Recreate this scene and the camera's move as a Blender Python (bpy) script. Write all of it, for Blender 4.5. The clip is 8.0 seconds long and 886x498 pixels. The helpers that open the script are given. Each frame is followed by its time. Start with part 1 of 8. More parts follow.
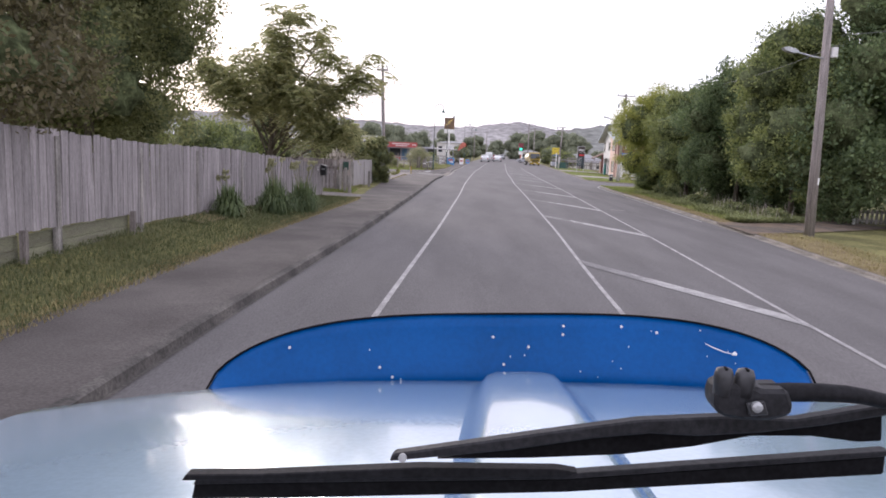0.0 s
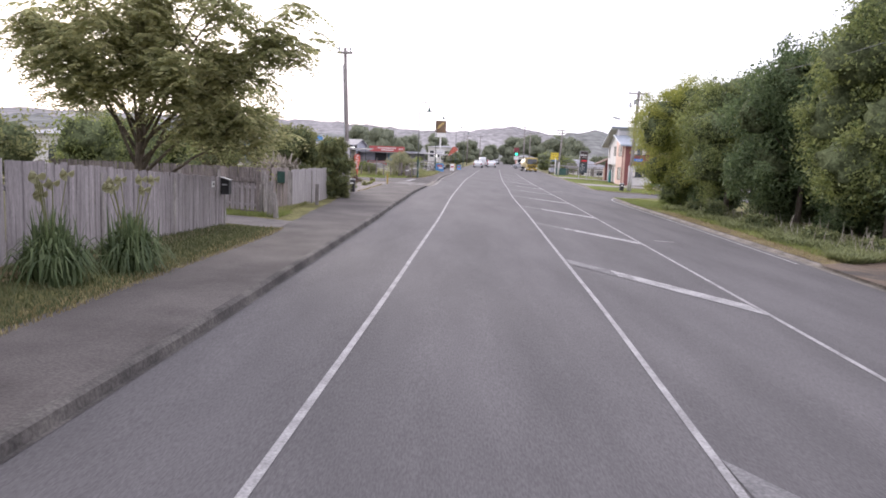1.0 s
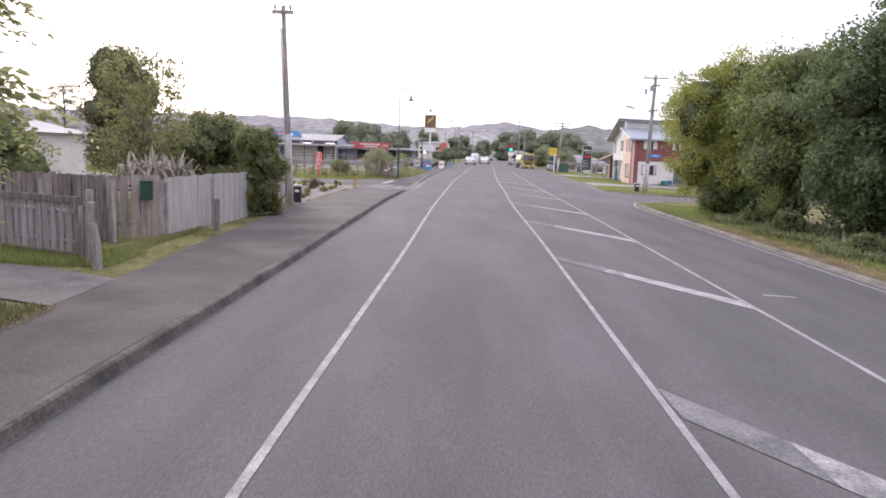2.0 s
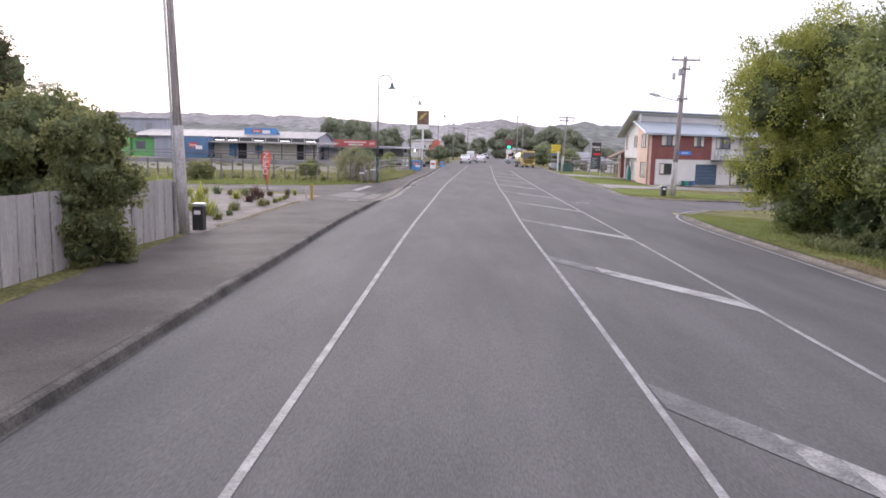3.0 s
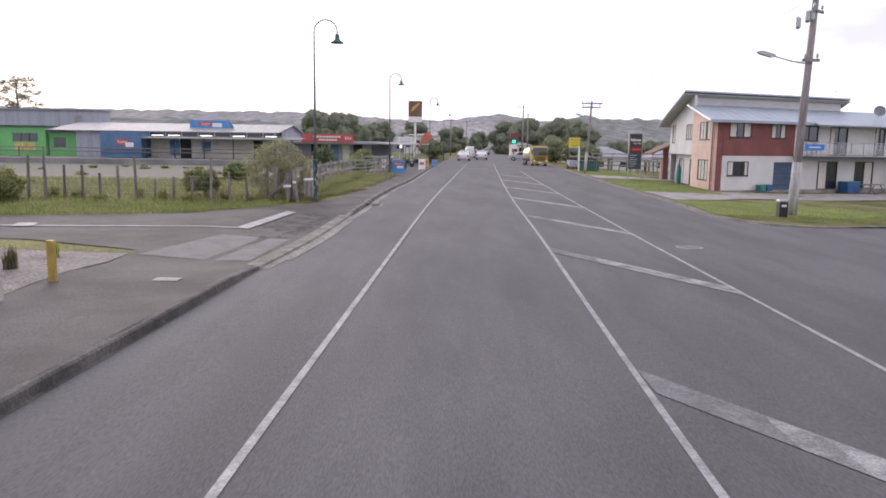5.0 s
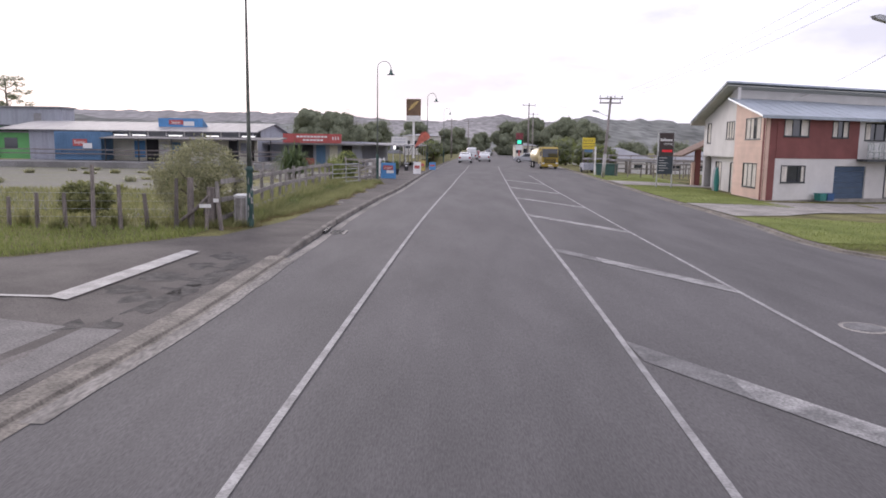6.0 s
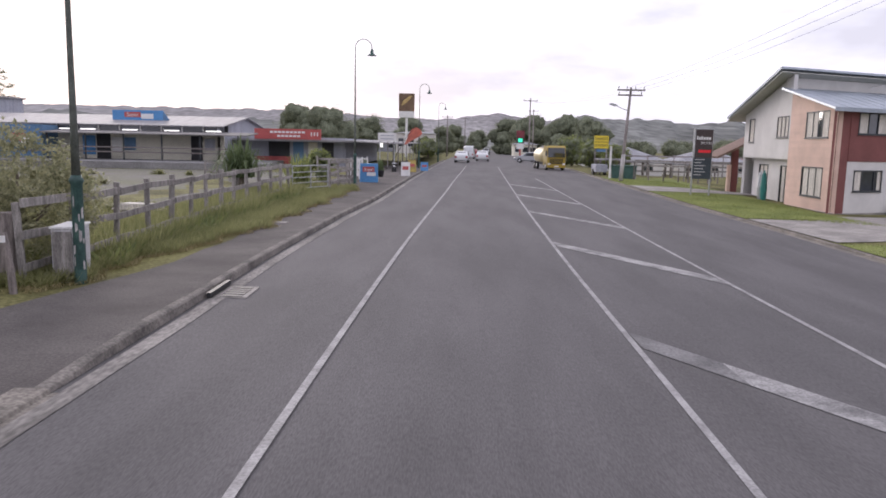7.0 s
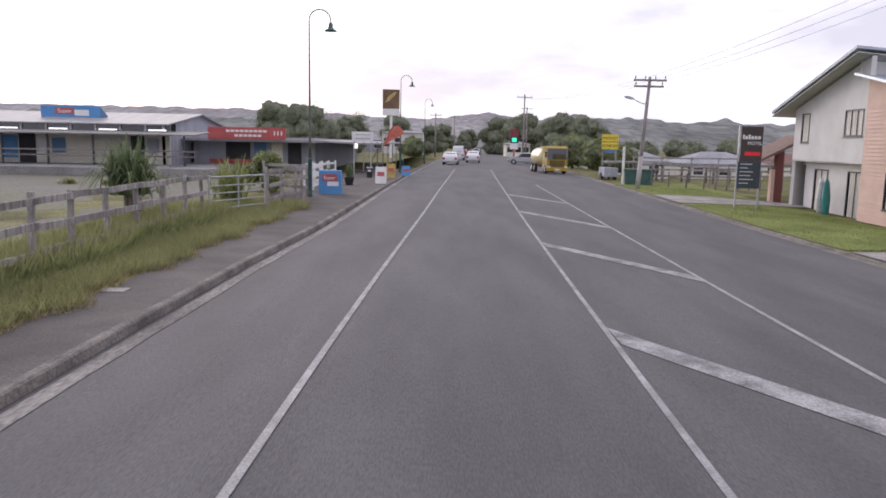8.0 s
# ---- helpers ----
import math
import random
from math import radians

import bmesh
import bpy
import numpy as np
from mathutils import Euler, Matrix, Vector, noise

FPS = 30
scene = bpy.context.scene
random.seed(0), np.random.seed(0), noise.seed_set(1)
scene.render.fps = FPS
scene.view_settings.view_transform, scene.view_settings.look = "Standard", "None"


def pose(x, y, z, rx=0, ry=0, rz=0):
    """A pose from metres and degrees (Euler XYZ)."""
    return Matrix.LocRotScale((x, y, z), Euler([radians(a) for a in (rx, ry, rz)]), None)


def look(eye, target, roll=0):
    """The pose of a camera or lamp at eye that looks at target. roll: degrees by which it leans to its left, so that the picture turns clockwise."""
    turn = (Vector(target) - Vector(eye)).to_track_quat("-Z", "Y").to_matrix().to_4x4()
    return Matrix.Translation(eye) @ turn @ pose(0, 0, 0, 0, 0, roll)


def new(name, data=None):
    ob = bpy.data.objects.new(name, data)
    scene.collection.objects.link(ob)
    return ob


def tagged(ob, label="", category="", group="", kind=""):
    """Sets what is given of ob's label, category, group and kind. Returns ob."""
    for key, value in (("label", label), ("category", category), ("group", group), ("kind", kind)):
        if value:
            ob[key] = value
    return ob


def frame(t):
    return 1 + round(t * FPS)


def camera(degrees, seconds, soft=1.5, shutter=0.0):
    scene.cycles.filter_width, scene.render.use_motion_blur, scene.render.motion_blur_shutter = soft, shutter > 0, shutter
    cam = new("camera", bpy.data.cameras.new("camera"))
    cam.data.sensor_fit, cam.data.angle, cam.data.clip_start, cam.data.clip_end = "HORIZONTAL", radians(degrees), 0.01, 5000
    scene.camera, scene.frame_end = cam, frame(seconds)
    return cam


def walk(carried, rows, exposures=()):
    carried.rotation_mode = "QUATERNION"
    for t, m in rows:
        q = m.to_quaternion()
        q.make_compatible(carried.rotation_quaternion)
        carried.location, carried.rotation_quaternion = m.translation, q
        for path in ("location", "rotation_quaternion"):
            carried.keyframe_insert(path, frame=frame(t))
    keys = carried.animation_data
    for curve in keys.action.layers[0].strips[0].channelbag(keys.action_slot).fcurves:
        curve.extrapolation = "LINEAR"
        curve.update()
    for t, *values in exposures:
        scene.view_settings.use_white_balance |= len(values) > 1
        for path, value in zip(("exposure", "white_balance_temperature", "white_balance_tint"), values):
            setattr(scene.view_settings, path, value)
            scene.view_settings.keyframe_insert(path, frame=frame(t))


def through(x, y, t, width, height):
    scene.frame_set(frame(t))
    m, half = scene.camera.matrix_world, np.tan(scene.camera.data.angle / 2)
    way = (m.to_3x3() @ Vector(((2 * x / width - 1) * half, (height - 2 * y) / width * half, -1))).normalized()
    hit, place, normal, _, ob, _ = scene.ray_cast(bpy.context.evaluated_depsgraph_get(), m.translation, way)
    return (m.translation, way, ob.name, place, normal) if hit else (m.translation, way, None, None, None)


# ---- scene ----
cam = camera(62.0, 8.0, soft=1.75)
PATH = [
    (0, (2.061, -8.27, 2.137), (2.015, -6.288, 1.872), 2.1),
    (0.5, (2.241, -3.087, 2.187), (2.203, -1.104, 1.924), 2.4),
    (1, (2.493, 1.841, 2.195), (2.463, 3.825, 1.943), 2.2),
    (1.5, (2.695, 6.74, 2.221), (2.676, 8.724, 1.964), 2.0),
    (3, (3.261, 21.187, 2.285), (3.258, 23.169, 2.018), 1.3),
    (3.5, (3.373, 25.958, 2.317), (3.374, 27.939, 2.044), 1.1),
    (4, (3.497, 30.694, 2.323), (3.5, 32.674, 2.043), 1.0),
    (4.5, (3.664, 35.307, 2.302), (3.665, 37.287, 2.022), 0.9),
    (6, (4.079, 48.291, 2.31), (4.072, 50.271, 2.0330), 0.8),
    (6.5, (4.167, 52.486, 2.31), (4.16, 54.466, 2.0296), 0.9),
    (7, (4.249, 56.751, 2.266), (4.254, 58.73, 1.9850), 1.2),
    (7.5, (4.508, 61.153, 2.303), (4.529, 63.132, 2.0175), 1.3),
    (8, (4.626, 65.378, 2.353), (4.657, 67.357, 2.0710), 1.1),
]
walk(cam, [(t, look(eye, target, roll)) for t, eye, target, roll in PATH], [(0, 0.12, 6230, 18), (0.5, 0.22, 6230, 18), (1, 0.3, 6230, 18), (1.5, 0.3, 6230, 18), (3, 0.12, 6230, 18), (4.5, -0.08, 6230, 18), (6.5, -0.32, 6230, 18), (8, -0.35, 6230, 18)])

# ---- world, sun ----
world = bpy.data.worlds.new("world")
scene.world = world
world.use_nodes = True
wn, wl = world.node_tree.nodes, world.node_tree.links
wn.clear()
SUN_EL, SUN_AZ = radians(14), radians(-24)      # low sun behind thin cloud, ahead and to the left
sky = wn.new("ShaderNodeTexSky")
sky.sky_type, sky.sun_disc = 'NISHITA', False
sky.sun_elevation, sky.sun_rotation = SUN_EL, SUN_AZ
sky.air_density, sky.dust_density = 1.0, 2.0
tc = wn.new("ShaderNodeTexCoord")
mp = wn.new("ShaderNodeMapping")
mp.inputs["Scale"].default_value = (1.0, 1.0, 3.2)
wl.new(tc.outputs["Generated"], mp.inputs["Vector"])
cn = wn.new("ShaderNodeTexNoise")
cn.inputs["Scale"].default_value, cn.inputs["Detail"].default_value, cn.inputs["Roughness"].default_value = 2.6, 7.0, 0.55
wl.new(mp.outputs["Vector"], cn.inputs["Vector"])
cr = wn.new("ShaderNodeValToRGB")
cr.color_ramp.elements[0].position, cr.color_ramp.elements[0].color = 0.37, (8.3, 8.2, 8.9, 1)
cr.color_ramp.elements[1].position, cr.color_ramp.elements[1].color = 0.50, (11.6, 11.5, 12.3, 1)
wl.new(cn.outputs["Fac"], cr.inputs["Fac"])
mixw = wn.new("ShaderNodeMix")
mixw.data_type = 'RGBA'
mixw.inputs[0].default_value = 0.9
wl.new(sky.outputs["Color"], mixw.inputs[6])
wl.new(cr.outputs["Color"], mixw.inputs[7])
bg = wn.new("ShaderNodeBackground")
bg.inputs["Strength"].default_value = 0.13
wl.new(mixw.outputs[2], bg.inputs["Color"])
wo = wn.new("ShaderNodeOutputWorld")
wl.new(bg.outputs["Background"], wo.inputs["Surface"])
sun = new("sun", bpy.data.lights.new("sun", 'SUN'))
sun.data.energy, sun.data.angle, sun.data.color = 2.0, radians(25), (1.0, 0.92, 0.8)
sd = Vector((math.sin(SUN_AZ) * math.cos(SUN_EL), math.cos(SUN_AZ) * math.cos(SUN_EL), math.sin(SUN_EL)))
sun.matrix_world = look(sd * 300, (0, 0, 0))


# ---- materials ----
def mat(name, c, rough=0.8, metal=0.0, vary=0.25, scale=3.0, fine=60.0, bump=0.15, tint=None, island=0.0, spec=0.4, stretch=(1, 1, 1), fine_mix=0.35, obj_rand=0.0):
    """A painted or natural surface: two scales of variation, optional second tint in patches, fine relief."""
    m = bpy.data.materials.new(name)
    m.use_nodes = True
    n, l = m.node_tree.nodes, m.node_tree.links
    b = n["Principled BSDF"]
    b.inputs["Roughness"].default_value, b.inputs["Metallic"].default_value = rough, metal
    b.inputs["Specular IOR Level"].default_value = spec
    co = n.new("ShaderNodeTexCoord")
    ma = n.new("ShaderNodeMapping")
    ma.inputs["Scale"].default_value = stretch
    geo = n.new("ShaderNodeNewGeometry")
    l.new(geo.outputs["Position"], ma.inputs["Vector"])
    a = n.new("ShaderNodeTexNoise")
    a.inputs["Scale"].default_value, a.inputs["Detail"].default_value, a.inputs["Roughness"].default_value = scale, 5, 0.6
    f = n.new("ShaderNodeTexNoise")
    f.inputs["Scale"].default_value, f.inputs["Detail"].default_value = fine, 3
    l.new(ma.outputs["Vector"], a.inputs["Vector"])
    l.new(ma.outputs["Vector"], f.inputs["Vector"])
    ramp = n.new("ShaderNodeValToRGB")
    lo = [max(0, v * (1 - vary)) for v in c]
    hi = [min(1, v * (1 + vary)) for v in c] if tint is None else list(tint)
    ramp.color_ramp.elements[0].position, ramp.color_ramp.elements[0].color = 0.36, (*lo, 1)
    ramp.color_ramp.elements[1].position, ramp.color_ramp.elements[1].color = 0.64, (*hi, 1)
    l.new(a.outputs["Fac"], ramp.inputs["Fac"])
    mr = n.new("ShaderNodeMapRange")
    mr.inputs["From Min"].default_value, mr.inputs["From Max"].default_value = 0.3, 0.7
    mr.inputs["To Min"].default_value, mr.inputs["To Max"].default_value = 1 - fine_mix, 1 + fine_mix
    l.new(f.outputs["Fac"], mr.inputs["Value"])
    val = mr.outputs["Result"]
    rnd = island or obj_rand
    if rnd:
        src = geo.outputs["Random Per Island"] if island else n.new("ShaderNodeObjectInfo").outputs["Random"]
        r2 = n.new("ShaderNodeMapRange")
        r2.inputs["To Min"].default_value, r2.inputs["To Max"].default_value = 1 - rnd, 1 + rnd
        l.new(src, r2.inputs["Value"])
        mu = n.new("ShaderNodeMath")
        mu.operation = 'MULTIPLY'
        l.new(val, mu.inputs[0])
        l.new(r2.outputs["Result"], mu.inputs[1])
        val = mu.outputs["Value"]
    mx = n.new("ShaderNodeVectorMath")
    mx.operation = 'SCALE'
    l.new(ramp.outputs["Color"], mx.inputs[0])
    l.new(val, mx.inputs["Scale"])
    l.new(mx.outputs["Vector"], b.inputs["Base Color"])
    if bump:
        bp = n.new("ShaderNodeBump")
        bp.inputs["Strength"].default_value, bp.inputs["Distance"].default_value = bump, 0.02
        l.new(f.outputs["Fac"], bp.inputs["Height"])
        l.new(bp.outputs["Normal"], b.inputs["Normal"])
    return m


def leafmat(name, c, c2, through=0.3, rough=0.55, spec=0.3):
    """Leaves: a colour per leaf, some light coming through."""
    m = bpy.data.materials.new(name)
    m.use_nodes = True
    n, l = m.node_tree.nodes, m.node_tree.links
    b = n["Principled BSDF"]
    b.inputs["Roughness"].default_value, b.inputs["Specular IOR Level"].default_value = rough, spec
    geo = n.new("ShaderNodeNewGeometry")
    noi = n.new("ShaderNodeTexNoise")
    noi.inputs["Scale"].default_value = 0.7
    l.new(geo.outputs["Position"], noi.inputs["Vector"])
    ad = n.new("ShaderNodeMath")
    ad.operation = 'MULTIPLY_ADD'
    ad.inputs[1].default_value, ad.inputs[2].default_value = 0.6, -0.02
    l.new(geo.outputs["Random Per Island"], ad.inputs[0])
    ad2 = n.new("ShaderNodeMath")
    ad2.operation = 'MULTIPLY_ADD'
    ad2.inputs[1].default_value = 0.8
    l.new(noi.outputs["Fac"], ad2.inputs[0])
    l.new(ad.outputs["Value"], ad2.inputs[2])
    ramp = n.new("ShaderNodeValToRGB")
    ramp.color_ramp.elements[0].position, ramp.color_ramp.elements[0].color = 0.25, (*c, 1)
    ramp.color_ramp.elements[1].position, ramp.color_ramp.elements[1].color = 1.0, (*c2, 1)
    l.new(ad2.outputs["Value"], ramp.inputs["Fac"])
    l.new(ramp.outputs["Color"], b.inputs["Base Color"])
    tr = n.new("ShaderNodeBsdfTranslucent")
    l.new(ramp.outputs["Color"], tr.inputs["Color"])
    mx = n.new("ShaderNodeMixShader")
    mx.inputs[0].default_value = through
    l.new(b.outputs["BSDF"], mx.inputs[1])
    l.new(tr.outputs["BSDF"], mx.inputs[2])
    l.new(mx.outputs["Shader"], n["Material Output"].inputs["Surface"])
    return m


def plain(name, c, rough=0.5, metal=0.0, emit=0.0, coat=0.0, spec=0.5):
    m = bpy.data.materials.new(name)
    m.use_nodes = True
    b = m.node_tree.nodes["Principled BSDF"]
    b.inputs["Base Color"].default_value = (*c, 1)
    b.inputs["Roughness"].default_value, b.inputs["Metallic"].default_value = rough, metal
    b.inputs["Specular IOR Level"].default_value = spec
    b.inputs["Coat Weight"].default_value = coat
    if emit:
        b.inputs["Emission Color"].default_value, b.inputs["Emission Strength"].default_value = (*c, 1), emit
    return m


ASPHALT = mat("asphalt", (0.108, 0.102, 0.104), 0.85, vary=0.15, scale=0.8, stretch=(1, 0.2, 1), fine=70, bump=0.35, fine_mix=0.22, spec=0.3)
FOOTPATH = mat("footpath_asphalt", (0.1, 0.089, 0.084), 0.9, vary=0.2, scale=0.6, fine=40, bump=0.4, tint=(0.128, 0.115, 0.108), fine_mix=0.25, spec=0.25)
CONCRETE = mat("concrete", (0.28, 0.26, 0.24), 0.9, vary=0.25, scale=1.2, fine=30, bump=0.3)
KERB_DARK = mat("old_dark_kerb", (0.07, 0.064, 0.06), 0.9, vary=0.35, scale=1.3, fine=25, bump=0.5, tint=(0.125, 0.114, 0.104))
KERB = mat("kerb_concrete", (0.185, 0.166, 0.144), 0.9, vary=0.3, scale=1.6, fine=25, bump=0.5)
KERB_FAR = mat("stained_kerb", (0.13, 0.118, 0.108), 0.9, vary=0.35, scale=1.3, fine=25, bump=0.5, tint=(0.21, 0.19, 0.17))
CHANNEL = mat("channel_concrete", (0.2, 0.185, 0.17), 0.9, vary=0.3, scale=1.1, fine=25, bump=0.4, tint=(0.29, 0.27, 0.25), stretch=(1, 0.3, 1))
PAINT = mat("road_paint", (0.29, 0.282, 0.28), 0.7, vary=0.25, scale=2.5, fine=35, bump=0.2, fine_mix=0.25)
HATCH = mat("hatch_paint", (0.35, 0.342, 0.34), 0.75, vary=0.35, scale=2.2, fine=35, bump=0.2, fine_mix=0.3, tint=(0.4, 0.39, 0.385))
HATCH_DULL = mat("dull_hatch_paint", (0.2, 0.195, 0.195), 0.8, vary=0.25, scale=2.5, fine=35, bump=0.2, fine_mix=0.35, tint=(0.36, 0.35, 0.345))
WORN = mat("worn_road_paint", (0.135, 0.13, 0.132), 0.8, vary=0.15, scale=2.2, fine=30, bump=0.3, tint=(0.2, 0.195, 0.195), fine_mix=0.3)
GRASS = mat("grass_ground", (0.13, 0.125, 0.055), 0.95, vary=0.3, scale=0.45, fine=14, bump=0.6, tint=(0.2, 0.19, 0.08), fine_mix=0.45, spec=0.1)
LAWN = mat("lawn_ground", (0.16, 0.2, 0.058), 0.95, vary=0.2, scale=0.5, fine=18, bump=0.4, tint=(0.235, 0.26, 0.088), fine_mix=0.4, spec=0.1)
OLDDRIVE = mat("earthy_asphalt", (0.085, 0.075, 0.07), 0.95, vary=0.35, scale=0.9, fine=25, bump=0.4, tint=(0.16, 0.115, 0.08), fine_mix=0.3)
DIRT = mat("dry_verge", (0.2, 0.15, 0.09), 0.95, vary=0.3, scale=1.0, fine=16, bump=0.6, tint=(0.24, 0.2, 0.11), fine_mix=0.4, spec=0.1)
GRAVEL = mat("gravel", (0.235, 0.21, 0.195), 0.95, vary=0.2, scale=1.4, fine=22, bump=0.8, fine_mix=0.45, spec=0.15)
FENCE = mat("weathered_planks", (0.295, 0.268, 0.272), 0.9, vary=0.22, scale=2.2, fine=26, bump=0.4, stretch=(6, 6, 0.5), obj_rand=0.16, fine_mix=0.28)
FENCE_B = mat("brownish_planks", (0.27, 0.232, 0.215), 0.9, vary=0.25, scale=2.2, fine=26, bump=0.4, stretch=(6, 6, 0.5), obj_rand=0.2, fine_mix=0.28)
FENCE_P = mat("pale_boards", (0.37, 0.345, 0.34), 0.9, vary=0.14, scale=1.6, fine=22, bump=0.3, stretch=(4, 4, 0.5), obj_rand=0.07, fine_mix=0.16)
FENCE_D = mat("dark_weathered_timber", (0.19, 0.165, 0.155), 0.95, vary=0.35, scale=3, fine=30, bump=0.5, stretch=(5, 5, 0.6), obj_rand=0.25)
TIMBER = mat("grey_timber", (0.27, 0.25, 0.235), 0.95, vary=0.35, scale=2.5, fine=30, bump=0.5, stretch=(4, 4, 0.7), obj_rand=0.2)
POLEWOOD = mat("pole_wood", (0.27, 0.24, 0.23), 0.9, vary=0.3, scale=3, fine=40, bump=0.4, stretch=(6, 6, 0.35))
BARK = mat("bark", (0.15, 0.125, 0.1), 0.95, vary=0.35, scale=4, fine=22, bump=0.8, stretch=(3, 3, 0.6))
STEEL = mat("galvanised_steel", (0.42, 0.43, 0.44), 0.45, 0.6, vary=0.12, scale=5, fine=50, bump=0.08)
DKGREEN = mat("dark_green_paint", (0.035, 0.085, 0.075), 0.5, vary=0.3, scale=5, fine=60, bump=0.08, tint=(0.06, 0.12, 0.105))
BLACKP = mat("black_plastic", (0.02, 0.02, 0.022), 0.55, vary=0.3, scale=6, fine=80, bump=0.06)
WHITEP = mat("white_paint", (0.72, 0.71, 0.70), 0.6, vary=0.08, scale=2, fine=40, bump=0.08, fine_mix=0.08)
GLASSM = mat("window_glass", (0.035, 0.04, 0.05), 0.06, vary=0.3, scale=0.6, fine=3, bump=0.0, spec=0.8, fine_mix=0.1)
CURTAIN = mat("curtain", (0.62, 0.58, 0.52), 0.9, vary=0.15, scale=1.0, fine=12, bump=0.3, stretch=(8, 8, 0.2))


# ---- shapes ----
def part(name, bm, material, parent=None, label="", smooth=False):
    me = bpy.data.meshes.new(name)
    bmesh.ops.recalc_face_normals(bm, faces=bm.faces) if len(bm.faces) < 20000 else None
    bm.to_mesh(me)
    bm.free()
    me.materials.append(material)
    if smooth:
        me.polygons.foreach_set("use_smooth", [True] * len(me.polygons))
    ob = new(name, me)
    ob.parent = parent
    if label:
        tagged(ob, label)
    return ob


def mesh_part(name, verts, faces, material, parent=None, smooth=False):
    me = bpy.data.meshes.new(name)
    me.from_pydata(verts, [], faces)
    me.materials.append(material)
    if smooth:
        me.polygons.foreach_set("use_smooth", [True] * len(me.polygons))
    ob = new(name, me)
    ob.parent = parent
    return ob


def thing(name, x, y, z, label, category, group="", rz=0.0, kind=""):
    ob = new(name)
    ob.empty_display_size = 0.2
    ob.matrix_basis = pose(x, y, z, 0, 0, rz)
    return tagged(ob, label, category, group, kind)


def box(bm, x0, x1, y0, y1, z0, z1, m=None, bevel=0.0):
    vs = [bm.verts.new((x, y, z)) for z in (z0, z1) for x, y in ((x0, y0), (x1, y0), (x1, y1), (x0, y1))]
    fs = [bm.faces.new([vs[i] for i in q]) for q in ((3, 2, 1, 0), (4, 5, 6, 7), (0, 1, 5, 4), (1, 2, 6, 5), (2, 3, 7, 6), (3, 0, 4, 7))]
    if bevel:
        es = list({e for f in fs for e in f.edges})
        r = bmesh.ops.bevel(bm, geom=es, offset=bevel, segments=2, affect='EDGES', profile=0.7)
        vs = list({v for f in r['faces'] for v in f.verts} | {v for v in vs if v.is_valid})
    if m is not None:
        bmesh.ops.transform(bm, matrix=m, verts=vs)
    return vs


def tube(bm, pts, radii, seg=8, caps=True):
    """A round bar through the points, with its own radius at each."""
    pts = [Vector(p) for p in pts]
    if not hasattr(radii, "__len__"):
        radii = [radii] * len(pts)
    rings = []
    up = Vector((0.13, 0.31, 0.94)).normalized()
    for i, p in enumerate(pts):
        d = (pts[min(i + 1, len(pts) - 1)] - pts[max(i - 1, 0)]).normalized()
        a = d.cross(up)
        if a.length < 0.2:
            a = d.cross(Vector((1, 0.2, 0)))
        a.normalize()
        b = d.cross(a)
        rings.append([bm.verts.new(p + radii[i] * (math.cos(k * 2 * math.pi / seg) * a + math.sin(k * 2 * math.pi / seg) * b)) for k in range(seg)])
    for r0, r1 in zip(rings, rings[1:]):
        for k in range(seg):
            bm.faces.new((r0[k], r0[(k + 1) % seg], r1[(k + 1) % seg], r1[k]))
    if caps:
        bm.faces.new(rings[0][::-1])
        bm.faces.new(rings[-1])


def prism(bm, poly, depth, m=None):
    """Polygon in the xz plane, pushed out along y by depth."""
    a = [bm.verts.new((x, 0, z)) for x, z in poly]
    b = [bm.verts.new((x, depth, z)) for x, z in poly]
    k = len(poly)
    bm.faces.new(a)
    bm.faces.new(b[::-1])
    for i in range(k):
        bm.faces.new((a[i], b[i], b[(i + 1) % k], a[(i + 1) % k]))
    if m is not None:
        bmesh.ops.transform(bm, matrix=m, verts=a + b)


def text_part(name, s, size, material, parent, m, depth=0.004):
    cu = bpy.data.curves.new(name, 'FONT')
    cu.body, cu.size, cu.extrude, cu.align_x, cu.align_y = s, size, depth, 'CENTER', 'CENTER'
    tmp = bpy.data.objects.new(name, cu)
    scene.collection.objects.link(tmp)
    me = bpy.data.meshes.new_from_object(tmp.evaluated_get(bpy.context.evaluated_depsgraph_get()))
    bpy.data.objects.remove(tmp)
    me.transform(m)
    me.materials.clear()
    me.materials.append(material)
    ob = new(name, me)
    ob.parent = parent
    return ob


def ramp_of(v, xs, ys):
    return float(np.interp(v, xs, ys))


# ---- the lie of the land ----
def G(x, y):
    """Road level: falls to the right of the lane, less so farther on."""
    if x > 3:
        return -ramp_of(y, (0, 20, 40, 60, 90, 110, 130), (.055, .045, .037, .036, .030, .015, 0)) * (min(x, 26) - 3)
    return ramp_of(y, (0, 90, 110), (.012, .012, 0)) * (3 - max(x, -8))


def axis_l(y):
    return 0.97 + 0.028 * y + 0.0001 * y * y


def sway(y, xs, ds):
    """A slow sideways wander of a hand-set line, eased between its stations."""
    k = int(np.clip(np.searchsorted(xs, y) - 1, 0, len(xs) - 2))
    u = min(1.0, max(0.0, (y - xs[k]) / (xs[k + 1] - xs[k])))
    return ds[k] + (ds[k + 1] - ds[k]) * u * u * (3 - 2 * u)


def edge_l(y):
    return axis_l(y) + sway(y, (-4, 14, 24, 46, 70, 98, 125), (0.0, 0.13, 0.12, -0.08, -0.16, 0.0, 0.1))


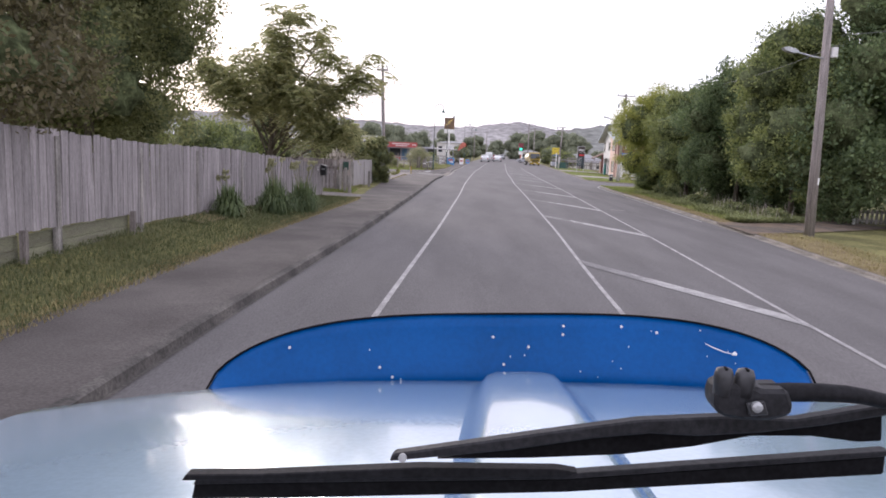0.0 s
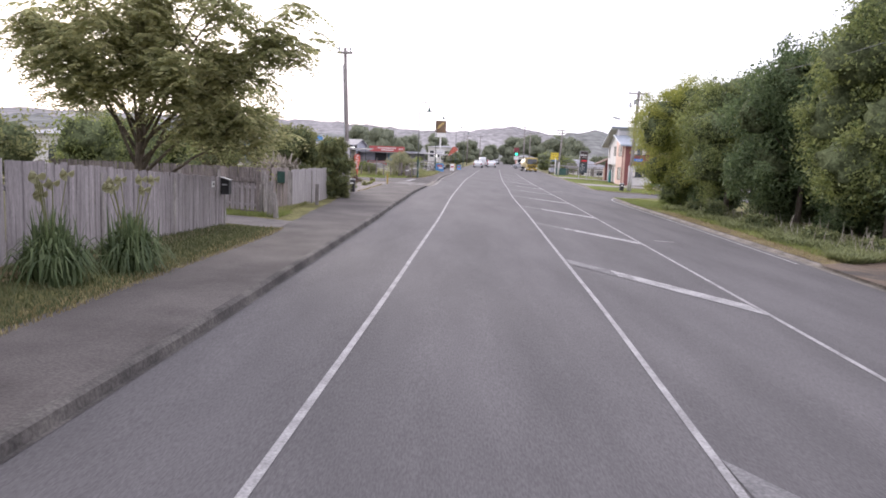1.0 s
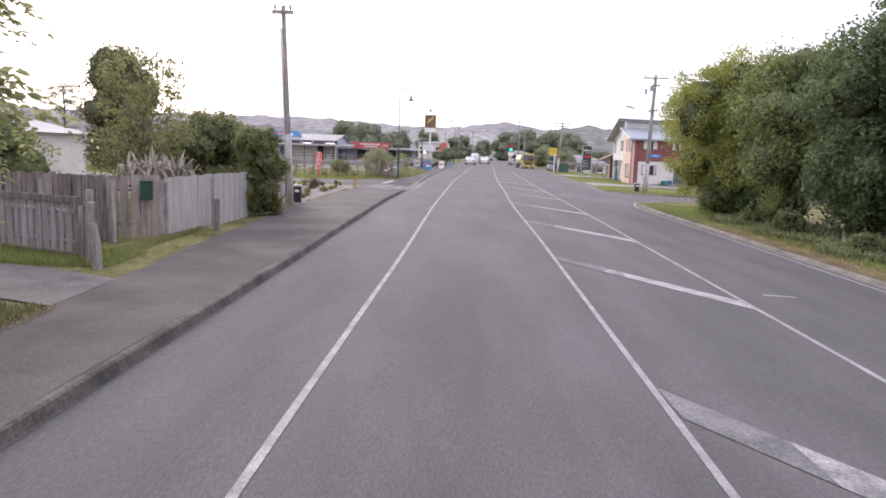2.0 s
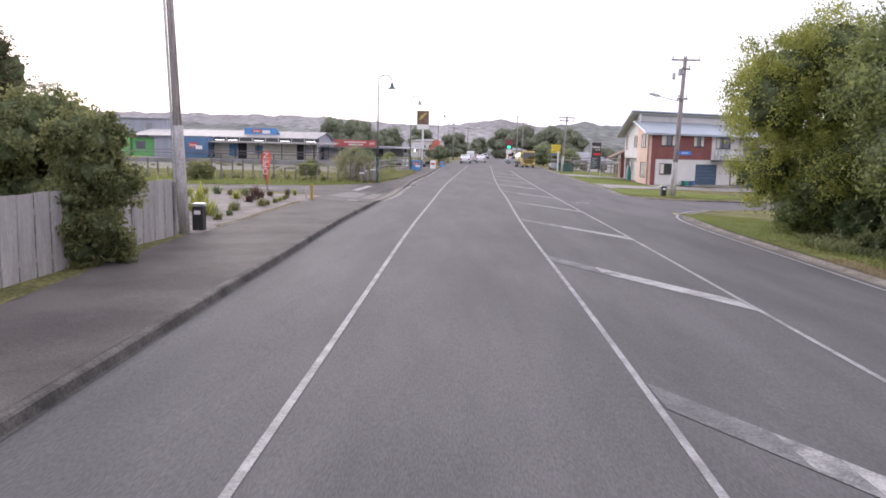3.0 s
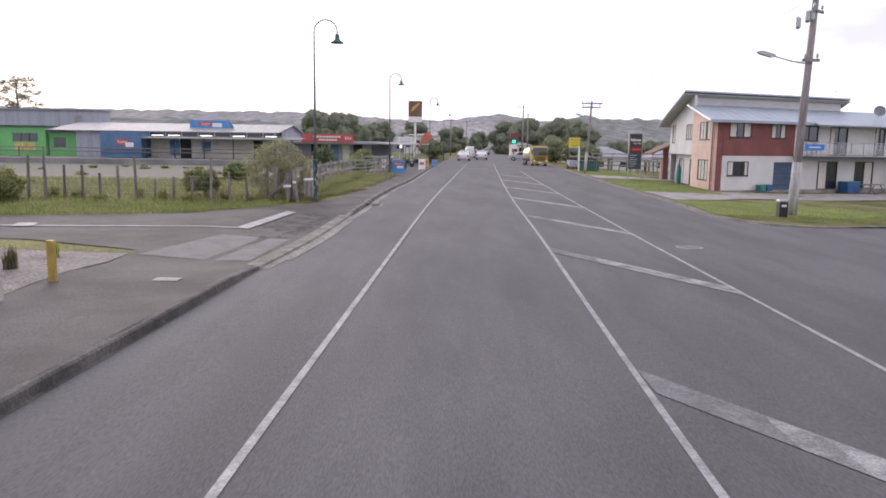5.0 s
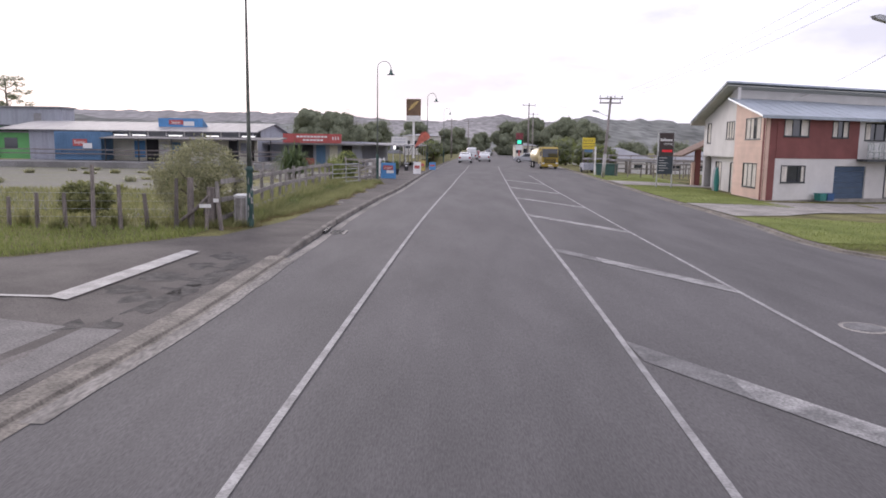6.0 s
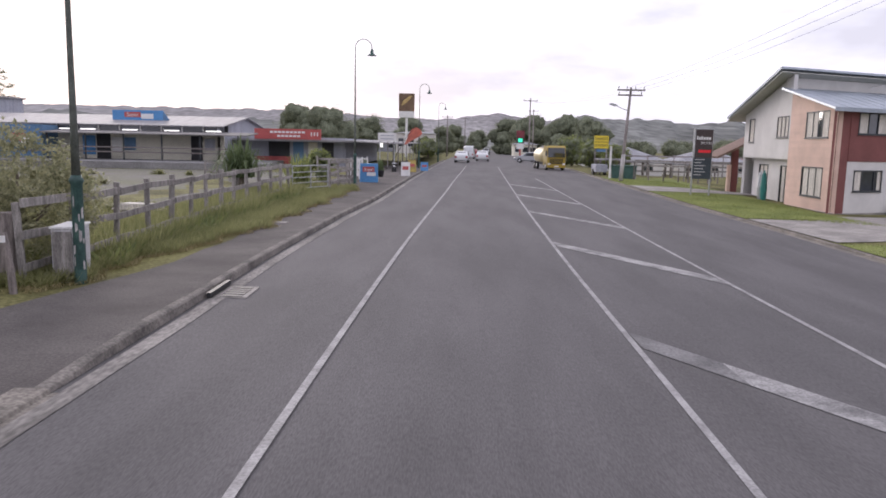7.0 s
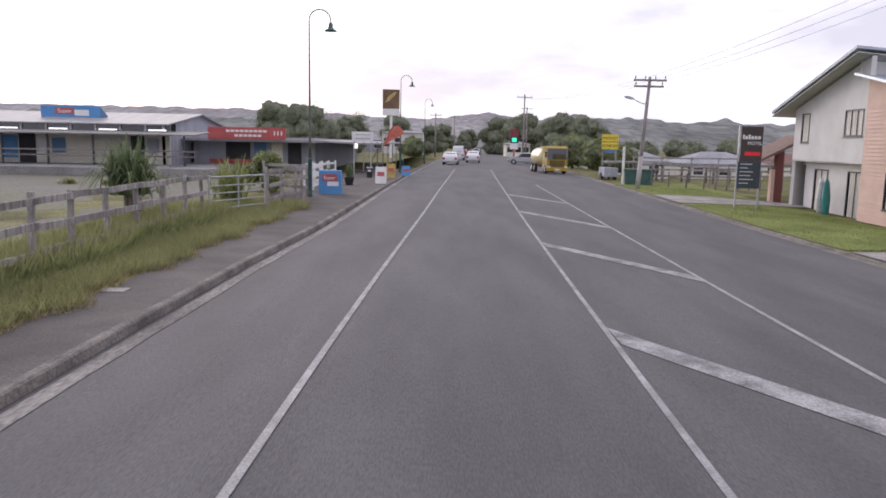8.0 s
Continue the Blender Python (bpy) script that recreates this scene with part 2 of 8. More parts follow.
def med_l(y):
    return axis_l(y) + 3.38 + sway(y, (3, 15, 30, 46, 60, 72, 110), (0.0, 0.12, 0.12, 0.0, 0.06, 0.0, 0.12))


def med_r(y):
    return 7.12 + 0.0375 * y - 0.00002 * y * y + sway(y, (0, 14, 44, 62, 75, 90), (0.03, 0.13, 0.12, 0.04, 0.03, 0.1))


def kerb_l(y):
    return axis_l(y) - (1.62 + 0.013 * y) + sway(y, (-3, 12, 24, 34, 44, 51, 58, 64, 72, 78, 86, 110), (-0.12, 0.08, 0.09, 0.0, -0.1, 0.0, 0.2, 0.12, 0.0, 0.03, 0.22, 0.1))


def path_l(y):
    return ramp_of(y, (-40, 3, 13, 19, 30, 38, 42, 52, 65, 69, 81, 92, 96, 130, 200), (-2.6, -2.45, -2.2, -2.0, -2.45, -2.75, -2.5, -2.35, -1.25, -0.4, 0.0, 0.3, -2.2, -1.4, 1.5))


RIGHT_NEAR = [(10.2, -60), (10.7, -20), (11.3, 0), (11.75, 9), (12.1, 15), (12.4, 22), (12.65, 31), (12.85, 40), (13.05, 47), (13.4, 51.2), (14.0, 53.6), (14.9, 55.6), (16.2, 57.6), (17.9, 59.2), (20.0, 60.7), (30, 65.6), (60, 80), (120, 108)]
RIGHT_FAR = [(120, 118), (60, 90), (30, 73.4), (23.5, 69.3), (19.5, 67.3), (17.2, 66.3), (15.7, 66.6), (14.85, 68.2), (14.75, 70.5), (15.2, 74), (15.6, 80), (15.8, 86), (16.05, 95), (16.35, 103), (16.6, 113), (16.9, 125), (18.0, 160), (20.5, 220), (32, 420)]


def resample(pts, step):
    """The polyline as points about step apart, rounded by a spline."""
    out = []
    n = len(pts)
    for i in range(n - 1):
        p0, p1, p2, p3 = (Vector(pts[max(0, min(n - 1, k))]) for k in (i - 1, i, i + 1, i + 2))
        d = (p2 - p1).length
        m = max(1, int(d / step))
        for j in range(m):
            u = j / m
            t1, t2 = (p2 - p0), (p3 - p1)
            t1 = t1.normalized() * d if t1.length else t1
            t2 = t2.normalized() * d if t2.length else t2
            h = (2 * u ** 3 - 3 * u ** 2 + 1) * p1 + (u ** 3 - 2 * u ** 2 + u) * t1 + (3 * u ** 2 - 2 * u ** 3) * p2 + (u ** 3 - u ** 2) * t2
            out.append((h.x, h.y))
    out.append(tuple(pts[-1]))
    return out


def strip(name, left, right, level, material, cols=1, parent=None, wave=0.0):
    """A sheet between two lines of equal length; level(x, y) gives its height."""
    vs, fs = [], []
    for (x0, y0), (x1, y1) in zip(left, right):
        for c in range(cols + 1):
            u = c / cols
            x, y = x0 + (x1 - x0) * u, y0 + (y1 - y0) * u
            vs.append((x, y, level(x, y) + (wave * noise.noise((x * 0.6, y * 0.6, 3.1)) if wave else 0)))
    w = cols + 1
    for i in range(len(left) - 1):
        for c in range(cols):
            fs.append((i * w + c, i * w + c + 1, (i + 1) * w + c + 1, (i + 1) * w + c))
    return mesh_part(name, vs, fs, material, parent, smooth=True)


def ys(a, b, step):
    n = max(2, int(round((b - a) / step)) + 1)
    return [a + (b - a) * i / (n - 1) for i in range(n)]


# ---- ground, road, paths ----
vs, fs = [], []


def loft(kerb, outer_x, lift, bank=None):
    """Ground from a kerb line out to the distance, denser by the kerb."""
    us = (0, 0.004, 0.012, 0.025, 0.05, 0.09, 0.15, 0.25, 0.45, 1.0)
    base = len(vs)
    for k, (x, y) in enumerate(kerb):
        ox, oy = outer_x(k, x, y)
        for u in us:
            px, py = x + (ox - x) * u, y + (oy - y) * u
            z = G(px, py) + lift
            if bank:
                z += bank(px, py, abs(px - x))
            vs.append((px, py, z + 0.006 * noise.noise((px * 0.8, py * 0.8, 0.0)) * (u > 0)))
    w = len(us)
    for i in range(len(kerb) - 1):
        for c in range(w - 1):
            fs.append((base + i * w + c, base + i * w + c + 1, base + (i + 1) * w + c + 1, base + (i + 1) * w + c))


def bank_left(x, y, d):
    """The grass bank up to the tall fence, and the yard beyond the side lane."""
    z = ramp_of(d, (0, 0.3, 1.9, 3.5), (0, 0.02, 1.0, 1.0)) * ramp_of(y, (-10, 2, 4, 6, 9.5, 13, 18, 21), (0.0, 0.05, 0.12, 0.18, 0.24, 0.16, 0.05, 0.0))
    z -= ramp_of(d, (0.0, 1.0), (0, 0.05)) * ramp_of(y, (66, 70, 90, 96), (0, 1, 1, 0))
    return z


left_line = [(path_l(y), y) for y in ys(-60, 30, 1.5)[:-1] + ys(30, 100, 1.5)[:-1] + ys(100, 420, 8)]
loft(left_line, lambda k, x, y: (-260.0, y), 0.10, bank_left)
near_line = resample(RIGHT_NEAR, 1.2)
loft(near_line, lambda k, x, y: (260.0, min(y, 48 + (y - 48) * 0.3 if y > 48 else y)), 0.06)
far_line = resample(RIGHT_FAR, 1.2)
loft(far_line, lambda k, x, y: (300.0, max(y, 150.0 + y * 0.6)), 0.06, lambda x, y, d: -ramp_of(x, (20, 24, 40), (0, 0.1, 0.45)) * ramp_of(y, (72, 80, 110, 130), (0.3, 1, 1, 0)) - ramp_of(x, (21, 27), (0, 1.5)) * ramp_of(y, (118, 140), (0, 1)))
base = len(vs)
vs += [(-4000, -300, -1.6), (4000, -300, -1.6), (4000, 4000, -1.6), (-4000, 4000, -1.6)]
fs.append((base, base + 1, base + 2, base + 3))
tagged(mesh_part("ground", vs, fs, GRASS, smooth=True), "grassy ground with dry patches beside the road", "ground", kind="structure")

rows_y = ys(-60, 130, 1.0)[:-1] + ys(130, 420, 8)


def kerb_r_main(y):
    return ramp_of(y, [p[1] for p in RIGHT_NEAR[:10]] + [60, 67] + [p[1] for p in RIGHT_FAR[8:]], [p[0] for p in RIGHT_NEAR[:10]] + [17.0, 17.0] + [p[0] for p in RIGHT_FAR[8:]])


tagged(strip("road", [(kerb_l(y) - 0.05, y) for y in rows_y], [(kerb_r_main(y) + 0.1, y) for y in rows_y], G, ASPHALT, cols=10), "grey asphalt road with worn tyre tracks", "road", kind="structure")
side_a = [(16.0, 56.5), (20.0, 60.2), (30, 65.3), (60, 79.6), (120, 107)]
side_b = [(16.0, 67.0), (19.5, 67.8), (30, 73.8), (60, 90.4), (120, 118.6)]
tagged(strip("side_street", resample(side_a, 2)[:40], resample(side_b, 2)[:40], lambda x, y: G(x, y) + 0.004, ASPHALT, cols=4), "grey asphalt side street leading off the road", "road", kind="structure")


def kerb_strip(name, line, side, h, label, w=0.13, gutter=0.28, material=None, taper=None):
    """Upstand and dished channel of a kerb, made from one profile along a line."""
    prof = ((-gutter, 0.006), (-0.02, 0.002), (0.0, h * 0.85), (0.03, h), (w, h), (w + 0.02, h - 0.08))
    v, f = [], []
    n = len(line)
    ht = taper or (lambda y: 1.0)
    for i, (x, y) in enumerate(line):
        x0, y0 = line[max(i - 1, 0)]
        x1, y1 = line[min(i + 1, n - 1)]
        d = Vector((x1 - x0, y1 - y0)).normalized()
        o = Vector((-d.y, d.x)) * side
        for k, (a, b) in enumerate(prof):
            px, py = x + o.x * a, y + o.y * a
            b = b * ht(y) if k > 1 else b
            b2 = b + 0.012 * noise.noise((px * 2.1, py * 2.1, k * 0.3)) * (k > 1)
            v.append((px, py, G(px, py) + b2))
    w2 = len(prof)
    for i in range(n - 1):
        for c in range(w2 - 1):
            f.append((i * w2 + c, i * w2 + c + 1, (i + 1) * w2 + c + 1, (i + 1) * w2 + c))
    return tagged(mesh_part(name, v, f, material or KERB, smooth=False), label, "kerb", kind="structure")


kerb_strip("kerb_left_near", [(kerb_l(y), y) for y in ys(-60, 53.0, 0.8)], 1, 0.113, "worn dark old kerb beside the footpath", gutter=0.07, material=KERB_DARK, taper=lambda y: ramp_of(y, (51.5, 53), (1, 0.3)))
kerb_strip("kerb_left_crossing", [(kerb_l(y), y) for y in ys(53.0, 63.0, 0.8)], 1, 0.035, "dropped concrete kerb at the lane mouth", w=0.3, gutter=0.2)
kerb_strip("kerb_left_far", [(kerb_l(y), y) for y in ys(63.0, 160, 0.8)], 1, 0.118, "stained concrete kerb beside the footpath", gutter=0.03, material=KERB_FAR, taper=lambda y: ramp_of(y, (63, 64.6), (0.3, 1)))
chan = ys(54.0, 160, 0.8)
tagged(strip("channel_left_far", [(kerb_l(y) + 0.09 + 0.03 * noise.noise((y * 1.3, 2, 0)), y) for y in chan], [(kerb_l(y) + 0.3 + 0.04 * noise.noise((y * 1.1, 7, 0)), y) for y in chan], lambda x, y: G(x, y) + 0.007, CHANNEL, cols=2), "pale worn concrete channel along the kerb", "channel", kind="structure")
kerb_strip("kerb_right_near", near_line, -1, 0.07, "low concrete kerb rounding the side street corner")
kerb_strip("kerb_right_far", far_line, -1, 0.07, "low concrete kerb along the grass verge")
path_rows = ys(-60, 130, 0.8)
tagged(strip("footpath", [(path_l(y) + 0.12 * noise.noise((y * 0.7, 0, 0)), y) for y in path_rows], [(kerb_l(y) - 0.11, y) for y in path_rows],
             lambda x, y: G(x, y) + (0.115 if not 51.5 < y < 64.5 else 0.115 - 0.085 * min(1, (y - 51.5) / 1.5, (64.5 - y) / 1.5) * min(1, max(0, (x - path_l(y)) / 1.5))), FOOTPATH, cols=4), "dark patched asphalt footpath", "pavement", kind="structure")


# ---- paint on the road ----
def line_paint(name, fx, y0, y1, w, label, material=PAINT, step=1.0):
    yy = ys(y0, y1, step)
    return tagged(strip(name, [(fx(y) - w / 2, y) for y in yy], [(fx(y) + w / 2, y) for y in yy], lambda x, y: G(x, y) + 0.006, material), label, "road marking", kind="structure")


line_paint("edge_line", edge_l, -60, 136, 0.08, "solid white painted edge line")
line_paint("median_line_left", med_l, -60, 136, 0.08, "solid white painted line beside the flush median")
line_paint("median_line_right", med_r, -60, 112, 0.09, "solid white painted line on the far side of the flush median")
for i, yn in enumerate((-6.4, 2.8, 14.3, 24.1, 33.4, 43.0, 52.8, 61.6, 70.7, 79.8, 89.0, 98.2)):
    a, b = Vector((med_r(yn) - 0.06, yn)), Vector((med_l(yn + 4.2) + 0.06, yn + 4.2))
    worn = 0.40 if i % 2 else 0.44
    for k, (s0, s1, m_) in enumerate(((0.0, 0.58, HATCH if yn < 48 else HATCH_DULL), (0.58, 0.7, HATCH_DULL), (0.7, 1.0, WORN if yn < 68 else HATCH_DULL))):
        p, q = a.lerp(b, s0), a.lerp(b, s1)
        pts = [p.lerp(q, j / 4) for j in range(5)]
        tagged(strip("hatch_bar", [(v.x, v.y - worn) for v in pts], [(v.x, v.y + worn) for v in pts], lambda x, y: G(x, y) + 0.008, m_), "worn white diagonal bar of the flush median", "road marking", "diagonal median bars", kind="structure")
right_line = [(x, y) for x, y in resample(RIGHT_NEAR, 1.0) if y > 21 and x < 17.5]
off = []
for i, (x, y) in enumerate(right_line):
    x0, y0 = right_line[max(i - 1, 0)]
    x1, y1 = right_line[min(i + 1, len(right_line) - 1)]
    d = Vector((x1 - x0, y1 - y0)).normalized()
    off.append((x - d.y * 0.5, y + d.x * 0.5))
tagged(strip("corner_edge_line", [(x - 0.05, y + 0.03) for x, y in off], [(x + 0.05, y - 0.03) for x, y in off], lambda x, y: G(x, y) + 0.007, PAINT), "white painted line round the side street corner", "road marking", kind="structure")
for y, x0 in ((25.3, 8.86),):
    tagged(strip("parking_tick", [(x0, y - 0.07), (x0 + 0.62, y - 0.06)], [(x0, y + 0.07), (x0 + 0.62, y + 0.08)], lambda x, y: G(x, y) + 0.007, PAINT), "short worn white tick on the road", "road marking", kind="structure")

def cross_z(x, y):
    return G(x, y) + 0.119 - 0.085 * max(0, min(1, (y - 51.5) / 1.5, (64.5 - y) / 1.5)) * min(1, max(0, (x - path_l(y)) / 1.5))


def stain(name, x, y, rx, ry, lift, material, label, seed, n=26):
    """A thin irregular patch lying on the ground."""
    rs_ = random.Random(seed)
    ring = [(1 + 0.35 * noise.noise((math.cos(a) * 1.7 + seed, math.sin(a) * 1.7, 0)) + rs_.uniform(-0.12, 0.12), a) for a in [2 * math.pi * i / n for i in range(n)]]
    pts = [(x, y)] + [(x + rx * k * math.cos(a), y + ry * k * math.sin(a)) for k, a in ring]
    return tagged(mesh_part(name, [(px, py, lift(px, py)) for px, py in pts], [(0, 1 + i, 1 + (i + 1) % n) for i in range(n)], material), label, "stain", kind="structure")


# side lane on the left, with its painted lines
lane_a = [(-1.6, 53.8), (-2.4, 54.2), (-5.0, 55.2), (-12, 55.6), (-40, 55.0), (-90, 53)]
lane_b = [(-0.95, 65.4), (-1.75, 65.0), (-3.75, 61.6), (-10, 59.0), (-40, 59.0), (-90, 58.6)]
tagged(strip("side_lane", lane_a, lane_b, lambda x, y: cross_z(x, y) - 0.003, FOOTPATH, cols=6), "dark asphalt lane leading off between the shops and the garden bed", "road", kind="structure")
tagged(strip("lane_stop_line", [(-1.45, 58.3), (-1.3, 60.6), (-1.14, 62.95)], [(-1.13, 58.22), (-0.98, 60.55), (-0.84, 62.9)], lambda x, y: cross_z(x, y) + 0.016, PAINT, cols=2), "thick white line at the mouth of the lane", "road marking", kind="structure")
tagged(strip("lane_edge_line", [(-1.3, 58.42), (-2.2, 58.3), (-4, 57.95), (-6.4, 57.5), (-30, 57.0)], [(-1.3, 58.3), (-2.2, 58.18), (-4, 57.83), (-6.4, 57.37), (-30, 56.85)], lambda x, y: cross_z(x, y) + 0.014, PAINT), "thin white line along the lane", "road marking", kind="structure")

tagged(strip("lane_dash", [(-6.75, 57.95), (-6.3, 58.05)], [(-6.55, 57.25), (-6.1, 57.35)], lambda x, y: cross_z(x, y) + 0.014, PAINT), "short thick white dash beside the lane line", "road marking", kind="structure")

# right-hand driveway to the two-storey building
drive_a = [(15.75, 78.0), (18.5, 79.4), (21.5, 82.5), (28, 86.0), (45, 93.0)]
drive_b = [(15.9, 84.8), (19, 85.6), (21.5, 88.8), (28, 91.7), (45, 98.6)]
tagged(strip("driveway", drive_a, drive_b, lambda x, y: G(x, y) + 0.09 - ramp_of(x, (20, 24, 40), (0, 0.1, 0.45)), CONCRETE, cols=6), "pale concrete driveway in front of the two-storey building", "driveway", kind="structure")

# dark worn blotches and old patches on the paths
BLOTCH = mat("tar_blotch", (0.038, 0.035, 0.035), 0.9, vary=0.3, scale=5, fine=40, bump=0.5, tint=(0.085, 0.078, 0.075))
OLDPATCH = mat("old_asphalt_patch", (0.15, 0.135, 0.128), 0.9, vary=0.2, scale=2, fine=40, bump=0.4)


for k, (x, y, rx, ry, m_) in enumerate(((-0.1, 58.6, 0.4, 0.8, BLOTCH), (0.1, 60.4, 0.26, 0.8, BLOTCH), (-0.5, 60.3, 0.4, 0.45, BLOTCH), (0.16, 61.9, 0.22, 0.8, BLOTCH), (-0.25, 57.0, 0.34, 0.5, BLOTCH), (-0.2, 62.7, 0.3, 0.45, BLOTCH), (-0.75, 59.2, 0.3, 0.35, BLOTCH), (0.0, 59.4, 0.3, 0.5, BLOTCH), (-0.3, 61.5, 0.3, 0.35, BLOTCH), (-0.6, 55.6, 0.5, 0.9, OLDPATCH))):
    stain("footpath_stain", x, y, rx, ry, cross_z, m_, "dark worn blotch on the footpath crossing", k)
PALEPATCH = mat("pale_concrete_crossing", (0.165, 0.155, 0.15), 0.9, vary=0.15, scale=2, fine=40, bump=0.3)
tagged(strip("crossing_slab", [(-2.0, 53.6), (-1.7, 55.4), (-1.4, 57.1)], [(0.12, 53.6), (0.18, 55.4), (0.22, 56.9)], lambda x, y: cross_z(x, y) + 0.001, PALEPATCH, cols=8), "pale concrete slab in the footpath crossing", "pavement", kind="structure")
mh = thing("manhole_cover", 10.25, 58.9, G(10.25, 58.9), "round pale iron manhole cover in the road", "manhole cover")
bm = bmesh.new()
tube(bm, [(0, 0, -0.05), (0, 0, 0.008), (0, 0, 0.012)], [0.36, 0.36, 0.34], 24)
part("surround", bm, CONCRETE, mh)
bm = bmesh.new()
tube(bm, [(0, 0, 0.0), (0, 0, 0.016), (0, 0, 0.018)], [0.28, 0.28, 0.26], 24)
part("lid", bm, WORN, mh)
YMARK = mat("worn_yellow_paint", (0.3, 0.25, 0.1), 0.8, vary=0.3, scale=4, fine=30, bump=0.2)
tagged(strip("yellow_mark", [(13.6, 54.4), (13.85, 55.5)], [(13.78, 54.35), (14.03, 55.45)], lambda x, y: G(x, y) + 0.008, YMARK), "short worn yellow paint mark by the corner kerb", "road marking", kind="structure")


# ---- fences ----
PLANKS = {}


BOARD = mat("mossy_retaining_board", (0.3, 0.285, 0.21), 0.95, vary=0.35, scale=1.6, fine=30, bump=0.5, stretch=(4, 0.6, 5), tint=(0.24, 0.245, 0.16), obj_rand=0.2)


def plank_mesh(w, h, t, mat_):
    """A sawn plank with eased edges; alike planks share one mesh."""
    key = (round(w, 2), round(h, 2), mat_.name)
    if key not in PLANKS:
        bm = bmesh.new()
        e = 0.006
        box(bm, -w / 2, w / 2, -t / 2, t / 2, 0, h)
        for v in bm.verts:
            v.co.x += e if (v.co.x < 0 and v.co.y < 0) else (-e if v.co.y < 0 else 0)
        me = bpy.data.meshes.new("plank")
        bm.to_mesh(me)
        bm.free()
        me.materials.append(mat_)
        PLANKS[key] = me
    return PLANKS[key]


def plank_fence(name, pts, top, bottom, label, mat_=FENCE, w=0.19, gap=0.004, rails=2, post=2.4, boards=None, back=1):
    """Upright planks along a line; top(y) and bottom(y) in metres; posts and rails behind."""
    x0, y0 = pts[0]
    f = thing(name, x0, y0, 0, label, "fence")
    rnd = random.Random(name + label)
    inv = Matrix.Translation((-x0, -y0, 0))
    for (ax, ay), (bx, by) in zip(pts, pts[1:]):
        d = Vector((bx - ax, by - ay))
        n = max(1, int(d.length / (w + gap)))
        ang = math.degrees(math.atan2(d.y, d.x))
        for i in range(n):
            u = (i + 0.5) / n
            x, y = ax + d.x * u, ay + d.y * u
            zb, zt = bottom(y), top(y) + rnd.uniform(-0.025, 0.02)
            ww = w + rnd.choice((0, 0, -0.03, 0.0))
            ob = new("plank", plank_mesh(ww, round((zt - zb) / 0.03) * 0.03, 0.02, mat_))
            ob.parent = f
            ob.matrix_basis = inv @ pose(x, y, zt - round((zt - zb) / 0.03) * 0.03, rnd.uniform(-0.8, 0.8), rnd.uniform(-0.9, 0.9), ang + rnd.uniform(-1.5, 1.5))
        nrm = Vector((-d.y, d.x)).normalized() * 0.06 * back
        for k in range(rails):
            bm = bmesh.new()
            q = 0.22 + 0.55 * k / max(1, rails - 1)
            za, zb = bottom(ay) + (top(ay) - bottom(ay)) * q, bottom(by) + (top(by) - bottom(by)) * q
            tube(bm, [(ax + nrm.x - x0, ay + nrm.y - y0, za), (bx + nrm.x - x0, by + nrm.y - y0, zb)], 0.045, 4)
            part("rail", bm, mat_, f)
        m = max(1, int(d.length / post))
        for i in range(m + 1):
            u = i / m
            x, y = ax + d.x * u + nrm.x * 0.2, ay + d.y * u + nrm.y * 0.2
            bm = bmesh.new()
            box(bm, -0.05, 0.05, -0.05, 0.05, -0.45, top(y) - bottom(y) - 0.1, pose(x - x0, y - y0, bottom(y), 0, 0, ang))
            part("fence_post", bm, TIMBER, f)
    if boards:
        for (ax, ay), (bx, by), z0a, z0b, h in boards:
            for k in range(2):
                bm = bmesh.new()
                d = Vector((bx - ax, by - ay))
                hh = h / 2 - 0.015
                vv = [bm.verts.new(p) for p in ((ax - x0, ay - y0, z0a + k * h / 2), (bx - x0, by - y0, z0b + k * h / 2), (bx - x0, by - y0, z0b + k * h / 2 + hh), (ax - x0, ay - y0, z0a + k * h / 2 + hh))]
                bm.faces.new(vv)
                r = bmesh.ops.extrude_face_region(bm, geom=bm.faces[:])
                bmesh.ops.translate(bm, vec=(-0.05, 0, 0), verts=[v for v in r['geom'] if isinstance(v, bmesh.types.BMVert)])
                part("retaining_board", bm, BOARD, f)
    return f


def fa_top(y):
    return ramp_of(y, (-6, 0, 3, 6, 11.5, 15.5, 20.8), (2.6, 2.4, 2.26, 2.08, 1.96, 1.73, 1.41))


def fa_bot(y):
    return ramp_of(y, (-6, 5.78, 5.84, 9.5, 12.4, 17.5, 20.8), (0.7, 0.7, 0.5, 0.43, 0.3, 0.1, 0.0))


plank_fence("tall_fence", [(-4.75, -9.0), (-4.5, 0.5), (-4.2, 9.0), (-3.5, 20.8)], fa_top, fa_bot, "tall weathered grey plank fence on the grass bank",
            boards=[((-4.75, -6), (-4.52, 2.44), 0.16, 0.22, 0.45), ((-4.51, 2.54), (-4.48, 3.46), 0.2, 0.22, 0.45), ((-4.47, 3.56), (-4.39, 5.78), 0.26, 0.27, 0.42)])
for x, y, z in ((-4.36, 2.38, 0.74), (-4.24, 5.74, 0.76), (-4.5, -0.4, 0.74), (-4.06, 9.3, 0.5)):
    t_ = bpy.data.objects["tall_fence"]
    bm = bmesh.new()
    box(bm, -0.05, 0.05, -0.045, 0.045, -0.1, z, pose(x + 4.72, y + 9.0, 0, 0, 0, 4), bevel=0.008)
    part("retaining_post", bm, FENCE_D, t_)
plank_fence("return_fence", [(-3.55, 20.9), (-7.5, 22.4)], lambda y: 1.42, lambda y: 0.05, "short plank fence returning beside the driveway", FENCE)
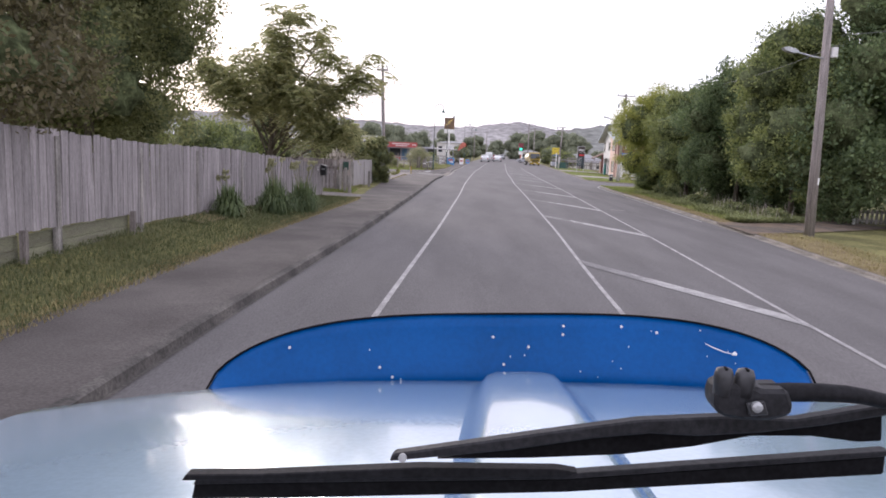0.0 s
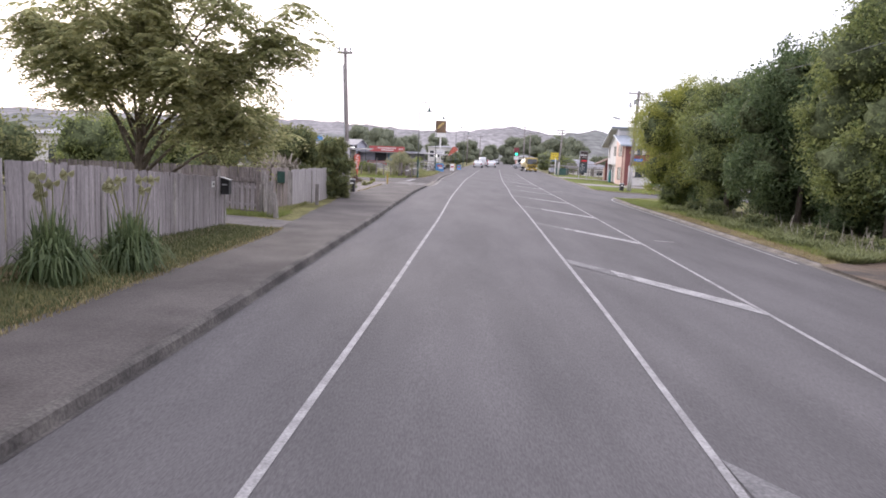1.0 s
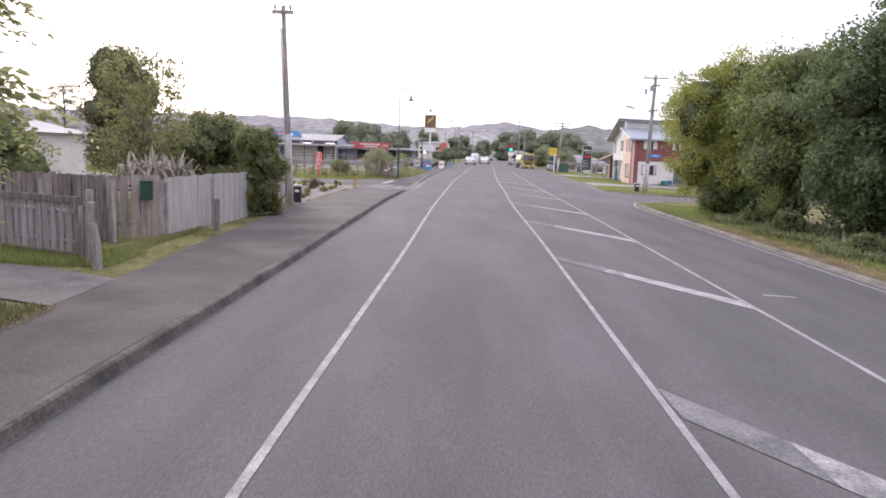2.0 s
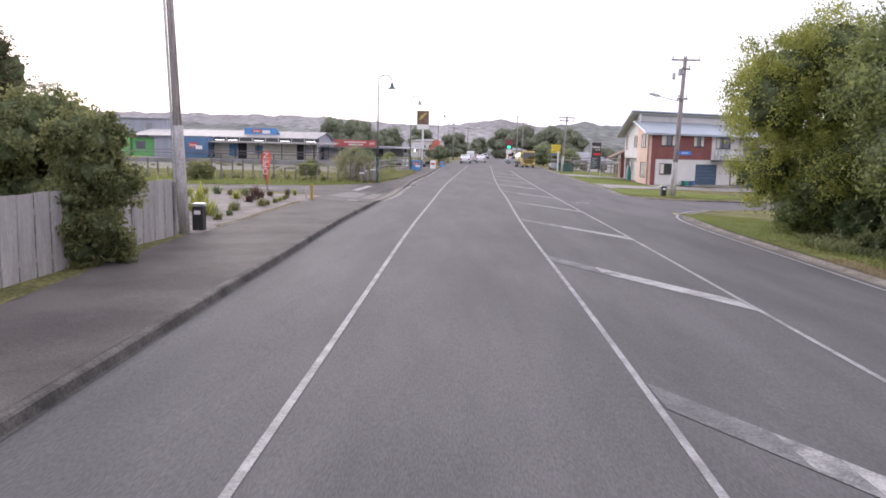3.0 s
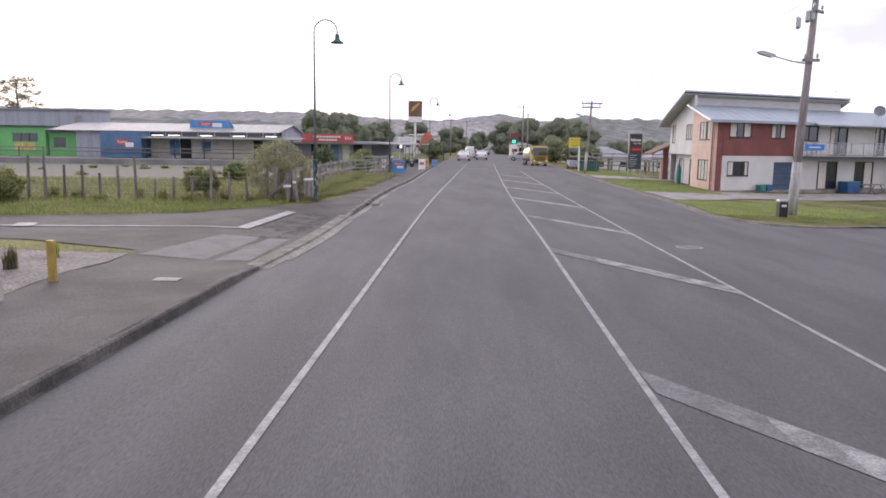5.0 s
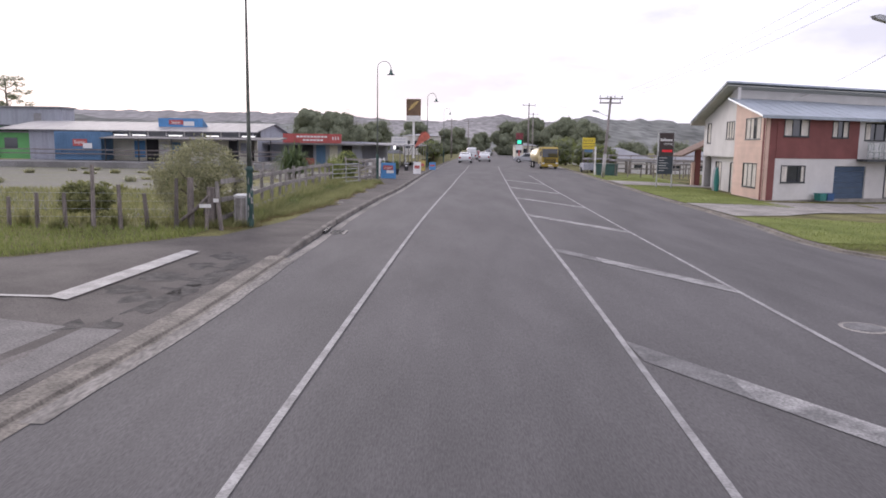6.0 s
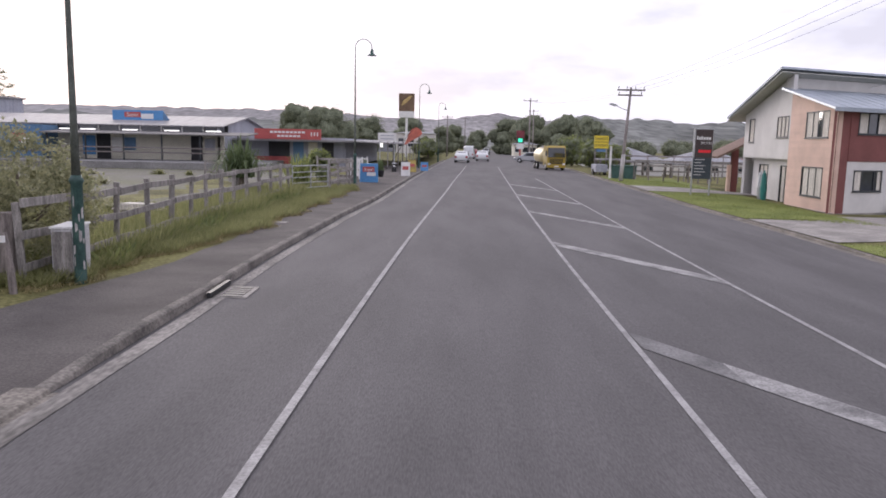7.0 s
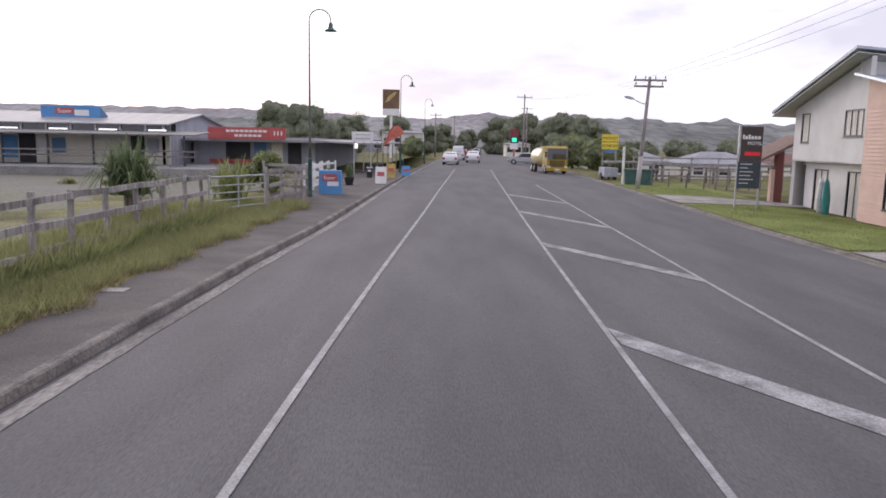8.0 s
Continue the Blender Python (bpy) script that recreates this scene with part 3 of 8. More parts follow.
plank_fence("plank_gate", [(-6.4, 25.7), (-3.5, 24.3)], lambda y: 1.22, lambda y: 0.24, "weathered plank gate with dark gaps across a driveway", FENCE, w=0.155, gap=0.04)
plank_fence("back_fence", [(-12, 28.0), (-7.2, 27.6), (-4.0, 26.6)], lambda y: 1.55, lambda y: 0.2, "dark plank fence behind the gate", FENCE_D, w=0.12)
plank_fence("corner_fence", [(-5.6, 26.9), (-3.36, 27.6)], lambda y: 1.54, lambda y: 0.2, "grey brown plank fence at the corner of a garden", FENCE_B, w=0.2, gap=0.006)
plank_fence("garden_fence", [(-3.3, 27.65), (-3.1, 30.2), (-3.05, 33.4), (-3.15, 36.2), (-2.98, 38.1)], lambda y: 1.5, lambda y: 0.12, "pale grey wide-boarded fence beside the footpath", FENCE_P, w=0.42, gap=0.003)
gate = bpy.data.objects["plank_gate"]
ga, gb_ = Vector((-6.4, 25.7, 0)), Vector((-3.5, 24.3, 0))
gm = Matrix.Translation(ga - Vector((-6.4, 25.7, 0))) @ Matrix.Rotation(math.atan2(gb_.y - ga.y, gb_.x - ga.x), 4, 'Z')
gl = (gb_ - ga).length
for nm, x0_, x1_, z0_, z1_ in (("top_rail", -0.05, gl + 0.05, 1.16, 1.28), ("bottom_rail", -0.05, gl, 0.22, 0.3), ("stile", gl - 0.1, gl, 0.3, 1.16), ("stile", 0.0, 0.1, 0.3, 1.16)):
    bm = bmesh.new()
    box(bm, x0_, x1_, -0.06, -0.016, z0_, z1_, gm, bevel=0.008)
    part(nm, bm, FENCE_D, gate)
gp = thing("gate_post", -2.75, 23.4, 0.12, "two leaning old timber gate posts beside a driveway", "post")
for dx, dy, h, lean in ((-0.32, 0.35, 1.12, 2), (-0.02, 0.0, 0.8, -4), (-0.62, 0.95, 1.28, 1)):
    bm = bmesh.new()
    tube(bm, [(dx, dy, -0.2), (dx + lean * 0.01, dy, h * 0.6), (dx + lean * 0.02, dy, h)], [0.085, 0.08, 0.07], 7)
    part("post", bm, TIMBER, gp)
for x, y, h in ((-2.72, 29.4, 0.85),):
    t_ = thing("bollard_post", x, y, 0.1, "short weathered timber post in front of the fence", "post")
    bm = bmesh.new()
    box(bm, -0.06, 0.06, -0.06, 0.06, -0.2, h, bevel=0.012)
    part("post", bm, TIMBER, t_)
MBGREEN = mat("dull_green_box", (0.022, 0.06, 0.045), 0.7, vary=0.2, scale=6)
mb = thing("meter_box", -3.62, 27.46, 0.95, "dark green box fixed to the corner of the plank fence", "box", rz=17)
bm = bmesh.new()
box(bm, -0.13, 0.13, -0.13, -0.02, 0.08, 0.45, bevel=0.03)
part("box", bm, MBGREEN, mb)
bm = bmesh.new()
box(bm, -0.14, 0.14, -0.14, -0.02, 0.45, 0.48, bevel=0.01)
part("lid", bm, MBGREEN, mb)
lb = thing("letterbox", -3.36, 20.75, 1.0, "dark grey letterbox with a pale sloping lid on the fence end", "letterbox")
lb.matrix_basis = pose(-3.38, 20.75, 1.0) @ Matrix.Diagonal((0.72, 0.9, 1.15, 1))
LIDGREY = mat("letterbox_lid_grey", (0.3, 0.3, 0.3), 0.7, vary=0.15, scale=8)
bm = bmesh.new()
prism(bm, [(-0.14, 0), (0.14, 0), (0.14, 0.3), (-0.14, 0.36)], 0.24, pose(0, -0.3, 0, 0, 0, 0))
part("box", bm, BLACKP, lb)
bm = bmesh.new()
prism(bm, [(-0.17, 0.365), (0.17, 0.305), (0.17, 0.325), (-0.17, 0.385)], 0.28, pose(0, -0.32, 0, 0, 0, 0))
part("lid", bm, LIDGREY, lb)
bm = bmesh.new()
box(bm, -0.09, 0.09, -0.335, -0.322, 0.2, 0.23)
part("slot_flap", bm, STEEL, lb)
np_ = thing("wall_plate", -3.47, 19.85, 1.28, "small white painted plate with a dark bar on the fence", "plate")
bm = bmesh.new()
box(bm, -0.005, 0.012, -0.1, 0.1, -0.07, 0.07)
part("plate", bm, WHITEP, np_)
bm = bmesh.new()
box(bm, 0.0125, 0.016, -0.05, 0.05, -0.03, 0.03)
part("bar", bm, BLACKP, np_)


def wire_fence(name, pts, h, label, spacing=1.6, wires=4, group=""):
    """Uneven round posts with wires between them."""
    x0, y0 = pts[0]
    f = thing(name, x0, y0, G(x0, y0) + 0.1, label, "fence", group)
    rnd = random.Random(name)
    tops = []
    for (ax, ay), (bx, by) in zip(pts, pts[1:]):
        n = max(1, int(math.hypot(bx - ax, by - ay) / spacing))
        for i in range(n):
            u = i / n
            hh = h * rnd.choice((0.75, 0.85, 0.95, 1.05, 1.2, 1.5))
            x, y = ax + (bx - ax) * u - x0, ay + (by - ay) * u - y0
            bm = bmesh.new()
            lx, ly = rnd.uniform(-0.06, 0.06), rnd.uniform(-0.06, 0.06)
            tube(bm, [(x, y, -0.3), (x + lx, y + ly, hh)], [0.06, 0.045], 6)
            part("post", bm, FENCE_D, f)
            tops.append((x + lx * 0.5, y + ly * 0.5, h))
    for k in range(wires):
        bm = bmesh.new()
        tube(bm, [(x, y, z * (0.3 + 0.55 * k / max(1, wires - 1))) for x, y, z in tops], 0.0035, 4, False)
        part("wire", bm, STEEL, f)
    return f


wire_fence("wire_fence", [(-2.6, 66.4), (-6.5, 66.0), (-14, 65.6), (-30, 65.2), (-46, 65)], 1.05, "old wire fence with uneven dark timber posts", 0.62)


def rail_fence(name, pts, label, h=1.15, spacing=1.9, mat_=TIMBER, rails=(0.45, 0.92), lean=0.04):
    """Rough posts with flat split rails, as round a stockyard."""
    x0, y0 = pts[0]
    z0 = G(x0, y0) + 0.06
    f = thing(name, x0, y0, z0, label, "fence")
    rnd = random.Random(name + "r")
    pos = []
    for (ax, ay), (bx, by) in zip(pts, pts[1:]):
        n = max(1, int(math.hypot(bx - ax, by - ay) / spacing))
        pos += [(ax + (bx - ax) * i / n, ay + (by - ay) * i / n) for i in range(n)]
    pos.append(pts[-1])
    for x, y in pos:
        bm = bmesh.new()
        hh = h * rnd.uniform(0.9, 1.05)
        box(bm, -0.048, 0.048, -0.045, 0.045, -0.3, hh, pose(x - x0, y - y0, 0, rnd.uniform(-3, 3), rnd.uniform(-3, 3), rnd.uniform(-20, 20)), bevel=0.015)
        part("post", bm, mat_, f)
    for (ax, ay), (bx, by) in zip(pos, pos[1:]):
        for r in rails:
            bm = bmesh.new()
            za, zb = r * h + rnd.uniform(-lean, lean), r * h + rnd.uniform(-lean, lean)
            L = math.hypot(bx - ax, by - ay)
            m = Matrix.Translation((ax - x0, ay - y0, za)) @ Matrix.Rotation(math.atan2(by - ay, bx - ax), 4, 'Z') @ Matrix.Rotation(-math.atan2(zb - za, L), 4, 'Y')
            box(bm, -0.12, L + 0.12, -0.1, -0.06, -0.065, 0.06, m, bevel=0.012)
            for v in bm.verts:
                v.co.z += 0.02 * noise.noise(v.co * 1.7)
            part("rail", bm, mat_, f)
    return f


rail_fence("stock_rail_fence", [(-1.75, 67.2), (-1.85, 72), (-2.05, 79), (-1.95, 86.6)], "weathered grey post and rail fence in long grass", h=1.3, spacing=1.35, rails=(0.22, 0.57, 0.91), lean=0.03)
rail_fence("yard_rail_fence", [(-0.75, 89.6), (-0.35, 92.2), (-0.5, 95.6), (-2.5, 97.0)], "weathered grey rail fence by the shops", h=1.35, spacing=1.3, rails=(0.3, 0.6, 0.92))
rail_fence("inner_rail_fence", [(-3.9, 86.0), (-5.5, 93), (-9, 98)], "low timber rail fence inside the yard", h=1.0)
pg = thing("pipe_gate", -1.9, 86.9, G(-1.9, 86.9) + 0.08, "pale galvanised pipe farm gate between timber posts", "gate", rz=math.degrees(math.atan2(2.5, 1.1)))
for z in (0.2, 0.42, 0.64, 0.86, 1.12):
    bm = bmesh.new()
    tube(bm, [(0.05, 0, z), (2.7, 0, z)], 0.022 if z < 1 else 0.03, 6)
    part("bar", bm, STEEL, pg)
for x in (0.05, 1.38, 2.7):
    bm = bmesh.new()
    tube(bm, [(x, 0, 0.18), (x, 0, 1.12)], 0.025, 6)
    part("upright", bm, STEEL, pg)


# ---- poles, lamps, wires ----
SLEEVE = mat("pale_sleeve_paint", (0.42, 0.4, 0.39), 0.85, vary=0.25, scale=2.5, fine=30, bump=0.3, stretch=(3, 3, 0.6))

def wood_pole(name, x, y, h, label, r=0.15, lean=(0, 0), sleeve=0.0):
    p = thing(name, x, y, G(x, y) + 0.03, label, "power pole")
    bm = bmesh.new()
    tube(bm, [(0, 0, -0.2), (lean[0] * 0.5, lean[1] * 0.5, h * 0.5), (lean[0], lean[1], h)], [r, r * 0.85, r * 0.66], 12)
    part("shaft", bm, POLEWOOD, p, smooth=True)
    if sleeve:
        bm = bmesh.new()
        tube(bm, [(0, 0, 0.0), (lean[0] * sleeve / h, lean[1] * sleeve / h, sleeve)], [r * 1.12, r * 1.08], 12)
        part("pale_sleeve", bm, SLEEVE, p, "pale grey weathered lower sleeve", smooth=True)
    return p


def crossarm(p, z, w, lx=0.0, ly=0.0, pins=3, rz=0.0):
    bm = bmesh.new()
    m = pose(lx, ly, z, 0, 0, rz)
    box(bm, -w / 2, w / 2, -0.18, -0.1, -0.06, 0.06, m, bevel=0.01)
    part("crossarm", bm, TIMBER, p)
    for i in range(pins):
        u = -w / 2 + 0.1 + (w - 0.2) * i / max(1, pins - 1)
        bm = bmesh.new()
        tube(bm, [m @ Vector((u, -0.14, 0.06)), m @ Vector((u, -0.14, 0.12)), m @ Vector((u, -0.14, 0.15)), m @ Vector((u, -0.14, 0.24)), m @ Vector((u, -0.14, 0.27))], [0.02, 0.03, 0.055, 0.05, 0.03], 8)
        part("insulator", bm, STEEL, p)


def lamp_arm(p, z, reach, lx=0.0, ly=0.0, head=0.7, rise=0.25):
    """Bracket arm to the left with a flat lantern."""
    bm = bmesh.new()
    tube(bm, [(lx, ly - 0.1, z), (lx - reach * 0.5, ly - 0.1, z + rise * 0.35), (lx - reach, ly - 0.1, z + rise)], [0.035, 0.03, 0.03], 8)
    part("lamp_arm", bm, STEEL, p, smooth=True)
    bm = bmesh.new()
    m = Matrix.Translation((lx - reach, ly - 0.1, z + rise)) @ Matrix.Rotation(radians(14), 4, 'Y')
    prism(bm, [(0.05, -0.03), (-0.1, -0.08), (-head + 0.1, -0.07), (-head, 0.0), (-head + 0.15, 0.07), (-0.1, 0.08), (0.05, 0.04)], 0.24, m @ pose(0, -0.12, 0))
    part("lantern", bm, STEEL, p, "grey street lamp lantern")


p0 = wood_pole("power_pole", 14.7, 18.7, 9.5, "weathered timber power pole with a street lamp on the dry verge", 0.18, (-0.12, -0.05))
lamp_arm(p0, 6.3, 1.15, 0.0, 0, 0.5, 0.22)
bm = bmesh.new()
box(bm, 0.06, 0.24, -0.26, -0.08, 6.35, 6.7, bevel=0.02)
part("control_box", bm, WHITEP, p0)
bm = bmesh.new()
box(bm, -0.02, 0.1, -0.16, -0.13, 1.9, 2.15)
part("tag_plate", bm, WHITEP, p0)
p1 = wood_pole("power_pole", -2.9, 38.55, 7.1, "tall pale timber power pole beside the footpath", 0.11, (-0.3, 0.05), 2.6)
bm = bmesh.new()
tube(bm, [(-0.13, -0.12, 0.0), (-0.22, -0.1, 3.0), (-0.36, -0.05, 6.3)], 0.03, 6)
part("cable_duct", bm, STEEL, p1)
crossarm(p1, 6.85, 0.75, -0.28, 0, 2)
p2 = wood_pole("power_pole", 18.52, 70.9, 9.2, "tapered power pole with a crossarm on the corner verge", 0.18, (0.3, 0), 2.3)
crossarm(p2, 8.95, 1.9, 0.29, 0, 3)
crossarm(p2, 8.4, 0.9, 0.28, 0, 2, 40)
crossarm(p2, 6.45, 0.7, 0.22, 0, 2)
lamp_arm(p2, 6.3, 1.5, 0.2, 0, 0.7, 0.3)
for dx, dz in ((-0.95, 7.95), (-0.58, 8.2), (-0.4, 8.25)):
    bm = bmesh.new()
    tube(bm, [(0.5 + dx, -0.2, dz - 0.28), (0.5 + dx, -0.2, dz - 0.2), (0.5 + dx, -0.2, dz + 0.15), (0.5 + dx, -0.2, dz + 0.2)], [0.05, 0.11, 0.11, 0.04], 10)
    part("fuse_can", bm, STEEL, p2)
bm = bmesh.new()
box(bm, 0.2, 1.0, -0.3, -0.27, 2.8, 3.04)
part("street_name_blade", bm, plain("blue_enamel", (0.03, 0.2, 0.6), 0.4), p2, "blue street name blade with a pale bar")
bm = bmesh.new()
box(bm, 0.36, 0.84, -0.304, -0.301, 2.9, 2.95)
part("name_bar", bm, WHITEP, p2)
p3 = wood_pole("power_pole", 17.2, 110.6, 6.75, "leaning timber power pole with twin crossarms", 0.13, (0.4, 0), 2.0)
crossarm(p3, 6.55, 2.0, 0.39, 0, 4)
crossarm(p3, 6.2, 1.8, 0.37, 0.17, 3)
lamp_arm(p3, 5.1, 0.9, 0.3, 0, 0.55, 0.35)
for x, y, h in ((17.5, 172, 9.5), (9.5, 240, 9), (22, 205, 9.5), (5.0, 205, 8)):
    q = wood_pole("power_pole", x, y, h, "distant timber power pole", 0.15)
    crossarm(q, h - 0.4, 2.2, 0, 0, 3)


WIREGREY = mat("weathered_wire", (0.2, 0.2, 0.21), 0.7, vary=0.2, scale=3)


def cable(name, a, b, sag, label, r=0.012):
    t_ = thing(name, a[0], a[1], a[2], label, "cable")
    bm = bmesh.new()
    pts = []
    for i in range(17):
        u = i / 16
        p = Vector(a).lerp(Vector(b), u)
        p.z -= sag * 4 * u * (1 - u)
        pts.append(p - Vector(a))
    tube(bm, pts, r * 0.62, 4, False)
    part("wire", bm, WIREGREY, t_)


for k in (-0.8, 0, 0.8):
    cable("power_line", (18.8 + k, 71.1, 8.5), (17.75 + k, 110.5, 6.4), 0.5, "thin overhead power line between the poles")
    cable("power_line", (17.75 + k, 110.5, 6.4), (17.5 + k, 172, 9.0), 0.5, "thin overhead power line between the poles")
cable("service_cable", (15.0, 18.5, 6.3), (18.0, 46, 7.2), 0.35, "overhead service cable slung past the trees", 0.014)
cable("service_cable", (15.0, 18.5, 6.6), (27, 8, 7.6), 0.2, "overhead service cable leading off to a house", 0.014)
cable("service_cable", (18.8, 71.2, 6.2), (24.3, 92.5, 5.3), 0.25, "overhead service cable to the two-storey building", 0.014)


def arched_lamp(x, y, h, label):
    """Tall slim post with a swan-neck and a bell-shaped lantern on the road side."""
    p = thing("street_lamp", x, y, G(x, y) + 0.09, label, "street lamp", "swan-neck street lamps")
    bm = bmesh.new()
    tube(bm, [(0, 0, -0.1), (0, 0, 0.12), (0, 0, 1.45), (0, 0, 1.5), (0, 0, 1.58)], [0.1, 0.085, 0.08, 0.105, 0.07], 12)
    part("base_sleeve", bm, DKGREEN, p, "dark green cast base sleeve", smooth=True)
    bm = bmesh.new()
    r = 0.42
    arc = [(r - r * math.cos(a), 0, h - r + r * math.sin(a)) for a in [math.pi * i / 14 for i in range(15)]]
    tube(bm, [(0, 0, 1.5), (0, 0, 2.4), (0, 0, h * 0.6)] + arc + [(2 * r, 0, h - r - 0.12)], [0.065, 0.05, 0.038] + [0.022] * 15 + [0.022], 10)
    part("swan_neck", bm, mat("lamp_post_paint", (0.09, 0.10, 0.085), 0.5, vary=0.3, scale=4), p, smooth=True)
    bm = bmesh.new()
    z = h - r - 0.12
    tube(bm, [(2 * r, 0, z + 0.05), (2 * r, 0, z), (2 * r, 0, z - 0.14), (2 * r, 0, z - 0.2), (2 * r, 0, z - 0.26), (2 * r, 0, z - 0.28)], [0.04, 0.08, 0.09, 0.14, 0.24, 0.25], 14)
    part("bell_shade", bm, DKGREEN, p, smooth=True)
    return p


lamp1 = arched_lamp(-1.0, 67.35, 6.6, "tall slim street lamp with a swan neck beside the timber fence")
rr = random.Random(19)
for k in range(9):
    a, z = rr.uniform(-2.4, 0.2), 0.25 + 0.12 * k + rr.uniform(-0.05, 0.05)
    w_, h_ = rr.uniform(0.2, 0.5), rr.uniform(0.04, 0.13)
    bm = bmesh.new()
    ring = [(math.cos(a + w_ * u) * 0.0885, math.sin(a + w_ * u) * 0.0885) for u in (0, 0.35, 0.7, 1)]
    top = [bm.verts.new((x, y, z + h_ * rr.uniform(0.5, 1))) for x, y in ring]
    low = [bm.verts.new((x, y, z - h_ * rr.uniform(0.5, 1))) for x, y in ring]
    for i in range(3):
        bm.faces.new((low[i], low[i + 1], top[i + 1], top[i]))
    part("peeling_patch", bm, SLEEVE, lamp1)
arched_lamp(-0.32, 95.3, 7.35, "slim green swan-neck street lamp beside the rail fence")
arched_lamp(2.1, 122.5, 7.35, "slim green swan-neck street lamp by the shops")
arched_lamp(3.6, 152, 7.35, "distant swan-neck street lamp")

# ---- two-storey building ----
BU, BV, BO = Vector((0.925, 0.38)), Vector((0.055, 0.9985)), Vector((22.18, 90.8))


def B(u, v, z=0.0):
    p = BO + BU * u + BV * v
    return Vector((p.x, p.y, z))


BZ = -0.56
motel = thing("motel_building", BO.x, BO.y, BZ, "two-storey motel with maroon, salmon and off-white cladding and metal roofs", "building")
ORIGIN = Vector((BO.x, BO.y, BZ))
OFFWHITE = mat("off_white_wall", (0.62, 0.60, 0.58), 0.8, vary=0.07, scale=0.8, fine=30, bump=0.12, fine_mix=0.08)
MAROON = mat("maroon_wall", (0.2, 0.072, 0.066), 0.75, vary=0.12, scale=0.9, fine=30, bump=0.12, fine_mix=0.1)
SALMON = mat("salmon_weatherboard", (0.62, 0.44, 0.36), 0.75, vary=0.08, scale=1.0, fine=30, bump=0.1, fine_mix=0.08, obj_rand=0.04)
ROOFM = mat("metal_roof", (0.34, 0.38, 0.43), 0.45, 0.35, vary=0.1, scale=0.7, fine=20, bump=0.1)
FRAME = mat("dark_joinery", (0.04, 0.045, 0.05), 0.5, vary=0.2, scale=4, fine=50, bump=0.05)
BLUEDOOR = mat("blue_grey_door", (0.06, 0.095, 0.15), 0.6, vary=0.12, scale=2, fine=30, bump=0.1)


def slab(name, corners, thick, material, parent, label="", origin=ORIGIN):
    """A panel from its four corners, thickened away from its face."""
    bm = bmesh.new()
    c = [Vector(p) - origin for p in corners]
    n = (c[1] - c[0]).cross(c[2] - c[0]).normalized() * thick
    a = [bm.verts.new(p) for p in c]
    b = [bm.verts.new(p - n) for p in c]
    bm.faces.new(a)
    bm.faces.new(b[::-1])
    k = len(c)
    for i in range(k):
        bm.faces.new((a[i], b[i], b[(i + 1) % k], a[(i + 1) % k]))
    return part(name, bm, material, parent, label)


def wall_u(name, u0, u1, z0, z1, material, v=0.0, label="", holes=()):
    """Long-side wall panel in pieces round its openings."""
    us = sorted({u0, u1, *[h[0] for h in holes], *[h[1] for h in holes]})
    w = None
    for a, b in zip(us, us[1:]):
        spans, z = [], z0
        for h in sorted((h for h in holes if h[0] < (a + b) / 2 < h[1]), key=lambda h: h[2]):
            spans.append((z, h[2]))
            z = h[3]
        spans.append((z, z1))
        for s0, s1 in spans:
            if s1 - s0 > 0.02:
                slab(name, [B(a, v, s0), B(b, v, s0), B(b, v, s1), B(a, v, s1)], 0.2, material, motel, label)


def wall_v(name, v0, v1, z0, z1, material, u=0.0, holes=()):
    vs_ = sorted({v0, v1, *[h[0] for h in holes], *[h[1] for h in holes]})
    for a, b in zip(vs_, vs_[1:]):
        spans, z = [], z0
        for h in sorted((h for h in holes if h[0] < (a + b) / 2 < h[1]), key=lambda h: h[2]):
            spans.append((z, h[2]))
            z = h[3]
        spans.append((z, z1))
        for s0, s1 in spans:
            if s1 - s0 > 0.02:
                slab(name, [B(u, b, s0), B(u, a, s0), B(u, a, s1), B(u, b, s1)], 0.2, material, motel)


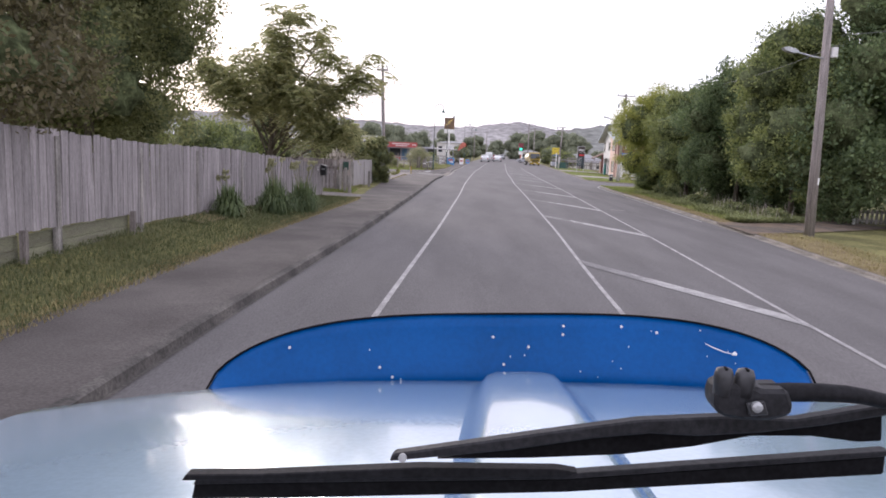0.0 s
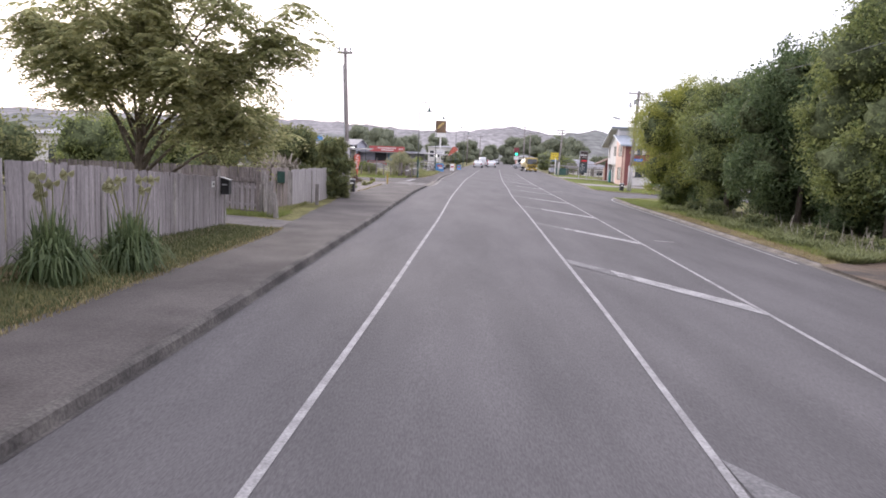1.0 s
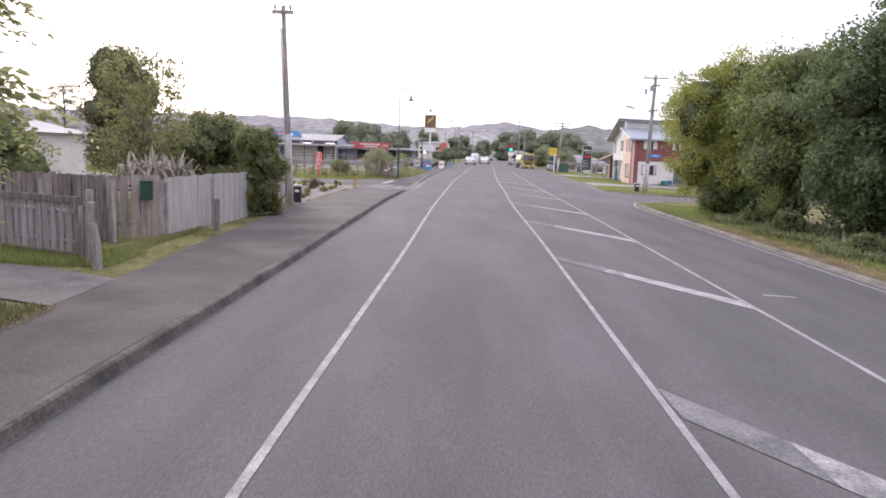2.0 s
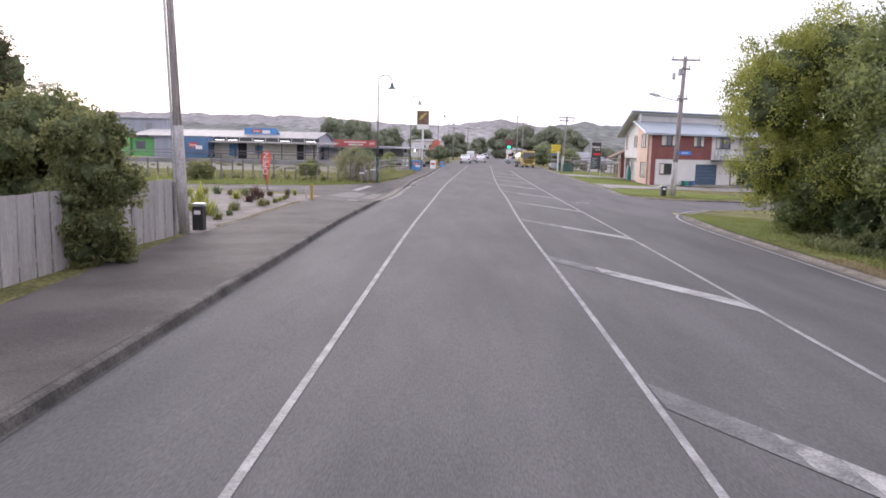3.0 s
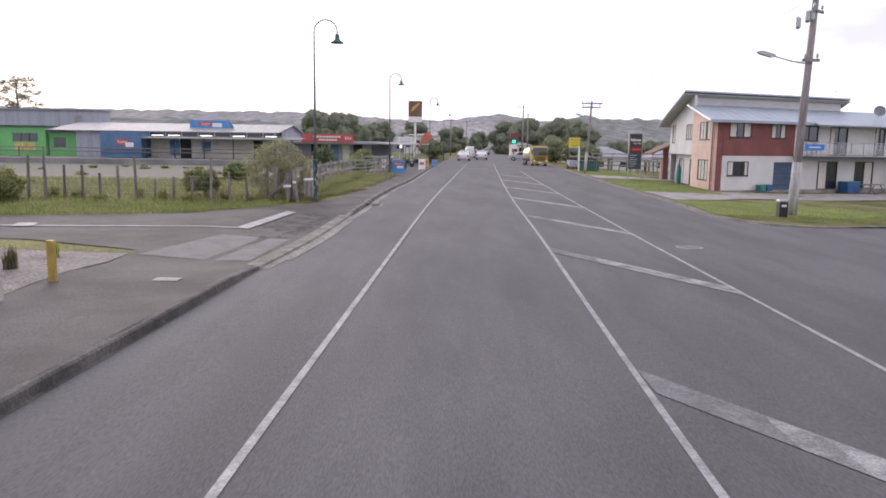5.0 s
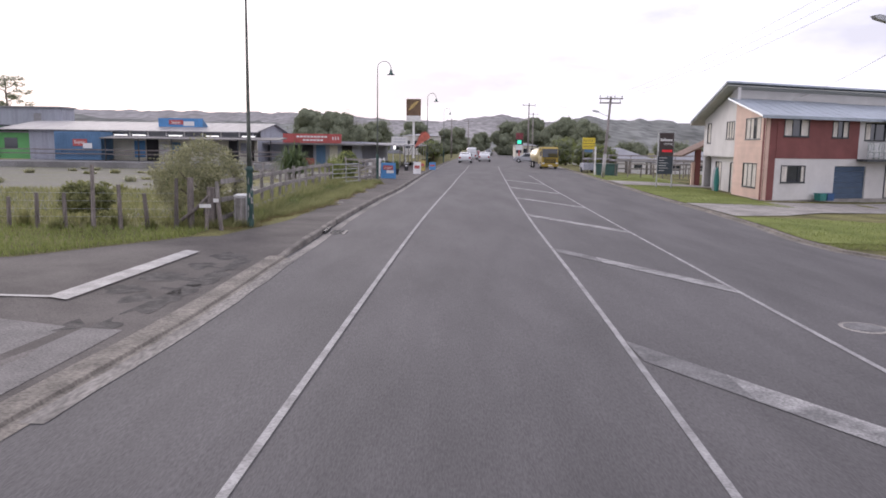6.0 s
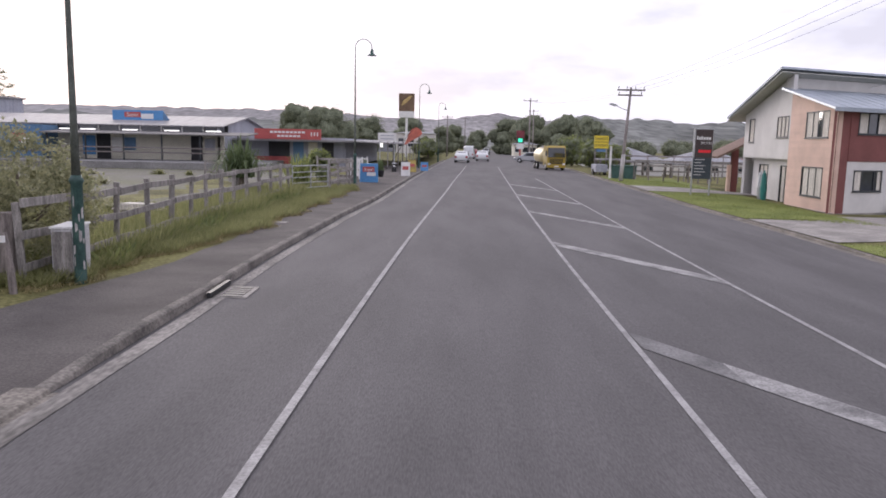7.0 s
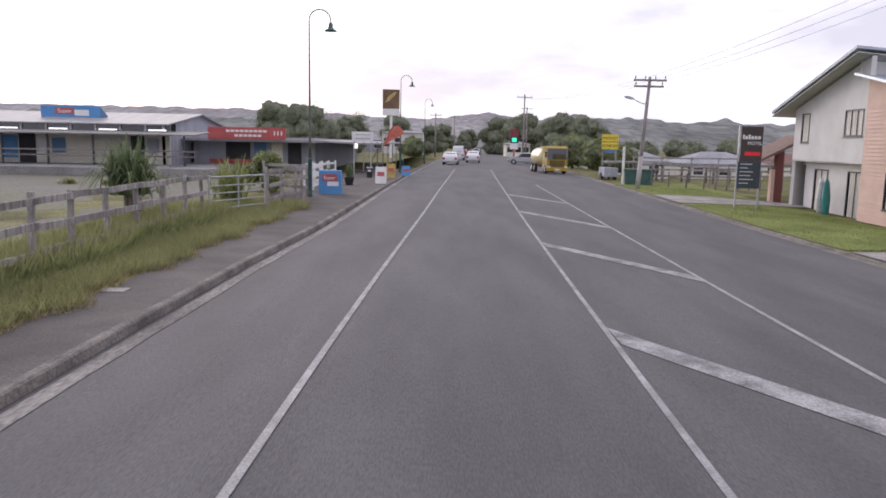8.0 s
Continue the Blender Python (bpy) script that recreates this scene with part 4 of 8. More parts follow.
def window_on(axis, a0, a1, z0, z1, at, bars=(0.5,), curtain=None, door=False):
    """Framed window or glazed door set in an opening of a wall of the two-storey building."""
    def P(a, z, inset):
        return (B(a, at + inset, z) if axis == 'u' else B(at + inset, a, z)) - ORIGIN
    w = new("door" if door else "window")
    w.parent = motel
    w.empty_display_size = 0.1

    def bar(nm, s0, s1, t0, t1, i0, i1, m_, lab=""):
        bm = bmesh.new()
        vv = [bm.verts.new(P(a, z, i)) for i in (i0, i1) for a, z in ((s0, t0), (s1, t0), (s1, t1), (s0, t1))]
        for q in ((3, 2, 1, 0), (4, 5, 6, 7), (0, 1, 5, 4), (1, 2, 6, 5), (2, 3, 7, 6), (3, 0, 4, 7)):
            bm.faces.new([vv[i] for i in q])
        part(nm, bm, m_, w, lab)
    f = 0.055
    bar("frame", a0, a1, z0, z0 + f, -0.03, 0.09, FRAME)
    bar("frame", a0, a1, z1 - f, z1, -0.03, 0.09, FRAME)
    bar("frame", a0, a0 + f, z0 + f, z1 - f, -0.03, 0.09, FRAME)
    bar("frame", a1 - f, a1, z0 + f, z1 - f, -0.03, 0.09, FRAME)
    for b_ in bars:
        a = a0 + (a1 - a0) * b_
        bar("mullion", a - 0.025, a + 0.025, z0 + f, z1 - f, -0.01, 0.08, FRAME)
    bar("pane", a0 + f, a1 - f, z0 + f, z1 - f, 0.035, 0.05, GLASSM)
    if curtain:
        for c0, c1 in curtain:
            bar("curtain", a0 + f + (a1 - a0 - 2 * f) * c0, a0 + f + (a1 - a0 - 2 * f) * c1, z0 + f, z1 - f, 0.026, 0.033, CURTAIN)
    if not door:
        bar("sill", a0 - 0.04, a1 + 0.04, z0 - 0.04, z0, -0.06, 0.05, FRAME)
    return w


MID, EAVE = 1.86, 4.25
LOW = [(1.35, 3.25, 0.46, 1.46), (5.6, 8.25, BZ, 1.42), (9.9, 11.9, BZ, 1.5), (13.7, 15.7, BZ, 1.5)]
UPM = [(1.35, 3.3, 3.12, 4.12), (5.15, 6.5, 3.1, 4.1)]
UPW = [(7.9, 9.7, 2.98, 4.05), (10.9, 12.7, 1.95, 4.0), (15.6, 16.7, 1.95, 4.0), (20.5, 22, 2.98, 4.05)]
wall_u("maroon_corner", 0.0, 0.85, BZ, EAVE, MAROON, 0.0)
wall_u("ground_floor_wall", 0.85, 26, BZ, MID, OFFWHITE, 0.0, holes=LOW)
wall_u("maroon_cladding", 0.85, 7.4, MID, EAVE, MAROON, -0.03, holes=UPM)
wall_u("upper_wall", 7.4, 26, MID, EAVE, OFFWHITE, 0.02, holes=UPW)
window_on('u', *LOW[0], 0.0, (0.28, 0.72), [(0, 0.25), (0.86, 1)])
window_on('u', *LOW[2], 0.0, (0.5,), [(0.05, 0.45)], True)
window_on('u', *LOW[3], 0.0, (0.5,), [(0.55, 0.95)], True)
for h in UPM:
    window_on('u', *h, -0.03, (0.34, 0.66), [(0, 0.3), (0.7, 1)])
for h in UPW:
    window_on('u', *h, 0.02, (0.5,), [(0, 0.25)], h[2] < 2.5)
for k in range(6):
    z0 = BZ + 0.02 + k * (1.42 - BZ) / 6
    slab("garage_door_panel", [B(5.6, 0.1, z0), B(8.25, 0.1, z0), B(8.25, 0.1, z0 + (1.42 - BZ) / 6 - 0.012), B(5.6, 0.1, z0 + (1.42 - BZ) / 6 - 0.012)], 0.04, BLUEDOOR, motel)
# end wall: salmon weatherboards, then the off-white overhanging upper floor
END = [(0.75, 3.3, 2.94, 4.22), (1.0, 3.35, 0.1, 1.55)]
nb = 30
for k in range(nb):
    z0 = BZ + 0.05 + k * (EAVE - 0.05 - BZ) / nb
    z1 = z0 + (EAVE - 0.05 - BZ) / nb + 0.012
    cuts = [0.0, 5.2]
    for h in END:
        if h[2] < (z0 + z1) / 2 < h[3]:
            cuts = [0.0, h[0], h[1], 5.2]
    for a, b in zip(cuts[::2], cuts[1::2]):
        bm = bmesh.new()
        q = [B(-0.035, a, z0), B(-0.035, b, z0), B(-0.012, b, z1), B(-0.012, a, z1)]
        vv = [bm.verts.new(p - ORIGIN) for p in q] + [bm.verts.new(p - ORIGIN) for p in (B(0.03, a, z0), B(0.03, b, z0), B(0.03, b, z1), B(0.03, a, z1))]
        for f_ in ((0, 1, 2, 3), (7, 6, 5, 4), (0, 4, 5, 1), (3, 2, 6, 7), (1, 5, 6, 2), (0, 3, 7, 4)):
            bm.faces.new([vv[i] for i in f_])
        part("weatherboard", bm, SALMON, motel)
wall_v("inner_end_wall", 0.0, 5.2, BZ, EAVE - 0.1, SALMON, 0.05, holes=END)
slab("salmon_gable", [B(-0.03, 5.2, 4.19), B(-0.03, 0.0, 4.19), B(-0.03, 0.0, 4.27), B(-0.03, 5.2, 5.36)], 0.2, SALMON, motel)
# pale strips here stand for curtains and for bright sky reflected in the panes
window_on('v', *END[0], -0.01, (0.3, 0.7), [(0.0, 0.29), (0.5, 0.69), (0.73, 1.0)])
window_on('v', *END[1], -0.01, (0.33, 0.66), [(0.05, 0.95)])
ENDW = [(5.4, 6.95, 3.0, 4.14), (10.35, 11.2, 2.75, 4.15)]
wall_v("upper_end_wall", 5.2, 12.0, 1.85, 4.2, OFFWHITE, -0.02, holes=ENDW)
slab("gable_infill", [B(-0.02, 12.0, 4.2), B(-0.02, 5.2, 4.2), B(-0.02, 5.2, 6.25), B(-0.02, 12.0, 4.4)], 0.2, OFFWHITE, motel)
window_on('v', *ENDW[0], -0.02, (0.33, 0.66), [(0.0, 0.31), (0.36, 0.64), (0.69, 1.0)])
window_on('v', *ENDW[1], -0.02, (), [(0.1, 0.9)])
ENDL = [(5.6, 7.0, BZ, 1.5), (8.8, 10.2, BZ, 1.5)]
wall_v("ground_end_wall", 5.2, 11.2, BZ, 1.85, OFFWHITE, 0.5, holes=ENDL)
for h in ENDL:
    window_on('v', *h, 0.5, (0.5,), [(0.1, 0.9)], True)
slab("soffit", [B(-0.02, 12.0, 1.84), B(0.6, 12.0, 1.84), B(0.6, 5.2, 1.84), B(-0.02, 5.2, 1.84)], 0.06, OFFWHITE, motel)
# roofs with their fascias
slab("lower_roof", [B(-0.55, -0.55, 4.27), B(9.0, -0.55, 4.27), B(9.0, 5.75, 5.6), B(-0.55, 5.75, 5.6)], 0.10, ROOFM, motel, "blue-grey ribbed metal lower roof")
slab("rear_lower_roof", [B(9.0, -1.25, 4.12), B(27, -1.25, 4.12), B(27, 5.75, 5.55), B(9.0, 5.75, 5.55)], 0.10, ROOFM, motel)
for k in range(34):
    u = -0.5 + k * 0.8
    ve, ze = (-0.56, 4.285) if u < 9 else (-1.26, 4.135)
    bm = bmesh.new()
    tube(bm, [B(u, ve, ze) - ORIGIN, B(u, 5.73, 5.612 if u < 9 else 5.562) - ORIGIN], 0.009, 4)
    part("roof_rib", bm, ROOFM, motel)
slab("fascia", [B(-0.56, -0.58, 4.1), B(9.0, -0.58, 4.1), B(9.0, -0.58, 4.28), B(-0.56, -0.58, 4.28)], 0.03, ROOFM, motel)
slab("clerestory_wall", [B(0.0, 5.85, 5.3), B(15.5, 5.85, 5.3), B(15.5, 5.85, 6.2), B(0.0, 5.85, 6.2)], 0.15, OFFWHITE, motel)
slab("upper_roof", [B(-0.9, 5.25, 6.5), B(16.2, 5.25, 6.5), B(16.2, 13.4, 4.22), B(-0.9, 13.4, 4.22)], -0.12, ROOFM, motel, "high metal roof with a deep overhang")
slab("upper_soffit", [B(-0.9, 5.2, 6.36), B(16.2, 5.2, 6.36), B(16.2, 13.4, 4.10), B(-0.9, 13.4, 4.10)], 0.04, mat("soffit_board", (0.42, 0.42, 0.38), 0.8, vary=0.1), motel)
slab("back_wall", [B(26, 12, BZ), B(0, 12, BZ), B(0, 12, 4.2), B(26, 12, 4.2)], 0.2, OFFWHITE, motel)
slab("far_end_wall", [B(26, 0, BZ), B(26, 12, BZ), B(26, 12, 4.2), B(26, 0, 4.2)], 0.2, OFFWHITE, motel)
slab("intermediate_floor", [B(0.3, 0.3, 1.8), B(25.7, 0.3, 1.8), B(25.7, 11.7, 1.8), B(0.6, 11.7, 1.8)], 0.15, OFFWHITE, motel)
slab("footing", [B(0.0, -0.012, BZ - 0.6), B(26, -0.012, BZ - 0.6), B(26, -0.012, BZ + 0.01), B(0.0, -0.012, BZ + 0.01)], 0.2, CONCRETE, motel, "grey concrete footing")
slab("footing", [B(-0.05, 5.2, BZ - 0.6), B(-0.05, -0.01, BZ - 0.6), B(-0.05, -0.01, BZ + 0.04), B(-0.05, 5.2, BZ + 0.04)], 0.2, CONCRETE, motel)
# balcony
slab("balcony_deck", [B(7.4, -1.2, 1.86), B(17.4, -1.2, 1.86), B(17.4, 0, 1.86), B(7.4, 0, 1.86)], 0.14, FRAME, motel)
for u in np.arange(7.4, 17.5, 1.25):
    bm = bmesh.new()
    tube(bm, [B(u, -1.17, 1.86) - ORIGIN, B(u, -1.17, 2.86) - ORIGIN], 0.02, 6)
    part("baluster", bm, STEEL, motel)
for z in (2.0, 2.86):
    bm = bmesh.new()
    tube(bm, [B(7.4, -1.17, z) - ORIGIN, B(17.4, -1.17, z) - ORIGIN], 0.025, 6)
    part("balcony_rail", bm, STEEL, motel)
BALGLASS = plain("balustrade_glass", (0.8, 0.85, 0.85), 0.03)
bt = BALGLASS.node_tree
bmx, btr = bt.nodes.new("ShaderNodeMixShader"), bt.nodes.new("ShaderNodeBsdfTransparent")
bmx.inputs[0].default_value = 0.88
bt.links.new(bt.nodes["Principled BSDF"].outputs[0], bmx.inputs[1])
bt.links.new(btr.outputs[0], bmx.inputs[2])
bt.links.new(bmx.outputs[0], bt.nodes["Material Output"].inputs["Surface"])
for k in range(8):
    u = 7.45 + k * 1.25
    slab("balustrade_panel", [B(u + 0.05, -1.16, 2.04), B(u + 1.15, -1.16, 2.04), B(u + 1.15, -1.16, 2.8), B(u + 0.05, -1.16, 2.8)], 0.012, BALGLASS, motel)
def balcony_chair(u, label):
    p = B(u, -0.62, 1.862)
    c = thing("balcony_chair", p.x, p.y, p.z, label, "chair", "chairs on the balcony", rz=22)
    bm = bmesh.new()
    box(bm, -0.25, 0.25, -0.25, 0.25, 0.38, 0.43, bevel=0.015)
    part("seat", bm, CHAIRM, c)
    bm = bmesh.new()
    rim = [(0.26 * math.cos(a), 0.2, 0.7 + 0.3 * math.sin(a)) for a in [math.pi * i / 10 for i in range(-2, 13)]]
    tube(bm, rim, 0.022, 6)
    part("back_rim", bm, CHAIRM, c)
    for k in range(-2, 3):
        bm = bmesh.new()
        tube(bm, [(k * 0.09, 0.22, 0.42), (k * 0.1, 0.2, 0.7 + 0.3 * math.sqrt(max(0.0, 1 - (k * 0.1 / 0.27) ** 2)))], 0.012, 5)
        part("back_slat", bm, CHAIRM, c)
    for x in (-0.22, 0.22):
        for y in (-0.22, 0.2):
            bm = bmesh.new()
            tube(bm, [(x, y, 0.0), (x * 0.95, y * 0.95, 0.4)], 0.02, 6)
            part("leg", bm, CHAIRM, c)


CHAIRM = mat("dull_green_chair", (0.16, 0.2, 0.17), 0.6, vary=0.15, scale=6)
balcony_chair(8.35, "round-backed green grey chair on the motel balcony")
balcony_chair(9.25, "round-backed green grey chair on the motel balcony")
for u in (17.3,):
    slab("balcony_end_screen", [B(u, -1.2, BZ), B(u + 0.5, -1.2, BZ), B(u + 0.5, -1.2, 1.72), B(u, -1.2, 1.72)], 0.3, FRAME, motel)
bm = bmesh.new()
tube(bm, [B(17.8, -0.06, BZ) - ORIGIN, B(17.8, -0.06, 4.1) - ORIGIN], 0.04, 6)
part("downpipe", bm, FRAME, motel)
# aerial and dish on the roof
ae = thing("roof_aerial", *B(13.6, 4.6, 5.5), "thin television aerial on the metal roof", "aerial")
for pts in ([(0, 0, 0), (0, 0, 1.5)], [(-0.45, 0, 1.45), (0.45, 0, 1.55)], [(-0.3, -0.2, 1.3), (-0.3, 0.2, 1.3)], [(0.0, -0.25, 1.4), (0.0, 0.25, 1.4)], [(0.3, -0.3, 1.5), (0.3, 0.3, 1.5)]):
    bm = bmesh.new()
    tube(bm, pts, 0.014, 5)
    part("rod", bm, STEEL, ae)
ds = thing("satellite_dish", *B(17.0, 1.6, 4.85), "dark grey satellite dish on the metal roof", "satellite dish")
bm = bmesh.new()
rings = []
for i in range(6):
    r = 0.08 + 0.36 * i / 5
    rings.append([bm.verts.new((r * math.cos(a), -0.12 * (i / 5) ** 2, r * math.sin(a))) for a in [k * math.pi / 10 for k in range(20)]])
for r0, r1 in zip(rings, rings[1:]):
    for k in range(20):
        bm.faces.new((r0[k], r0[(k + 1) % 20], r1[(k + 1) % 20], r1[k]))
bm.faces.new(rings[0])
bmesh.ops.transform(bm, matrix=pose(0, 0, 0.55, -20, 0, -20), verts=bm.verts)
part("dish", bm, mat("dish_grey", (0.2, 0.2, 0.21), 0.6), ds)
bm = bmesh.new()
tube(bm, [(0, 0.1, 0), (0, 0.08, 0.5), (0, -0.35, 0.6)], 0.02, 6)
part("bracket", bm, STEEL, ds)


def wheelie_bin(x, y, z, c, label, w=0.55, h=0.95, lid=None):
    b_ = thing("wheelie_bin", x, y, z, label, "bin")
    bm = bmesh.new()
    prism(bm, [(-w / 2 * 0.85, 0.05), (w / 2 * 0.85, 0.05), (w / 2, h), (-w / 2, h)], w, pose(0, -w / 2, 0))
    part("body", bm, c, b_)
    bm = bmesh.new()
    box(bm, -w / 2 - 0.03, w / 2 + 0.03, -w / 2 - 0.04, w / 2 + 0.03, h, h + 0.07, bevel=0.02)
    part("lid", bm, lid or c, b_)
    return b_


TEAL = mat("teal_plastic", (0.03, 0.19, 0.17), 0.5, vary=0.15)
NAVY = mat("navy_plastic", (0.03, 0.09, 0.22), 0.5, vary=0.15)
for u, c, lab in ((4.35, TEAL, "teal plastic recycling crate"), (4.95, NAVY, "dark blue plastic recycling crate")):
    p = B(u, -0.5, BZ - 0.02)
    b_ = thing("recycling_crate", p.x, p.y, p.z, lab + " on the driveway", "crate", rz=22)
    bm = bmesh.new()
    prism(bm, [(-0.24, 0), (0.24, 0), (0.29, 0.4), (-0.29, 0.4)], 0.42, pose(0, -0.2, 0))
    part("body", bm, c, b_)
    bm = bmesh.new()
    box(bm, -0.31, 0.31, -0.23, 0.25, 0.38, 0.43, bevel=0.012)
    part("rim", bm, c, b_)
p = B(12.9, -1.3, BZ - 0.3)
dm = thing("rubbish_skip", p.x, p.y, p.z, "dark blue skip bin with a teal lid by the motel doors", "skip", rz=22)
bm = bmesh.new()
prism(bm, [(-0.58, 0.1), (0.58, 0.1), (0.68, 0.85), (-0.68, 0.85)], 0.8)
part("body", bm, NAVY, dm)
bm = bmesh.new()
box(bm, -0.7, 0.7, -0.03, 0.83, 0.85, 0.92, bevel=0.02)
part("lid", bm, TEAL, dm)
p = B(14.6, -1.6, BZ - 0.32)
pt = thing("picnic_table", p.x, p.y, p.z, "dark timber picnic table by the motel", "table", rz=22)
bm = bmesh.new()
box(bm, -0.8, 0.8, -0.35, 0.35, 0.7, 0.75, bevel=0.01)
part("tabletop", bm, FENCE_D, pt)
for s in (-1, 1):
    bm = bmesh.new()
    box(bm, -0.8, 0.8, s * 0.7 - 0.13, s * 0.7 + 0.13, 0.4, 0.44, bevel=0.01)
    part("bench", bm, FENCE_D, pt)
    for e in (-1, 1):
        bm = bmesh.new()
        tube(bm, [(e * 0.55, s * 0.2, 0.7), (e * 0.55, s * 0.75, 0)], 0.04, 4)
        part("leg", bm, FENCE_D, pt)
for k, v in enumerate((7.5, 8.0)):
    p = B(-0.35, v, BZ)
    um = thing("folded_umbrella", p.x, p.y, p.z, "folded teal garden umbrella leaning by the glass doors", "umbrella")
    bm = bmesh.new()
    tube(bm, [(0, 0, 0), (0, 0.02, 0.2), (0, 0.05, 0.8), (0, 0.08, 1.5), (0, 0.1, 1.75)], [0.1, 0.16, 0.19, 0.12, 0.02], 9)
    part("canopy", bm, TEAL if k == 0 else STEEL, um)
REDBROWN = mat("brown_porch_lining", (0.2, 0.13, 0.1), 0.8, vary=0.15, scale=2)
# porch roof behind the motel sign
po = thing("porch", *B(0.2, 14.0, BZ), "small porch with a sloping roof on maroon posts", "porch")
PO = Vector(B(0.2, 14.0, BZ))
slab("porch_roof", [B(-1.5, 13.2, 1.75), B(-1.5, 16.4, 1.75), B(2, 16.4, 3.1), B(2, 13.2, 3.1)], 0.12, REDBROWN, po, origin=PO)
bm = bmesh.new()
box(bm, -0.2, 0.2, -0.15, 0.15, -0.1, 2.9)
part("maroon_column", bm, MAROON, po)
bm = bmesh.new()
box(bm, -0.42, -0.23, -0.15, 0.15, -0.1, 1.9)
part("salmon_board", bm, SALMON, po)

# ---- motel sign ----
ms = thing("motel_sign", 18.8, 98.45, -0.52, "tall dark motel sign board on two steel posts in the grass", "sign", rz=-4)
SIGNBOARD = mat("sign_dark", (0.06, 0.045, 0.045), 0.5, vary=0.12, scale=2)
SIGNGREY = mat("sign_slate", (0.045, 0.06, 0.075), 0.5, vary=0.12, scale=2)
SIGNWHITE = plain("sign_white", (0.7, 0.7, 0.7), 0.5)
SIGNRED = plain("sign_red", (0.6, 0.02, 0.03), 0.5, emit=0.25)
for x in (-0.5, 0.5):
    bm = bmesh.new()
    tube(bm, [(x, 0.06, -0.1), (x, 0.06, 3.85)], 0.045, 8)
    part("post", bm, STEEL, ms)
bm = bmesh.new()
box(bm, -0.44, 0.5, -0.04, 0.04, 2.35, 3.9)
part("upper_board", bm, SIGNBOARD, ms)
bm = bmesh.new()
box(bm, -0.5, 0.5, -0.03, 0.05, 1.15, 2.347)
part("lower_board", bm, SIGNGREY, ms)
bm = bmesh.new()
box(bm, -0.54, 0.54, -0.05, 0.05, 3.9, 3.95)
part("cap", bm, STEEL, ms)
bm = bmesh.new()
box(bm, -0.53, -0.445, -0.035, 0.045, 2.6, 3.9)
part("pale_side_strip", bm, STEEL, ms)
text_part("lettering", "MOTEL", 0.2, SIGNWHITE, ms, pose(0.17, -0.045, 3.15, 90))
for k, (x0, x1, h) in enumerate(((-0.38, -0.3, 0.2), (-0.27, -0.17, 0.14), (-0.14, -0.04, 0.2), (-0.01, 0.1, 0.14), (0.13, 0.25, 0.14), (0.28, 0.4, 0.14))):
    bm = bmesh.new()
    box(bm, x0, x1, -0.046, -0.041, 3.34, 3.34 + h)
    part("bar", bm, SIGNWHITE, ms)
bm = bmesh.new()
box(bm, -0.25, 0.42, -0.05, -0.041, 2.62, 2.78)
part("lit_vacancy_bar", bm, SIGNRED, ms, "glowing red strip")
for k, w_ in enumerate((0.55, 0.35, 0.6, 0.5, 0.62, 0.4)):
    bm = bmesh.new()
    box(bm, -0.42, -0.42 + w_, -0.036, -0.031, 2.22 - k * 0.17, 2.25 - k * 0.17)
    part("bar", bm, SIGNWHITE, ms)
bm = bmesh.new()
box(bm, -0.22, 0.22, -0.2, 0.1, 0.0, 0.22, bevel=0.03)
part("floodlight", bm, BLACKP, ms)

# ---- street furniture ----
def litter_bin(x, y, label):
    b_ = thing("litter_bin", x, y, G(x, y) + 0.09, label, "bin", "black litter bins")
    bm = bmesh.new()
    box(bm, -0.17, 0.17, -0.17, 0.17, 0.0, 0.62, bevel=0.03)
    part("body", bm, BLACKP, b_)
    bm = bmesh.new()
    box(bm, -0.19, 0.19, -0.19, 0.19, 0.62, 0.70, bevel=0.03)
    part("lid", bm, STEEL, b_, "pale grey lid")
    bm = bmesh.new()
    box(bm, -0.1, 0.1, -0.178, -0.171, 0.42, 0.52)
    part("slot", bm, WHITEP, b_)
    return b_


lbn = litter_bin(-2.5, 38.75, "black litter bin with a pale lid beside the power pole")
lbn.matrix_basis = pose(-2.8, 39.3, G(-2.8, 39.3) + 0.1) @ Matrix.Diagonal((0.78, 0.78, 0.97, 1))
litter_bin(17.55, 69.7, "black litter bin on the corner verge")
bo = thing("bollard", -2.1, 50.75, G(-2.1, 50.75) + 0.1, "yellow timber bollard at the lane mouth", "bollard")
bm = bmesh.new()
box(bm, -0.05, 0.05, -0.05, 0.05, -0.1, 0.64, bevel=0.012)
part("post", bm, mat("yellow_paint", (0.43, 0.3, 0.07), 0.65, vary=0.25, scale=5), bo)
bo = thing("marker_post", -2.02, 49.3, G(-2.02, 49.3) + 0.1, "thin pale timber marker post in the gravel bed", "post")
bm = bmesh.new()
box(bm, -0.028, 0.028, -0.028, 0.028, -0.1, 0.58, pose(0, 0, 0, 0, -6), bevel=0.006)
part("post", bm, mat("pale_bare_timber", (0.42, 0.39, 0.36), 0.85, vary=0.2, scale=6), bo)
for x, y, lab in ((-0.5, 51.1, "small pale concrete pit lid in the footpath"), (0.0, 76.0, "small grey pit lid in the footpath")):
    t_ = thing("pit_lid", x, y, G(x, y) + 0.118, lab, "pit lid")
    bm = bmesh.new()
    box(bm, -0.2, 0.2, -0.14, 0.14, -0.05, 0.008, bevel=0.004)
    part("lid", bm, CONCRETE, t_)
dr = thing("drain_grate", 1.07, 67.5, G(1.07, 67.5) + 0.008, "kerb drain with an iron grate in a pale concrete sump", "drain")
bm = bmesh.new()
